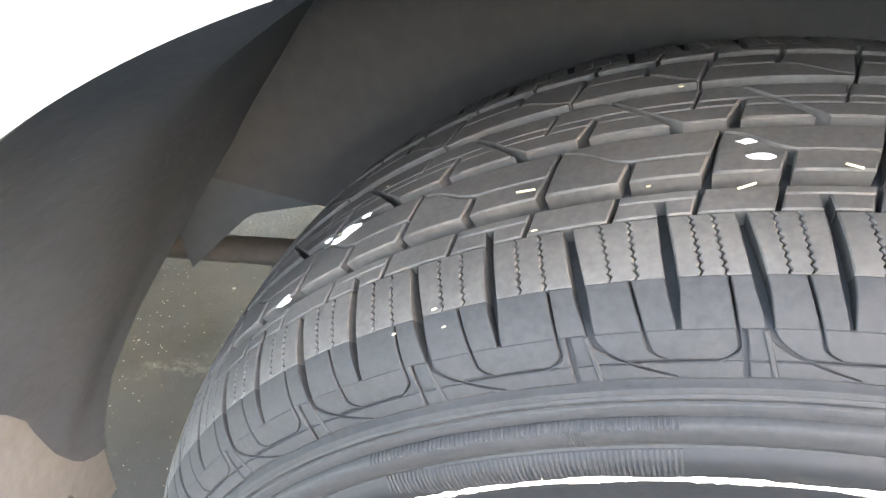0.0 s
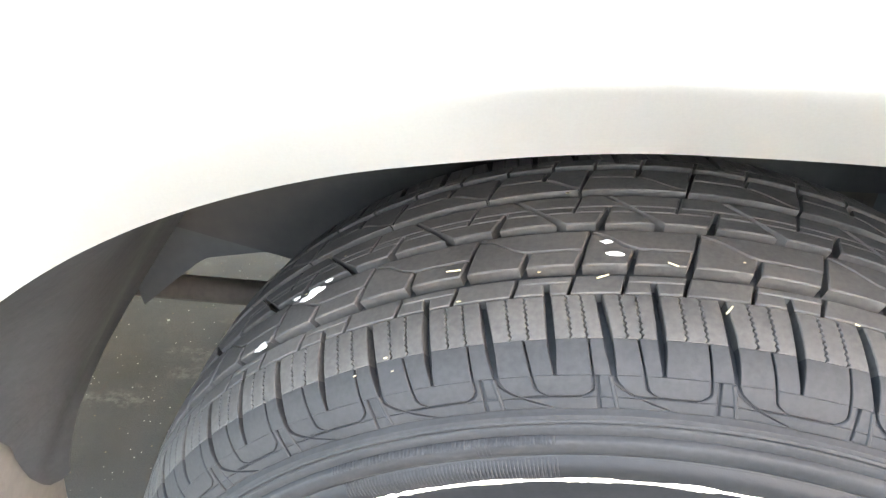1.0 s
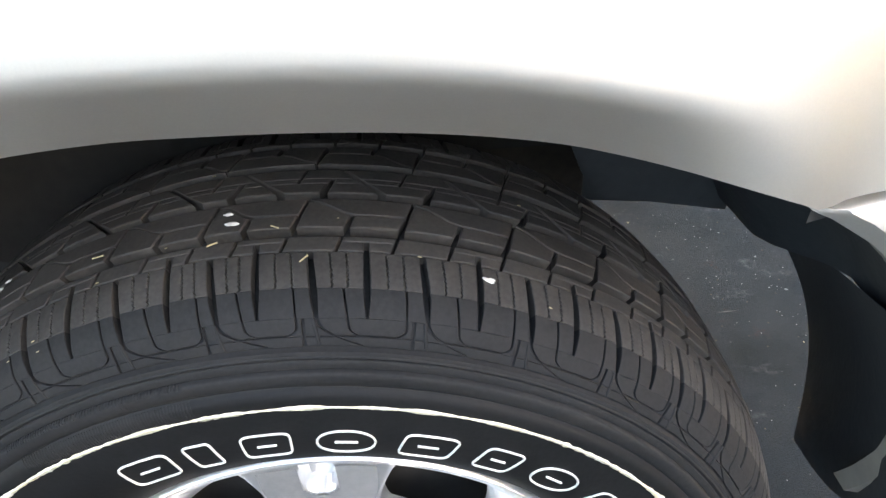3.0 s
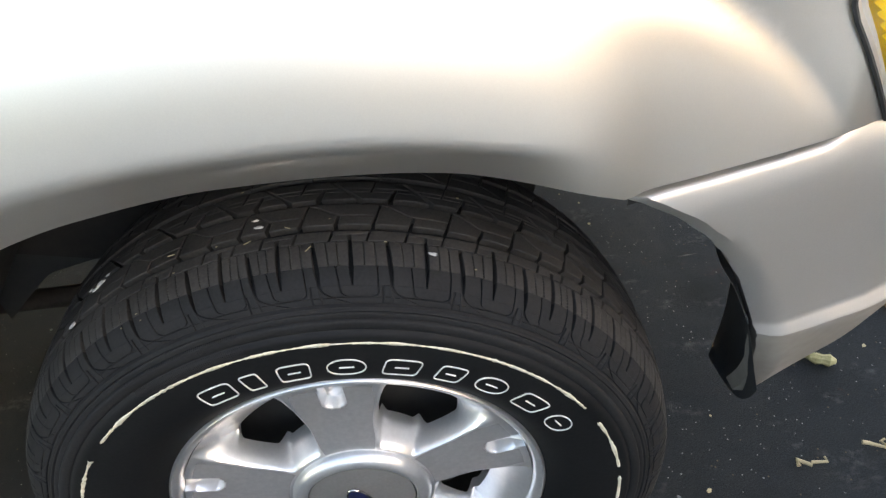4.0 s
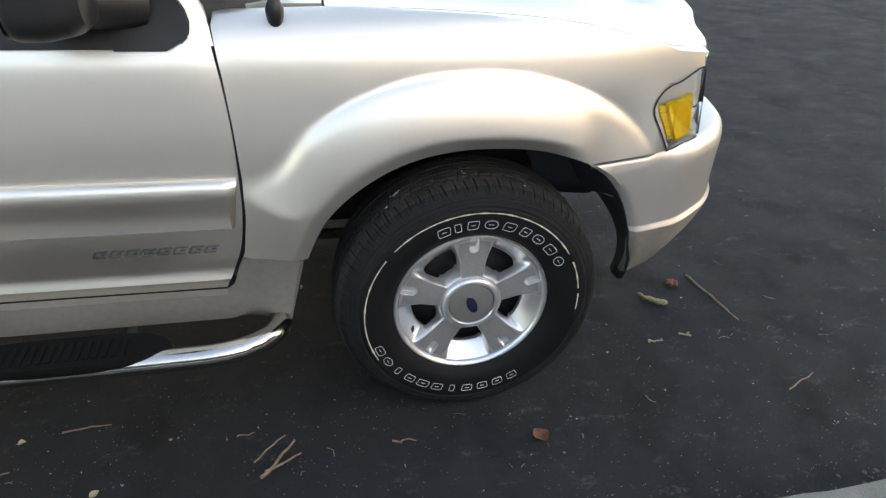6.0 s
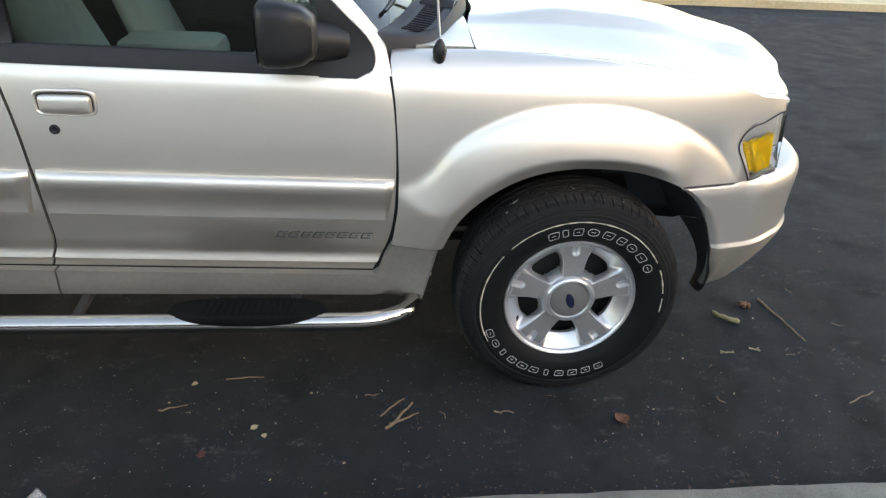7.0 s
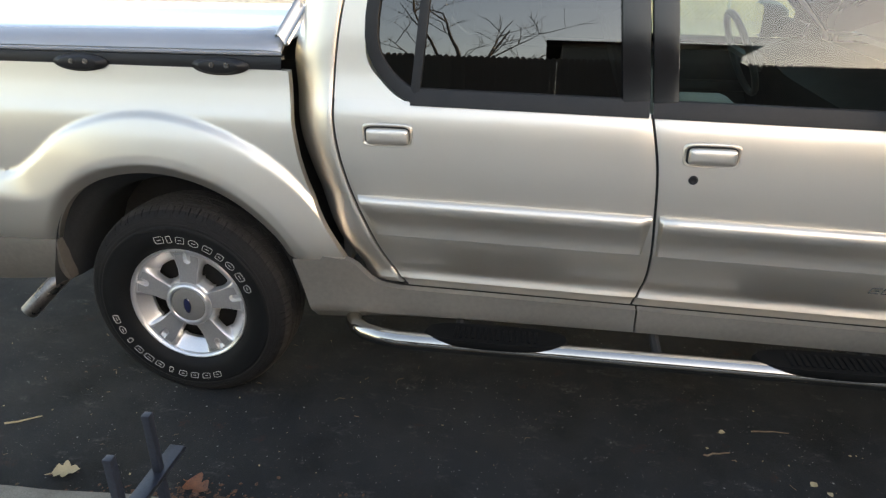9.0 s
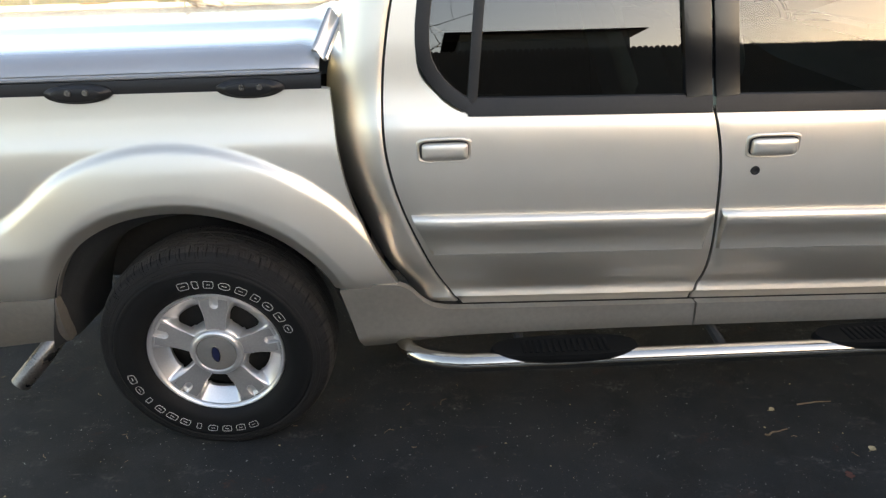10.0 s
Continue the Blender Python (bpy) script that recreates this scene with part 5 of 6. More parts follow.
# ---- wheels ----
YC = 0.108
HALF = [(0, 0.385), (0.03, 0.3845), (0.055, 0.3822), (0.07, 0.3795), (0.09, 0.3745), (0.103, 0.3685), (0.113, 0.3605), (0.119, 0.351), (0.1235, 0.34), (0.1262, 0.333), (0.1265, 0.331), (0.1295, 0.3295),
        (0.1305, 0.322), (0.1295, 0.3185), (0.1318, 0.316), (0.1325, 0.3), (0.1322, 0.285), (0.13, 0.27), (0.124, 0.25), (0.113, 0.233), (0.104, 0.224), (0.098, 0.219)]
LEN = np.concatenate([[0], np.cumsum([math.hypot(b[0] - a[0], b[1] - a[1]) for a, b in zip(HALF, HALF[1:])])])
HY, HR = np.array(HALF).T
sec_y, sec_r = curve(list(zip(LEN, HY))), curve(list(zip(LEN, HR)))


TAB = 0.0002
ROWS = []
for k in range(int(float(LEN[-1]) / TAB) + 2):
    v = k * TAB
    y1, r1 = sec_y(max(v - 0.004, 0)), sec_r(max(v - 0.004, 0))
    y2, r2 = sec_y(v + 0.004), sec_r(v + 0.004)
    d = math.hypot(y2 - y1, r2 - r1) or 1
    ROWS.append((sec_y(v), sec_r(v), -(r2 - r1) / d, (y2 - y1) / d))


def section(v, h=0.0):
    """Offset from the tyre's middle plane and radius, v metres from the crown along its section, h above the rubber."""
    q = min(abs(v) / TAB, len(ROWS) - 1.001)
    i = int(q)
    y, r, ny, nr = (m + (n - m) * (q - i) for m, n in zip(ROWS[i], ROWS[i + 1]))
    return math.copysign(y + ny * h, v), r + nr * h


def tyre_at(v, angle, h=0.0):
    """A point of the tyre: v metres from the crown along its section (outwards positive), h above the rubber."""
    y, r = section(v, h)
    return Vector((r * math.sin(angle), YC - y, r * math.cos(angle)))


def block(bm, f, ns, nu, depth=0.008, soft=0.0008, top=0.0):
    """A rubber block with worn edges; f gives the angle and the place along the section from two shares."""
    (a0, v0), (a1, v1), (a2, v2) = f(0, 0.5), f(1, 0.5), f(0.5, 0)
    es = min(soft / max(abs(a1 - a0) * 0.37, 1e-4), 0.3)
    eu = min(soft / max(abs(f(0.5, 1)[1] - v2), 1e-4), 0.3)
    ss = [0, es] + [es + (1 - 2 * es) * k / ns for k in range(1, ns)] + [1 - es, 1]
    uu = [0, eu] + [eu + (1 - 2 * eu) * k / nu for k in range(1, nu)] + [1 - eu, 1]
    grid, low = [], {}
    for i, q in enumerate(ss):
        row = []
        for j, u in enumerate(uu):
            a, v = f(q, u)
            edge = i in (0, len(ss) - 1) or j in (0, len(uu) - 1)
            row.append(bm.verts.new(tyre_at(v, a, top - (soft if edge else 0))))
            if edge:
                low[i, j] = (a, v)
        grid.append(row)
    for i in range(len(ss) - 1):
        for j in range(len(uu) - 1):
            bm.faces.new((grid[i][j], grid[i + 1][j], grid[i + 1][j + 1], grid[i][j + 1]))
    n, m = len(ss) - 1, len(uu) - 1
    rim = [(i, 0) for i in range(n)] + [(n, j) for j in range(m)] + [(i, m) for i in range(n, 0, -1)] + [(0, j) for j in range(m, 0, -1)]
    back = [bm.verts.new(tyre_at(low[q][1], low[q][0], -depth)) for q in rim]
    for k in range(len(rim)):
        q = (k + 1) % len(rim)
        bm.faces.new((grid[rim[k][0]][rim[k][1]], back[k], back[q], grid[rim[q][0]][rim[q][1]]))


PITCH = math.tau / 72
# tread cells of uneven length, as tyres have them against noise
rng = random.Random(4)
WIDTHS = [1.97, 1.61, 1.97, 2.09]
rest = [rng.choice((1.66, 1.97, 1.97, 2.1)) for k in range(33)]
WIDTHS += [q * (72 - sum(WIDTHS)) / sum(rest) for q in rest]
CELLS = len(WIDTHS)
STARTS = [-3.89 + sum(WIDTHS[:k]) for k in range(CELLS)]


def at(k, f):
    """The angle, in pitches, at the share f of tread cell k."""
    k, f = (k, f) if f < 1 else (k + 1, f - 1)
    return STARTS[k % CELLS] + 72 * (k // CELLS) + f * WIDTHS[k % CELLS]


def strip(v0, v1, left, right):
    """A patch between two edge lines that are given over the section."""
    def f(q, u):
        v = v0 + (v1 - v0) * u
        a, b = left(v), right(v)
        return (a + (b - a) * q) * PITCH, v
    return f


def moved(f):
    """The same patch on the far half, turned end for end about the tread's middle."""
    def g(q, u):
        a, v = f(q, u)
        return -2.5 * PITCH - a, 0.013 - v
    return g


def lay(bm, f, ns, nu, both=True, **more):
    block(bm, f, ns, nu, **more)
    if both:
        block(bm, moved(f), ns, nu, **more)


cross = lambda k, f: (lambda v: at(k, f) + (0.062 - v) * 8.5)
long_groove = lambda k: (lambda v: at(k, 0) + 0.09 * (v - 0.07) / 0.051)
short_groove = lambda k: (lambda v: at(k, 0.49) + 0.17 * (v - 0.078) / 0.041)
long_half = lambda v: 0.052 + 0.012 * smooth01((v - 0.075) / 0.02) - 0.038 * smooth01((v - 0.104) / 0.017)
short_half = lambda v: 0.056 + 0.014 * smooth01((v - 0.08) / 0.02) - 0.028 * smooth01((v - 0.106) / 0.014)
plus = lambda f, d: (lambda v: f(v) + (d(v) if callable(d) else d))
less = lambda f, d: (lambda v: f(v) - (d(v) if callable(d) else d))
diag = lambda k: (lambda v: at(k, 0) - 0.58 + 0.0277 * (v + 0.0085) * 1000)
diag_half = lambda v: 0.042 + 0.04 * smooth01((v - 0.008) / 0.014)
narrow = lambda k: (lambda v: at(k, 0.285) + (0.01 - v) / 0.019 * 0.16)
wide = lambda k: (lambda v: at(k, 0.53) + (0.0256 - v) / 0.0195 * 0.2)
wide_half = lambda v: 0.028 + 0.05 * min(max((v - 0.004) / 0.0175, 0), 1)
wedge = lambda v: 0.018 + 0.042 * min(max((v - 0.04) / 0.0175, 0), 1)
zig = lambda v: 0.016 * (1 if int(abs(v) / 0.0016) % 2 else -1)

bm = bmesh.new()
for k in range(CELLS):
    # middle row: leaf-shaped blocks between slanting grooves, each with a narrow and a wide cut
    dl, dr, nc, wc = plus(diag(k), diag_half), less(diag(k + 1), diag_half), narrow(k), wide(k)
    for v0, v1, edges in ((-0.0085, 0.004, (dl, nc, dr)), (0.004, 0.01, (dl, nc, wc, dr)), (0.01, 0.0215, (dl, wc, dr))):
        for l, r in zip(edges, edges[1:]):
            half = lambda e, g: 0 if e in (dl, dr) else (0.017 if e is nc else wide_half)
            block(bm, strip(v0, v1, plus(l, half(l, 1)), less(r, half(r, 1))), 5, 3)
    # rib beside it: a thin curved slit along it, wedge cuts from the main groove
    line = lambda q: 0.0312 + 0.0143 * smooth01(q / 0.52)
    ha, hb, hc = cross(k, 0.29), cross(k, 0.79), cross(k, 1.29)

    def inner_rib(q, u):
        v = 0.0292 + (line(q) - 0.0004 - 0.0292) * u
        return (ha(v) + 0.03 + (hc(v) - ha(v) - 0.06) * q) * PITCH, v
    lay(bm, inner_rib, 8, 2, soft=0.0006)
    for q0, q1, l, r in ((0, 0.5, ha, hb), (0.5, 1, hb, hc)):
        def outer_rib(q, u):
            v0 = line(q0 + (q1 - q0) * q) + 0.0003
            v = v0 + (0.0574 - v0) * u
            return (l(v) + wedge(v) + (r(v) - l(v) - 2 * wedge(v)) * q) * PITCH, v
        lay(bm, outer_rib, 5, 3)
    # second rib, notched by every second shoulder groove
    ca, cb, cc = cross(k - 1, 0.79), cross(k, 0.29), cross(k, 0.79)
    lay(bm, strip(0.0655, 0.0697, plus(ca, 0.032), less(cb, 0.032)), 5, 1, soft=0.0006)
    lay(bm, strip(0.0697, 0.0771, plus(ca, 0.032), less(long_groove(k), long_half)), 3, 2, soft=0.0006)
    lay(bm, strip(0.0697, 0.0771, plus(long_groove(k), long_half), less(cb, 0.032)), 3, 2, soft=0.0006)
    lay(bm, strip(0.0655, 0.0771, plus(cb, 0.032), less(cc, 0.032)), 5, 2, soft=0.0006)
    # shoulder blocks, each cut by two zigzag sipes
    for l, lh, r, rh in ((long_groove(k), long_half, short_groove(k), short_half), (short_groove(k), short_half, long_groove(k + 1), long_half)):
        for lo, hi in ((0, 1), (1, 2), (2, 3)):
            def piece(q, u):
                v = 0.0779 + 0.0251 * u
                a, b = l(v) + lh(v), r(v) - rh(v)
                e0 = a + (b - a) * lo / 3 + (zig(v) + 0.011 if lo else 0)
                e1 = a + (b - a) * hi / 3 + (zig(v) - 0.011 if hi < 3 else 0)
                return (e0 + (e1 - e0) * q) * PITCH, v
            lay(bm, piece, 2, 16, soft=0.0005)
TREADS = finish(bm, "tread", TREAD, 35)

# lower shoulder: a rounded shield round every long groove, a curved groove under it, a slot and a bright sliver between
bm = bmesh.new()
for k in range(CELLS):
    lg, sp, sn = long_groove(k), short_groove(k - 1), short_groove(k)
    fine = 0.016
    turn_in = lambda v: 0.17 * max(0, (v - 0.1255) / 0.005) ** 2.2
    ls0, rs0 = lg(0.103) - (lg(0.103) - sp(0.103)) * 0.44, lg(0.103) + (sn(0.103) - lg(0.103)) * 0.66
    ls = lambda v: ls0 + 0.1 * (v - 0.103) / 0.018 + turn_in(v)
    rs = lambda v: rs0 + 0.05 * (v - 0.103) / 0.018 - turn_in(v)
    bend = lambda s: (lambda v: s(0.119) + 1.0 * max(0, (v - 0.1195) / 0.018) ** 2.2)
    jp, jn = bend(sp), bend(sn)
    slot = lambda v: sn(0.119) - 0.24 + 0.02 * (v - 0.12) / 0.017
    for l, r in ((plus(sp, short_half), less(ls, fine)), (plus(ls, fine), less(lg, long_half)), (plus(lg, long_half), less(rs, fine)), (plus(rs, fine), less(sn, short_half))):
        block(bm, strip(0.1029, 0.1207, l, r), 3, 5, soft=0.0004)
    block(bm, strip(0.1203, 0.1305, plus(ls, fine), less(rs, fine)), 5, 8, 0.004, 0.0005)
    block(bm, strip(0.1203, 0.1305, plus(jp, 0.035), less(ls, fine)), 3, 8, 0.004, 0.0005)
    block(bm, strip(0.1203, 0.1312, plus(rs, fine), less(slot, 0.026)), 3, 8, 0.004, 0.0005)
    block(bm, strip(0.1203, 0.1312, plus(slot, 0.026), less(jn, 0.035)), 2, 8, 0.004, 0.0005)
    block(bm, strip(0.1313, 0.1373, plus(jp, 0.03), less(slot, 0.026)), 6, 4, 0.003, 0.0005)
    block(bm, strip(0.1313, 0.1368, plus(slot, 0.026), less(jn, 0.04)), 2, 4, 0.003, 0.0005)
    ridge = lambda v: sn(0.119) - 0.05 + 0.11 * (v - 0.12) / 0.017
    block(bm, strip(0.121, 0.1366, less(ridge, 0.034), plus(ridge, 0.034)), 1, 6, 0.003, 0.0005, 0.0008)
SHIELDS = finish(bm, "shoulder_tread", APRON, 35)


def relief(v):
    """How far the casing lies under or over the rubber's outline at v."""
    if v < 0:
        return -0.0078 * (1 - smooth01((-v - 0.094) / 0.01))
    deep = straight([(0.0, 0.0078), (0.1, 0.0078), (0.112, 0.006), (0.121, 0.0019), (0.1378, 0.0016), (0.1392, 0.0)])(v)
    dent = lambda c, w, d: d * max(0, 1 - abs(v - c) / w)
    return -deep + 0.0012 * smooth01((v - 0.139) / 0.0012) * (1 - smooth01((v - 0.1438) / 0.0012)) - dent(0.1456, 0.0007, 0.0009) - dent(0.1512, 0.0006, 0.0006) - dent(0.1646, 0.0008, 0.0007) - dent(0.1425, 0.0004, 0.0004)


bm = bmesh.new()
prof = []
for v in spread(-0.122, 0.137, 70) + spread(0.1374, 0.166, 76):
    y, r = section(v, relief(v))
    prof.append((r, YC - y))
inner = [(float(sec_r(v)), YC + float(sec_y(v))) for v in spread(0.1235, float(LEN[-1]), 40)[::-1]]
lathe(bm, inner + prof, 200)
CARCASS = finish(bm, "tyre", APRON, 30)
bm = bmesh.new()
lathe(bm, [(section(v, relief(v))[1], YC - section(v, relief(v))[0]) for v in spread(0.166, float(LEN[-1]), 60)], 200)
SIDEWALL = finish(bm, "sidewall", RUBBER, 30)

# fine knurling on the sidewall, in two bands that taper out
bm = bmesh.new()
for k in range(61):
    a = radians(-31.3 + 0.36 * k)
    taper = smooth01((k + 6) / 26)
    bands = [(0.1512, 0.1622 if 40 < k < 45 else 0.1557), (0.1662 - 0.0022 * (1 - taper), 0.171 + 0.0095 * taper)]
    for v0, v1 in bands:
        block(bm, strip(v0, v1, lambda v: a / PITCH, lambda v: (a + radians(0.18)) / PITCH), 1, 3, 0.001, 0.0002, 0.0005)
KNURL = finish(bm, "sidewall_knurling", APRON, 35)

v_of = lambda r: float(np.interp(-r, -HR[10:], LEN[10:]))


def side_outline(bm, a, r, w, h, kind):
    """A raised outline on the sidewall round a plain shape of w by h metres."""
    pts = []
    n = 28
    p = 0.35 if kind == "block" else (0.9 if kind == "oval" else 0.25)
    for k in range(n + 1):
        t = math.tau * k / n
        c, s = math.cos(t), math.sin(t)
        x = w / 2 * math.copysign(abs(c) ** p, c)
        z = h / 2 * math.copysign(abs(s) ** p, s)
        if kind == "block":
            x += 0.1 * z
        pts.append(tyre_at(v_of(r + z), a + x / r, 0.0006))
    tube(bm, pts, 0.0008, 6, False)
    if kind != "bar":
        tube(bm, [tyre_at(v_of(r), a - w * 0.2 / r, 0.0005), tyre_at(v_of(r), a + w * 0.2 / r, 0.0005)], 0.0009, 5)


LETTERS = []
for k, (deg, w, kind) in enumerate(((-20, 0.034, "block"), (-12, 0.017, "bar"), (-3.4, 0.03, "block"), (7, 0.036, "oval"), (18, 0.034, "block"), (28.3, 0.026, "block"), (38, 0.034, "oval"), (49, 0.034, "block"), (59.5, 0.03, "oval"))):
    bm = bmesh.new()
    side_outline(bm, radians(deg), 0.27, w, 0.026, kind)
    LETTERS.append(finish(bm, "sidewall_mark", WHITE))
for k in range(11):
    bm = bmesh.new()
    side_outline(bm, radians(153 + 9.4 * k), 0.287, (0.03, 0.03, 0.03, 0.03, 0.014, 0.032, 0.036, 0.03, 0.014, 0.032, 0.032)[k], 0.021, ("block", "block", "block", "block", "bar", "block", "block", "block", "bar", "oval", "block")[k])
    LETTERS.append(finish(bm, "sidewall_mark", WHITE))

bm = bmesh.new()
run = []
for k in range(900):
    deg = -118 + 0.24 * k
    n1 = noise.noise((deg * 0.22, 0, 0)) + 0.6 * noise.noise((deg * 1.1, 3, 0))
    w = 0.0018 + 0.0036 * max(0, n1 + 0.4)
    broken = noise.noise((deg * 0.09, 7, 0)) < -0.42 or (60 < deg < 64)
    if broken or deg > 96:
        if len(run) > 1:
            sheet(bm, run)
        run = []
        continue
    rag = 0.0008 * noise.noise((deg * 3.1, 9, 0))
    run.append([tyre_at(v_of(0.305 + w / 2), radians(deg), 0.0004), tyre_at(v_of(0.305 + w / 6), radians(deg), 0.0013), tyre_at(v_of(0.305 - w / 2 + rag), radians(deg), 0.0004)])
if len(run) > 1:
    sheet(bm, run)
RING = finish(bm, "worn_ring", CREAM)

bm = bmesh.new()
lathe(bm, [(0.2, 0.2), (0.197, 0.12), (0.2, 0.06), (0.206, 0.03), (0.2085, 0.0175)], 96)
BARREL = finish(bm, "wheel_barrel", UNDER)
bm = bmesh.new()
lathe(bm, [(0.2085, 0.017), (0.211, 0.008), (0.215, 0.003), (0.2205, 0.001), (0.2235, 0.004), (0.224, 0.009), (0.221, 0.016)], 120)
R_IN, R_OUT2 = 0.102, 0.167


def spoke_edge(r):
    return 19.5 - 4.5 * smooth01((r - 0.085) / 0.06)


def window_edge(r):
    """Degrees from a spoke's middle to the rim of the opening beside it, corners rounded."""
    q = min(max(r, R_IN), R_OUT2)
    near = min(q - R_IN, R_OUT2 - q)
    bend = 1 - min(near / 0.013, 1)
    return spoke_edge(q) + 2.2 + 6.5 * (1 - math.sqrt(max(1 - bend * bend, 0)))


def slot_share(r, phi):
    """One inside the round-ended slot at a spoke's outer end, nought outside."""
    side, along = r * math.sin(radians(phi)), r * math.cos(radians(phi))
    return 1 - smooth01((math.hypot(side, min(along - 0.176, 0)) - 0.0095) / 0.0035)


def rim_depth(r, phi):
    flank = smooth01((phi - spoke_edge(r)) / 4.5)
    spoke = 0.012 + 0.004 * math.sin(math.pi * (r - 0.062) / 0.146)
    spoke += 0.014 * slot_share(r, phi) * (1 - 0.5 * smooth01((r - 0.19) / 0.02))
    dish = 0.055 if r < 0.165 else 0.055 - 0.042 * ((r - 0.165) / 0.0435) ** 0.9
    low = 0.014 + 0.04 * smooth01((r - 0.088) / 0.02) if r < 0.108 else dish
    return spoke + (low - spoke) * flank


radii = spread(0.062, R_IN, 16) + [R_IN + (R_OUT2 - R_IN) * (0.5 - 0.5 * math.cos(math.pi * k / 26)) for k in range(1, 27)] + spread(0.168, 0.2085, 16)
shares = [(0, s) for s in spread(0, 1, 34)] + [(1, s) for s in spread(0, 1, 12)[1:]]
columns = []
for k in range(5):
    columns += [(k, -1, c) for c in shares[::-1][:-1]] + [(k, 1, c) for c in shares[:-1]]
grid = []
for k, sign, (zone, s) in columns:
    row = []
    for r in radii:
        w = window_edge(r)
        phi = w * s if zone == 0 else w + (36 - w) * s
        a = radians(72 * k + sign * phi)
        row.append(bm.verts.new((r * math.sin(a), rim_depth(r, phi), r * math.cos(a))))
    grid.append(row)
n = len(columns)
for i in range(n):
    q = (i + 1) % n
    inner = max(columns[i][2], columns[q][2])[0] == 1
    for k in range(len(radii) - 1):
        if inner and R_IN - 1e-6 <= radii[k] and radii[k + 1] <= R_OUT2 + 1e-6:
            continue
        bm.faces.new((grid[i][k], grid[q][k], grid[q][k + 1], grid[i][k + 1]))
bmesh.ops.delete(bm, geom=[v for v in bm.verts if not v.link_faces], context="VERTS")
cut = [e for e in bm.edges if e.is_boundary and all(0.095 < math.hypot(v.co.x, v.co.z) < 0.175 for v in e.verts)]
wall = bmesh.ops.extrude_edge_only(bm, edges=cut)["geom"]
for v in [g for g in wall if isinstance(g, bmesh.types.BMVert)]:
    v.co.y += 0.014
RIM = finish(bm, "wheel", ALLOY, 40)
bm = bmesh.new()
face = {}
for i, d in enumerate(spread(-1, 1, 45)):
    for j, r in enumerate(spread(0.088, 0.2, 45)):
        dd = d * (spoke_edge(r) - 0.6 - 1.6 * smooth01((r - 0.17) / 0.03))
        if slot_share(r, dd) < 0.02:
            face[i, j] = bm.verts.new((r * math.sin(radians(dd)), rim_depth(r, abs(dd)) - 0.0007, r * math.cos(radians(dd))))
for i, j in list(face):
    q = [(i, j), (i + 1, j), (i + 1, j + 1), (i, j + 1)]
    if all(k in face for k in q):
        bm.faces.new([face[k] for k in q])
bmesh.ops.delete(bm, geom=[v for v in bm.verts if not v.link_faces], context="VERTS")
SPOKE = finish(bm, "spoke_face", ALLOY_GREY)
bm = bmesh.new()
lathe(bm, [(0.066, 0.004), (0.068, 0.001), (0.074, 0.0), (0.08, 0.003), (0.084, 0.009), (0.085, 0.02)], 64)
CAPRING = finish(bm, "cap_ring", ALLOY)
bm = bmesh.new()
lathe(bm, [(0.0, 0.001), (0.03, 0.0015), (0.055, 0.003), (0.064, 0.005), (0.0665, 0.009)], 64)
CAP = finish(bm, "centre_cap", CAPGREY)
bm = bmesh.new()
R = [[(0.0125 * g * math.sin(a) , y, 0.029 * g * math.cos(a)) for g, y in ((1.0, 0.001), (0.96, -0.0015), (0.85, -0.002), (0.0, -0.0022))] for a in [math.tau * k / 32 for k in range(32)]]
sheet(bm, R, loop=True)
OVAL = finish(bm, "cap_emblem", BLUE)
bm = bmesh.new()
tube(bm, [(0.0128 * math.sin(a), -0.001, 0.0293 * math.cos(a)) for a in spread(0, math.tau, 33)], 0.0013, 6, False)
EMBLEM_RIM = finish(bm, "emblem_rim", CHROME)
bm = bmesh.new()
lathe(bm, [(0.0, 0.11), (0.15, 0.108), (0.16, 0.115), (0.1955, 0.116), (0.1955, 0.2)], 48)
DRUM = finish(bm, "brake_drum", UNDER)
bm = bmesh.new()
flakes = []
for k in range(14):
    a = math.tau * k / 14
    w = 0.0075 * (1 + 0.6 * noise.noise((k * 0.9, 4.2, 0)))
    x, z = -0.163 + w * math.cos(a) * 0.8, -0.09 + w * math.sin(a) * 1.3
    r, phi = math.hypot(x, z), abs((math.degrees(math.atan2(x, z)) + 36) % 72 - 36)
    flakes.append(bm.verts.new((x, rim_depth(r, phi) - 0.0006, z)))
bm.faces.new(flakes)
CHIP = finish(bm, "paint_chip", UNDER)


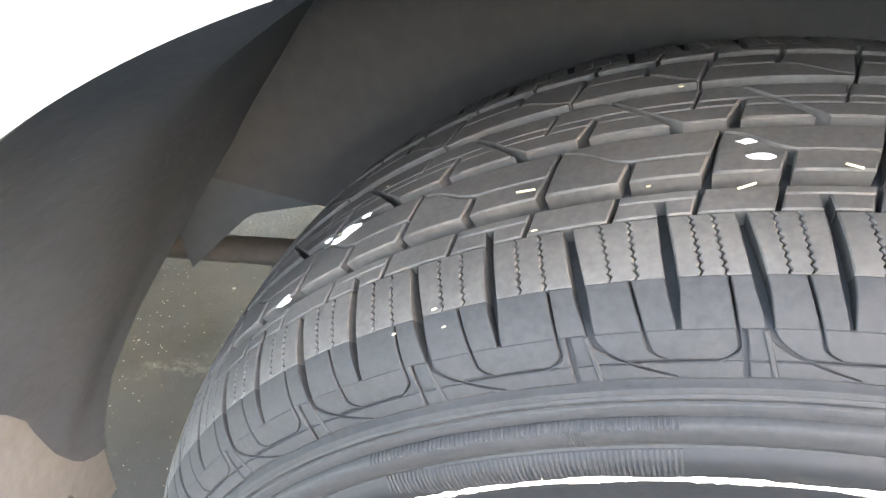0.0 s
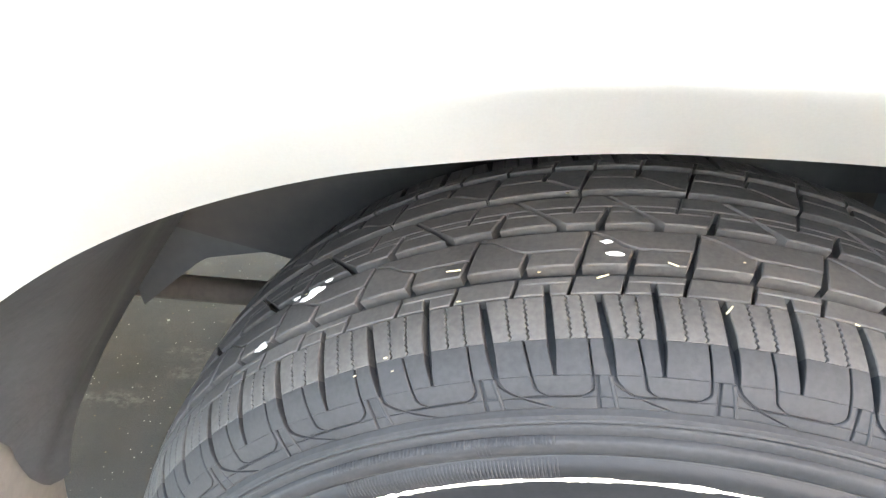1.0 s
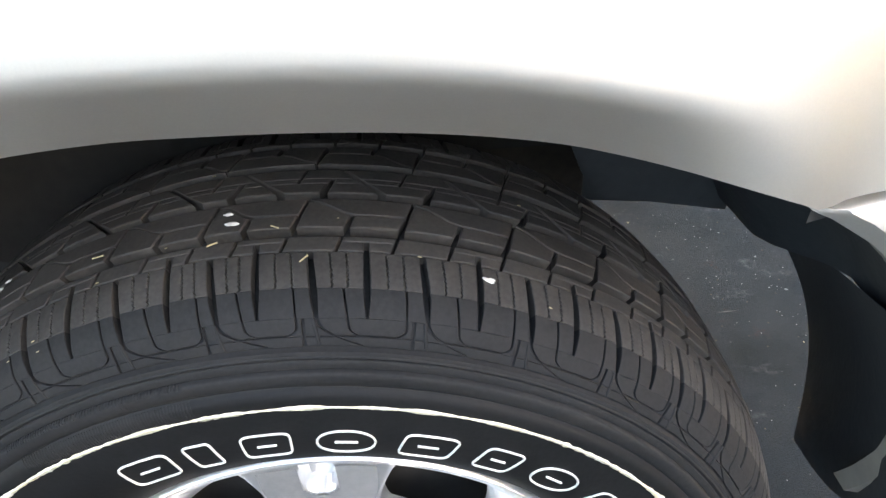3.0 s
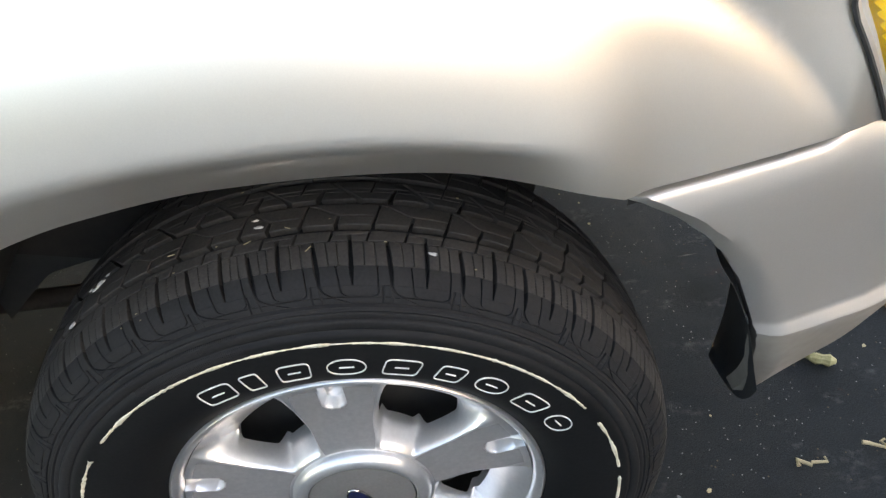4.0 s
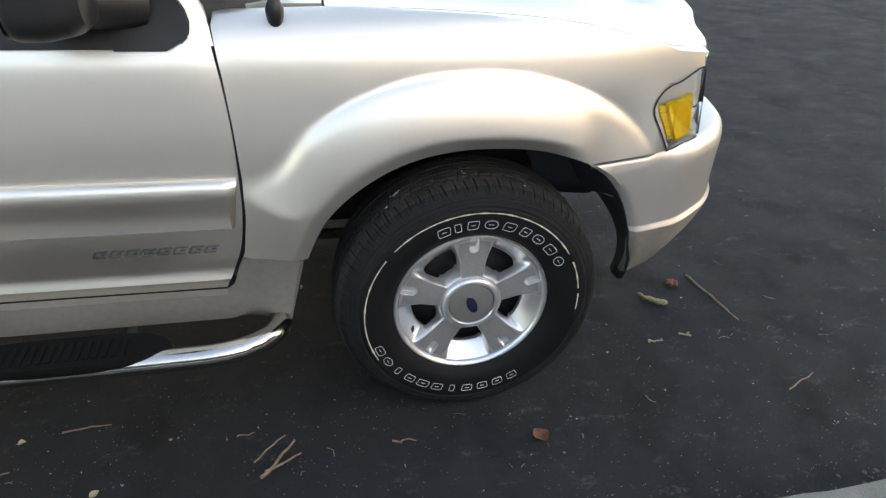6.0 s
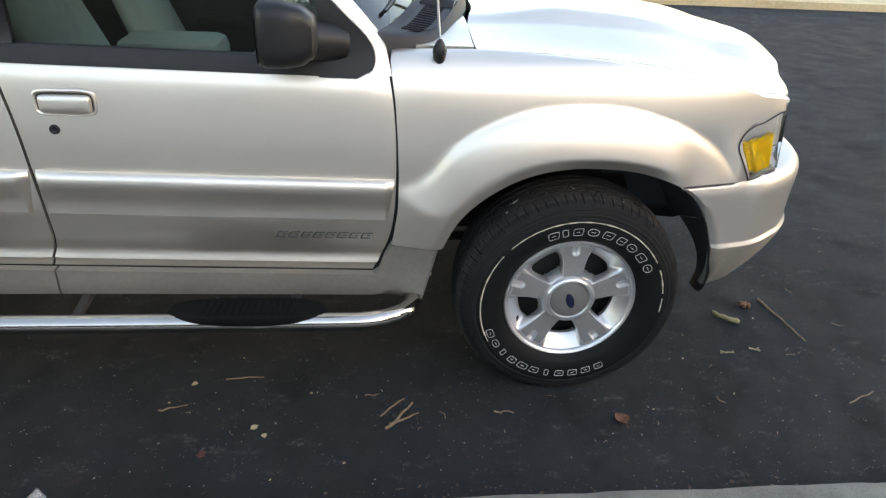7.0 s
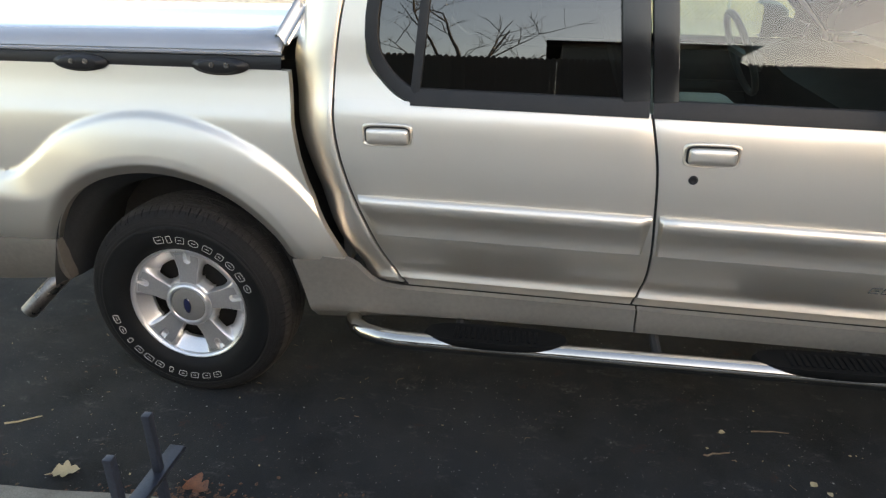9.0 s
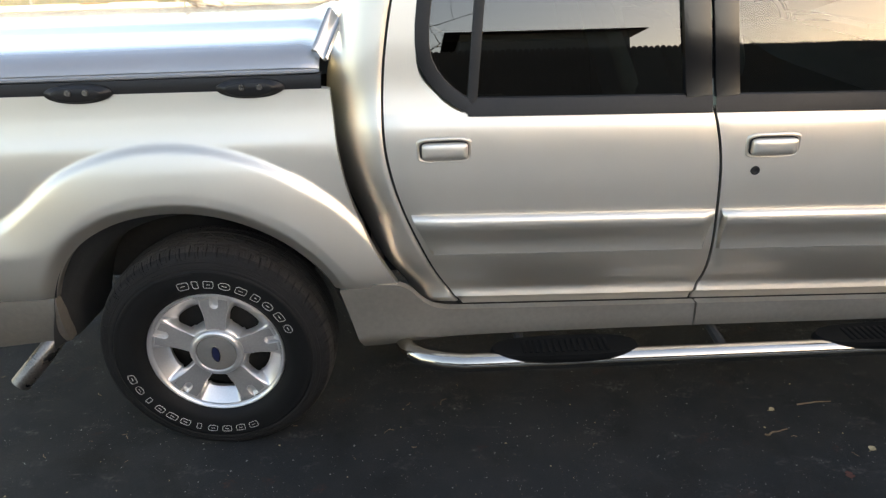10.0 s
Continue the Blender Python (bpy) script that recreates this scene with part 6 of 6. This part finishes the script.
def wheel(cx, y, turn, emblem_turn, front, mirrored):
    base = Matrix.Translation((cx, y, 0.37)) @ (pose(0, 0, 0, 0, 0, 180) if mirrored else Matrix())
    spin = base @ pose(0, 0, 0, 0, turn, 0)

    def put(name, me, parent, m, label=""):
        ob = new(name, me)
        ob.parent = parent
        ob.matrix_parent_inverse = place_of(parent).inverted()
        ob.matrix_basis = m
        return tagged(ob, label)
    hub = put("wheel", RIM, truck, spin, "five-spoke cast alloy wheel")
    put("tyre", CARCASS, hub, spin, "black rubber road tyre")
    put("sidewall", SIDEWALL, hub, spin, "clean black inner sidewall")
    tagged(put("tread", TREADS, hub, spin, "dusty tread blocks with sipes"), kind="stuff")
    tagged(put("shoulder_tread", SHIELDS, hub, spin), kind="stuff")
    tagged(put("sidewall_knurling", KNURL, hub, spin), kind="stuff")
    for k in range(5):
        put("spoke_face", SPOKE, hub, base @ pose(0, 0, 0, 0, turn + 72 * k, 0))
    put("cap_ring", CAPRING, hub, spin)
    put("centre_cap", CAP, hub, spin, "grey centre cap")
    put("cap_emblem", OVAL, hub, base @ pose(0, 0, 0, 0, emblem_turn, 0), "blue oval emblem")
    put("emblem_rim", EMBLEM_RIM, hub, base @ pose(0, 0, 0, 0, emblem_turn, 0))
    put("brake_drum", DRUM, hub, spin)
    put("wheel_barrel", BARREL, hub, spin)
    if not mirrored:
        for me in LETTERS:
            put("sidewall_mark", me, hub, spin @ pose(0, 0, 0, 0, 0 if front else 3, 0), "white raised outline on the sidewall")
    if front and not mirrored:
        put("worn_ring", RING, hub, spin, "chipped cream-white sidewall ring")
        put("paint_chip", CHIP, hub, spin, "black chip in the alloy paint")


wheel(0, 0.0, 0, -20, True, False)
wheel(RX, 0.0, 6, 0, False, False)
wheel(0, 2 * MID, 0, 0, True, True)
wheel(RX, 2 * MID, 0, 0, False, True)

# ---- surroundings ----
def dark_house(name, x0, x1, y0, y1, h, label, roof=1.2):
    t = thing(name, label, "house", ((x0 + x1) / 2, (y0 + y1) / 2, 0))
    bm = bmesh.new()
    box(bm, (x0, y0, 0), (x1, y1, h))
    part("wall", bm, HOUSE, t)
    bm = bmesh.new()
    ym = (y0 + y1) / 2
    verts = [(x0 - 0.3, y0 - 0.3, h), (x1 + 0.3, y0 - 0.3, h), (x1 + 0.3, y1 + 0.3, h), (x0 - 0.3, y1 + 0.3, h), (x0 - 0.3, ym, h + roof), (x1 + 0.3, ym, h + roof)]
    vs = [bm.verts.new(v) for v in verts]
    for q in ((0, 1, 5, 4), (2, 3, 4, 5), (1, 2, 5), (3, 0, 4), (0, 3, 2, 1)):
        bm.faces.new([vs[k] for k in q])
    part("roof", bm, BARK, t)
    return t


# two plain blocks added to keep the low sun off truck and road
dark_house("house", 10.2, 30, -15.5, -12, 6.5, "plain house block added behind the footway to keep the sun off the truck", 2.2)
dark_house("house", 17, 40, -11, -4.8, 7.5, "second plain house block added along the footway to block the sun", 2.0)
dark_house("shed", -1.7, 1.5, -13.5, -11, 3.85, "low dark shed behind the wooden fence", 0.1)
dark_house("garage", -6.6, -2.1, -15.5, -12, 3.4, "low garage with a shallow roof behind the wooden fence", 0.5)

fence = thing("wooden_fence", "dark weathered wooden picket fence with scalloped tops", "fence", (-2, -8.3, 0))
bm = bmesh.new()
out = [(-0.044, 0), (0.044, 0), (0.044, 2.83), (0.038, 2.865), (0.025, 2.89), (0.0, 2.9), (-0.025, 2.89), (-0.038, 2.865), (-0.044, 2.83)]
prism(bm, out, -0.01, 0.01)
PICKET = finish(bm, "picket", FENCEWOOD)
for k in range(280):
    ob = new("picket", PICKET)
    ob.parent = fence
    ob.matrix_parent_inverse = place_of(fence).inverted()
    ob.matrix_basis = pose(-11 + 0.0895 * k, -8.3, 0.0 + rng.uniform(-0.012, 0.012), 0, rng.uniform(-0.03, 0.03), 0)
for z in (0.5, 2.5):
    bm = bmesh.new()
    box(bm, (-11, -8.37, z), (14.0, -8.312, z + 0.09), 0.005)
    part("rail", bm, FENCEWOOD, fence)

# metal railing that ends at the kerb
railing = thing("metal_railing", "black painted metal railing with chipped paint", "railing", (-2.64, -1.3, 0.1))
for k in range(3):
    y = -1.1 - 0.115 * k
    bm = bmesh.new()
    box(bm, (-2.634, y - 0.008, 0.1), (-2.618, y + 0.008, 0.8), 0.002)
    part("upright", bm, RAILING, railing)
bm = bmesh.new()
box(bm, (-2.642, -1.36, 0.66), (-2.61, -1.03, 0.672), 0.002)
part("crossbar", bm, RAILING, railing)

# bare tree reflected in the panes
def bare_tree(x, y, h, seed, label):
    t = thing("bare_tree", label, "tree", (x, y, 0))
    r = random.Random(seed)
    bm = bmesh.new()

    def limb(p, d, length, rad, level):
        pts = [p]
        for k in range(5):
            d = (d + Vector((r.uniform(-0.18, 0.18), r.uniform(-0.18, 0.18), r.uniform(-0.04, 0.12)))).normalized()
            pts.append(pts[-1] + d * length / 5)
        tube(bm, pts, [rad * (1 - 0.13 * k) for k in range(6)], 7 if level < 2 else 4, False)
        if level < 4:
            for k in range(3 if level else 6):
                q = pts[r.randint(2, 5)]
                a = r.uniform(0, math.tau)
                limb(q, (d * 0.6 + Vector((math.cos(a), math.sin(a), r.uniform(-0.1, 0.5))) * 0.8).normalized(), length * r.uniform(0.5, 0.72), rad * 0.5, level + 1)
    limb(Vector((x, y, 0)), Vector((0, 0, 1)), h * 0.45, 0.13, 0)
    part("branches", bm, BARK, t)


bare_tree(-4.6, -17, 10, 5, "leafless tree with a dark trunk behind the fence")
bare_tree(-8.5, 17, 7, 9, "leafless tree with thin branches across the road")
bare_tree(-4.2, 21, 9, 3, "tall leafless tree with spreading branches across the road")

# across the road: chain-link fence and pale wall
link = thing("chain_link_fence", "sunlit yellowish chain-link fence across the road", "fence", (0, 13.2, 0.1))
bm = bmesh.new()
for k in range(520):
    x = -26 + 0.1 * k
    for s in (1, -1):
        tube(bm, [(x, 13.2, 0.14), (x + s * 1.25, 13.2, 1.39)], 0.006, 3, False)
tagged(part("mesh", bm, WIRE, link), kind="stuff")
for k in range(18):
    bm = bmesh.new()
    tube(bm, [(-25.5 + 3 * k, 13.22, 0.05), (-25.5 + 3 * k, 13.22, 1.5)], 0.035, 8)
    part("post", bm, PALE, link)
bm = bmesh.new()
tube(bm, [(-26, 13.22, 1.42), (27, 13.22, 1.42)], 0.022, 6)
part("top_rail", bm, PALE, link)
row = thing("row_house", "pale sunlit low house row far across the road", "house", (0, 26, 0))
bm = bmesh.new()
box(bm, (-30, 24, 0), (30, 28, 3.4))
part("wall", bm, PALE, row)
bm = bmesh.new()
box(bm, (-30.4, 23.5, 3.4), (30.4, 28.5, 3.6))
box(bm, (-30.2, 24.5, 3.6), (30.2, 28, 4.3))
part("roof", bm, SLAB, row)
for x, w, h0, h1, mat, name in ((-24, 2.6, 0.0, 2.3, BROWN, "garage_door"), (-18.5, 1.4, 1.0, 2.3, INNER, "window"), (-14, 1.0, 0.0, 2.2, BROWN, "door"), (-11, 1.6, 0.9, 2.3, INNER, "window"), (-6, 2.6, 0.0, 2.3, BROWN, "garage_door"), (-1, 1.4, 1.0, 2.3, INNER, "window"), (4, 1.0, 0.0, 2.2, BROWN, "door"), (9, 1.6, 0.9, 2.3, INNER, "window"), (15, 2.6, 0.0, 2.3, BROWN, "garage_door"), (22, 1.4, 1.0, 2.3, INNER, "window")):
    bm = bmesh.new()
    box(bm, (x - w / 2, 23.95, h0), (x + w / 2, 24.05, h1), 0.01)
    part(name, bm, mat, row)


# ---- loose things on the road and kerb ----
def twig(pts, rad, label, mat=TWIG):
    bm = bmesh.new()
    tube(bm, pts, [rad * (1 - 0.45 * k / (len(pts) - 1)) for k in range(len(pts))], 6)
    return solid("twig", bm, mat, label, "twig", "twigs on the road")


def bent(x, y, dx, dy, seed, n=5, wave=0.012, z=0.006):
    r = random.Random(seed)
    return [(x + dx * k / n + r.uniform(-wave, wave), y + dy * k / n + r.uniform(-wave, wave), z + r.uniform(0, 0.003)) for k in range(n + 1)]


def leaf(x, y, size, turn, mat, label, lobes=0, curl=0.35, seed=1, z=0.004):
    """A dry curled leaf: pointed, or lobed like an oak's."""
    r = random.Random(seed)
    bm = bmesh.new()
    rows = []
    for u in spread(0, 1, 15):
        w = math.sin(math.pi * u ** 0.8) * 0.42
        if lobes:
            w *= 0.45 + 0.75 * abs(math.sin(u * math.pi * lobes))
        row = []
        for v in spread(-1, 1, 7):
            row.append(Vector(((u - 0.5) * size, v * w * size, z + size * curl * (v * v * w + 0.12 * math.sin(u * 5 + seed)) + 0.1 * size * curl)))
        rows.append(row)
    m = Matrix.Translation((x, y, 0)) @ Matrix.Rotation(radians(turn), 4, "Z")
    sheet(bm, [[m @ p for p in row] for row in rows])
    tube(bm, [m @ Vector((-0.5 * size, 0, z + 0.1 * size * curl)), m @ Vector((-0.75 * size, 0.03 * size, z))], size * 0.02, 4)
    low = min(v.co.z for v in bm.verts)
    for v in bm.verts:
        v.co.z += 0.002 - low + (z - 0.004)
    return solid("leaf", bm, mat, label, "leaf", "fallen leaves")


twig(bent(1.05, 0.555, 0.042, -0.31, 3, 8, 0.004), 0.0055, "long brown twig lying on the asphalt")
twig(bent(1.05, -0.12, 0.12, 0.05, 4, 5, 0.006), 0.003, "thin crooked twig lying on the asphalt")
twig(bent(-1.17, 0.06, 0.13, 0.02, 5, 5, 0.006), 0.003, "thin pale twig lying on the asphalt")
twig(bent(-1.36, -0.09, 0.09, 0.03, 6, 5, 0.006), 0.0035, "short grey twig lying on the asphalt")
twig(bent(-0.68, -0.03, 0.05, 0.0, 7, 5, 0.005), 0.0025, "short brown twig lying on the asphalt")
twig(bent(-0.61, -0.2, 0.09, 0.12, 8, 6, 0.004, 0.008), 0.0055, "peeling yellow-brown piece of branch on the asphalt")
twig(bent(-0.6, -0.18, 0.1, 0.05, 9, 5, 0.004, 0.012), 0.004, "small side branch lying across another twig")
twig(bent(-0.63, -0.14, 0.08, 0.09, 12, 5, 0.004, 0.006), 0.003, "small split side branch beside another twig")
twig(bent(0.7, 0.175, 0.05, 0.012, 10), 0.004, "pale straw-coloured stick on the asphalt", PALE_LEAF)
twig(bent(0.83, 0.2, 0.05, -0.01, 11), 0.004, "pale straw-coloured stick on the asphalt", PALE_LEAF)
twig(bent(-0.24, -0.13, 0.06, 0.005, 13), 0.0035, "thin reddish stem on the asphalt")
twig(bent(-3.79, -0.31, 0.1, 0.06, 14, 3, 0.003), 0.004, "straight pale stick on the asphalt", PALE_LEAF)
leaf(0.183, -0.178, 0.06, 110, LEAF, "curled red-brown leaf lying on the asphalt", 0, 0.6, 2)
leaf(-1.034, -0.172, 0.028, 40, PALE_LEAF, "small pale yellow leaf on the asphalt", 0, 0.3, 3)
leaf(-1.27, 0.045, 0.024, 10, PALE_LEAF, "curled pale leaf on the asphalt", 0, 0.5, 4)
leaf(-1.176, -0.283, 0.034, 80, DARK_LEAF, "dark reddish leaf flat on the asphalt", 2, 0.15, 5)
leaf(-1.0, -0.21, 0.022, 120, PALE_LEAF, "tiny pale leaf scrap on the asphalt", 0, 0.4, 6)
leaf(-3.422, -0.49, 0.085, 25, PALE_LEAF, "pale dry oak leaf with pointed lobes by the kerb", 3, 0.25, 7)
leaf(-2.965, -0.49, 0.09, -20, LEAF, "orange-brown leaf against the kerb", 2, 0.4, 8)
leaf(-2.42, -0.545, 0.06, 15, LEAF, "curled red-brown leaf lying against the kerb", 0, 0.45, 9)
leaf(-2.3, -0.55, 0.05, 70, LEAF, "folded red-brown leaf lying against the kerb", 0, 0.5, 10)
leaf(-2.14, -0.56, 0.045, -30, LEAF, "small red-brown leaf lying against the kerb", 2, 0.4, 11)
leaf(-2.52, -0.55, 0.045, 120, PALE_LEAF, "small tan leaf lying in kerb litter", 0, 0.4, 12)
# seed heads in front of the wheel
for dx, dy, s, tilt in ((0.0, 0.0, 1.0, 0.5), (0.02, -0.03, 1.2, -0.4), (-0.02, 0.03, 0.8, 1.2)):
    bm = bmesh.new()
    pts = [(0.812 + dx + 0.012 * k * math.cos(tilt), 0.428 + dy - 0.012 * k * math.sin(tilt + 0.8), 0.011) for k in range(5)]
    tube(bm, pts, [0.005 * s, 0.01 * s, 0.008 * s, 0.0105 * s, 0.004 * s], 8)
    solid("seed_head", bm, SEED, "lumpy yellow-green seed head on the asphalt", "seed head", "seed heads")
bm = bmesh.new()
for k in range(6):
    a = k * 1.05
    tube(bm, [(0.962, 0.508, 0.008), (0.962 + 0.018 * math.cos(a), 0.508 + 0.018 * math.sin(a), 0.012), (0.962 + 0.026 * math.cos(a), 0.508 + 0.026 * math.sin(a), 0.006)], [0.006, 0.007, 0.003], 6)
solid("dried_flower", bm, LEAF, "small shrivelled purple-brown flower on the asphalt", "flower")

# crushed clear cup by the kerb
cup = thing("plastic_cup", "crushed clear plastic cup with yellow dregs by the kerb", "cup", (-1.575, -0.5, 0.0))
m = Matrix.Translation((-1.575, -0.5, 0.036)) @ Matrix.Rotation(radians(50), 4, "Z") @ Matrix.Rotation(radians(78), 4, "Y") @ Matrix.Scale(0.86, 4)
bm = bmesh.new()
rows = []
for k in range(28):
    a = math.tau * k / 28
    rows.append([m @ Vector(((r + 0.003 * math.sin(3 * a + 40 * h) + 0.002 * math.sin(5 * a)) * math.cos(a) * 0.85, (r + 0.003 * math.sin(3 * a + 40 * h)) * math.sin(a), h)) for r, h in ((0.0, -0.05), (0.028, -0.05), (0.031, -0.045), (0.036, 0.0), (0.041, 0.045), (0.0435, 0.048), (0.042, 0.05))])
sheet(bm, rows, loop=True)
part("cup_wall", bm, CUP, cup)
bm = bmesh.new()
rows = [[m @ Vector((r * math.cos(a) * 0.82, r * math.sin(a) * 0.95, h)) for r, h in ((0.0, -0.04), (0.028, -0.04), (0.034, 0.0), (0.036, 0.02), (0.0, 0.022))] for a in spread(-0.4, 2.3, 14)]
sheet(bm, rows)
part("dregs", bm, DREGS, cup, "yellow dregs in the cup")

# grit, seeds and leaf litter
r = random.Random(21)


def scraps(name, mat, n, place, size, flat, label, category):
    bm = bmesh.new()
    for k in range(n):
        x, y, z = place()
        s = size * r.choice((0.35, 0.5, 0.5, 0.7, 1.0))
        a, b = r.uniform(0, 6.28), r.uniform(0.4, 1.0)
        base = [bm.verts.new((x + s * math.cos(a + q) * (1 if i % 2 else b), y + s * math.sin(a + q) * (1 if i % 2 else b), z + s * flat * r.uniform(0, 0.4))) for i, q in enumerate((0, 1.3, 2.6, 3.9, 5.1))]
        top = bm.verts.new((x, y, z + s * flat))
        for i in range(5):
            bm.faces.new((base[i], base[(i + 1) % 5], top))
    solid(name, bm, mat, label, category, kind="stuff")


def on_road():
    x, y = r.uniform(-4.6, 3.2), r.uniform(-0.55, 2.0)
    return (x, y if r.random() < 0.75 else r.uniform(-0.55, 0.2), 0.0)


def by_kerb():
    x = r.choice((r.gauss(-2.35, 0.2), r.gauss(-2.45, 0.3), r.gauss(-3.0, 0.16)))
    return (x, curb_edge(x) + 0.03 + abs(r.gauss(0, 0.05)), 0.012 * r.random())


def along_kerb():
    x = r.uniform(-4.5, 3)
    return (x, curb_edge(x) + abs(r.gauss(0, 0.045)) + 0.01, 0.0)


scraps("grit", STONE, 1500, on_road, 0.0042, 0.7, "pale grit scattered over the asphalt", "grit")
scraps("pale_scraps", PALE_LEAF, 200, on_road, 0.006, 0.25, "pale seed and straw scraps scattered on the asphalt", "scraps")
scraps("leaf_litter", LITTER, 1700, by_kerb, 0.0105, 0.5, "red-brown leaf litter heaped along the kerb", "leaf litter")
scraps("kerb_dirt", SOIL, 2200, along_kerb, 0.009, 0.4, "brown dirt and crumbs along the kerb", "dirt")

# short straws and fibres lying about
bm = bmesh.new()
for k in range(110):
    x, y, z = on_road()
    a, l = r.uniform(0, 6.28), r.choice((0.012, 0.018, 0.025, 0.04))
    bow = r.uniform(-0.3, 0.3) * l
    tube(bm, [(x - l * math.cos(a) / 2, y - l * math.sin(a) / 2, 0.003), (x - bow * math.sin(a), y + bow * math.cos(a), 0.005), (x + l * math.cos(a) / 2, y + l * math.sin(a) / 2, 0.003)], r.choice((0.0007, 0.001, 0.0014)), 4)
solid("straw_litter", bm, TWIG, "short dry straws and fibres scattered on the asphalt", "litter", kind="stuff")

# stones and weeds on the footway edge
def boulder(x, y, z, rad, seed, label):
    bm = bmesh.new()
    bmesh.ops.create_icosphere(bm, subdivisions=3, radius=1)
    for v in bm.verts:
        k = 1 + 0.22 * noise.noise(v.co * 1.6 + Vector((seed, 0, 0))) + 0.06 * noise.noise(v.co * 5)
        v.co = Vector((x + v.co.x * rad * k * 1.3, y + v.co.y * rad * k, z + v.co.z * rad * k * 0.6))
    return solid("stone", bm, STONE, label, "stone", "edging stones")


boulder(-2.66, -0.8, 0.14, 0.085, 1, "rough blue-grey edging stone on the footway")
boulder(-2.83, -0.85, 0.13, 0.075, 4, "rough blue-grey edging stone beside another")
boulder(-2.6, -0.97, 0.13, 0.07, 7, "greenish weathered edging stone on the footway")
bm = bmesh.new()
for k in range(90):
    x, y = -2.56 + r.gauss(0, 0.035), -0.87 + r.gauss(0, 0.03)
    a = r.uniform(0, 6.28)
    h = r.uniform(0.01, 0.035)
    tip = Vector((x + 0.018 * math.cos(a), y + 0.018 * math.sin(a), 0.11 + h))
    side = Vector((-math.sin(a), math.cos(a), 0)) * 0.006
    vs = [bm.verts.new(q) for q in ((x, y, 0.105), tuple((Vector((x, y, 0.11 + h * 0.7)) + tip) / 2 + side), tuple(tip), tuple((Vector((x, y, 0.11 + h * 0.7)) + tip) / 2 - side))]
    bm.faces.new(vs)
solid("weeds", bm, GREEN, "small yellow-green weeds between the stones", "weeds", kind="stuff")

# droppings and straw on the front tread
specks = [(-0.028, 0.058, 0.751, 0.0024, 1), (-0.032, 0.068, 0.752, 0.002, 2), (0.125, 0.021, 0.718, 0.0028, 3), (-0.236, 0.048, 0.677, 0.0036, 4), (-0.208, 0.077, 0.703, 0.0045, 5), (-0.214, 0.074, 0.698, 0.003, 6), (-0.222, 0.08, 0.693, 0.0022, 7), (-0.2, 0.083, 0.707, 0.002, 8)]
for k in range(12):
    a, y = r.uniform(-0.62, 0.5), r.uniform(0.0, 0.13)
    specks.append((0.38 * math.sin(a), y, 0.37 + 0.38 * math.cos(a), r.uniform(0.0005, 0.001), 9 + k))
for x, y, z, s, word in specks:
    bm = bmesh.new()
    bmesh.ops.create_icosphere(bm, subdivisions=2, radius=1)
    n = Vector((x, 0, z - 0.37)).normalized()
    lift = float(sec_r(abs(0.108 - y))) + 0.0005
    q = Vector((0, 0, 1)).rotation_difference(n).to_matrix()
    for v in bm.verts:
        c = v.co * (1 + 0.75 * noise.noise(v.co * 1.7 + Vector((word * 7.3, 0, 0))))
        v.co = n * lift + Vector((0, y, 0.37)) + q @ Vector((c.x * s * 1.5, c.y * s * 0.8, c.z * s * 0.35))
    solid("bird_dropping", bm, WHITE if word < 9 else PALE_LEAF, "white crusty speck stuck on the tyre tread" if word < 9 else "tan crumb stuck on the tyre tread", "speck", "specks on the tyre")
for x, y, z, dx, dy in ((-0.114, 0.054, 0.739, 0.016, -0.001), (-0.035, 0.035, 0.746, 0.012, 0.003), (0.0, 0.05, 0.752, 0.01, -0.003), (0.02, 0.012, 0.737, 0.008, 0.006)):
    bm = bmesh.new()
    n = Vector((x, 0, z - 0.37)).normalized()
    t = Vector((n.z, 0, -n.x))
    c = n * 0.3845 + Vector((0, y, 0.37))
    tube(bm, [c - t * dx / 4, c + t * dx / 4 + Vector((0, dy, 0))], 0.0005, 5)
    solid("straw", bm, PALE_LEAF, "short bit of straw on the tyre tread", "straw", "straws on the tyre")
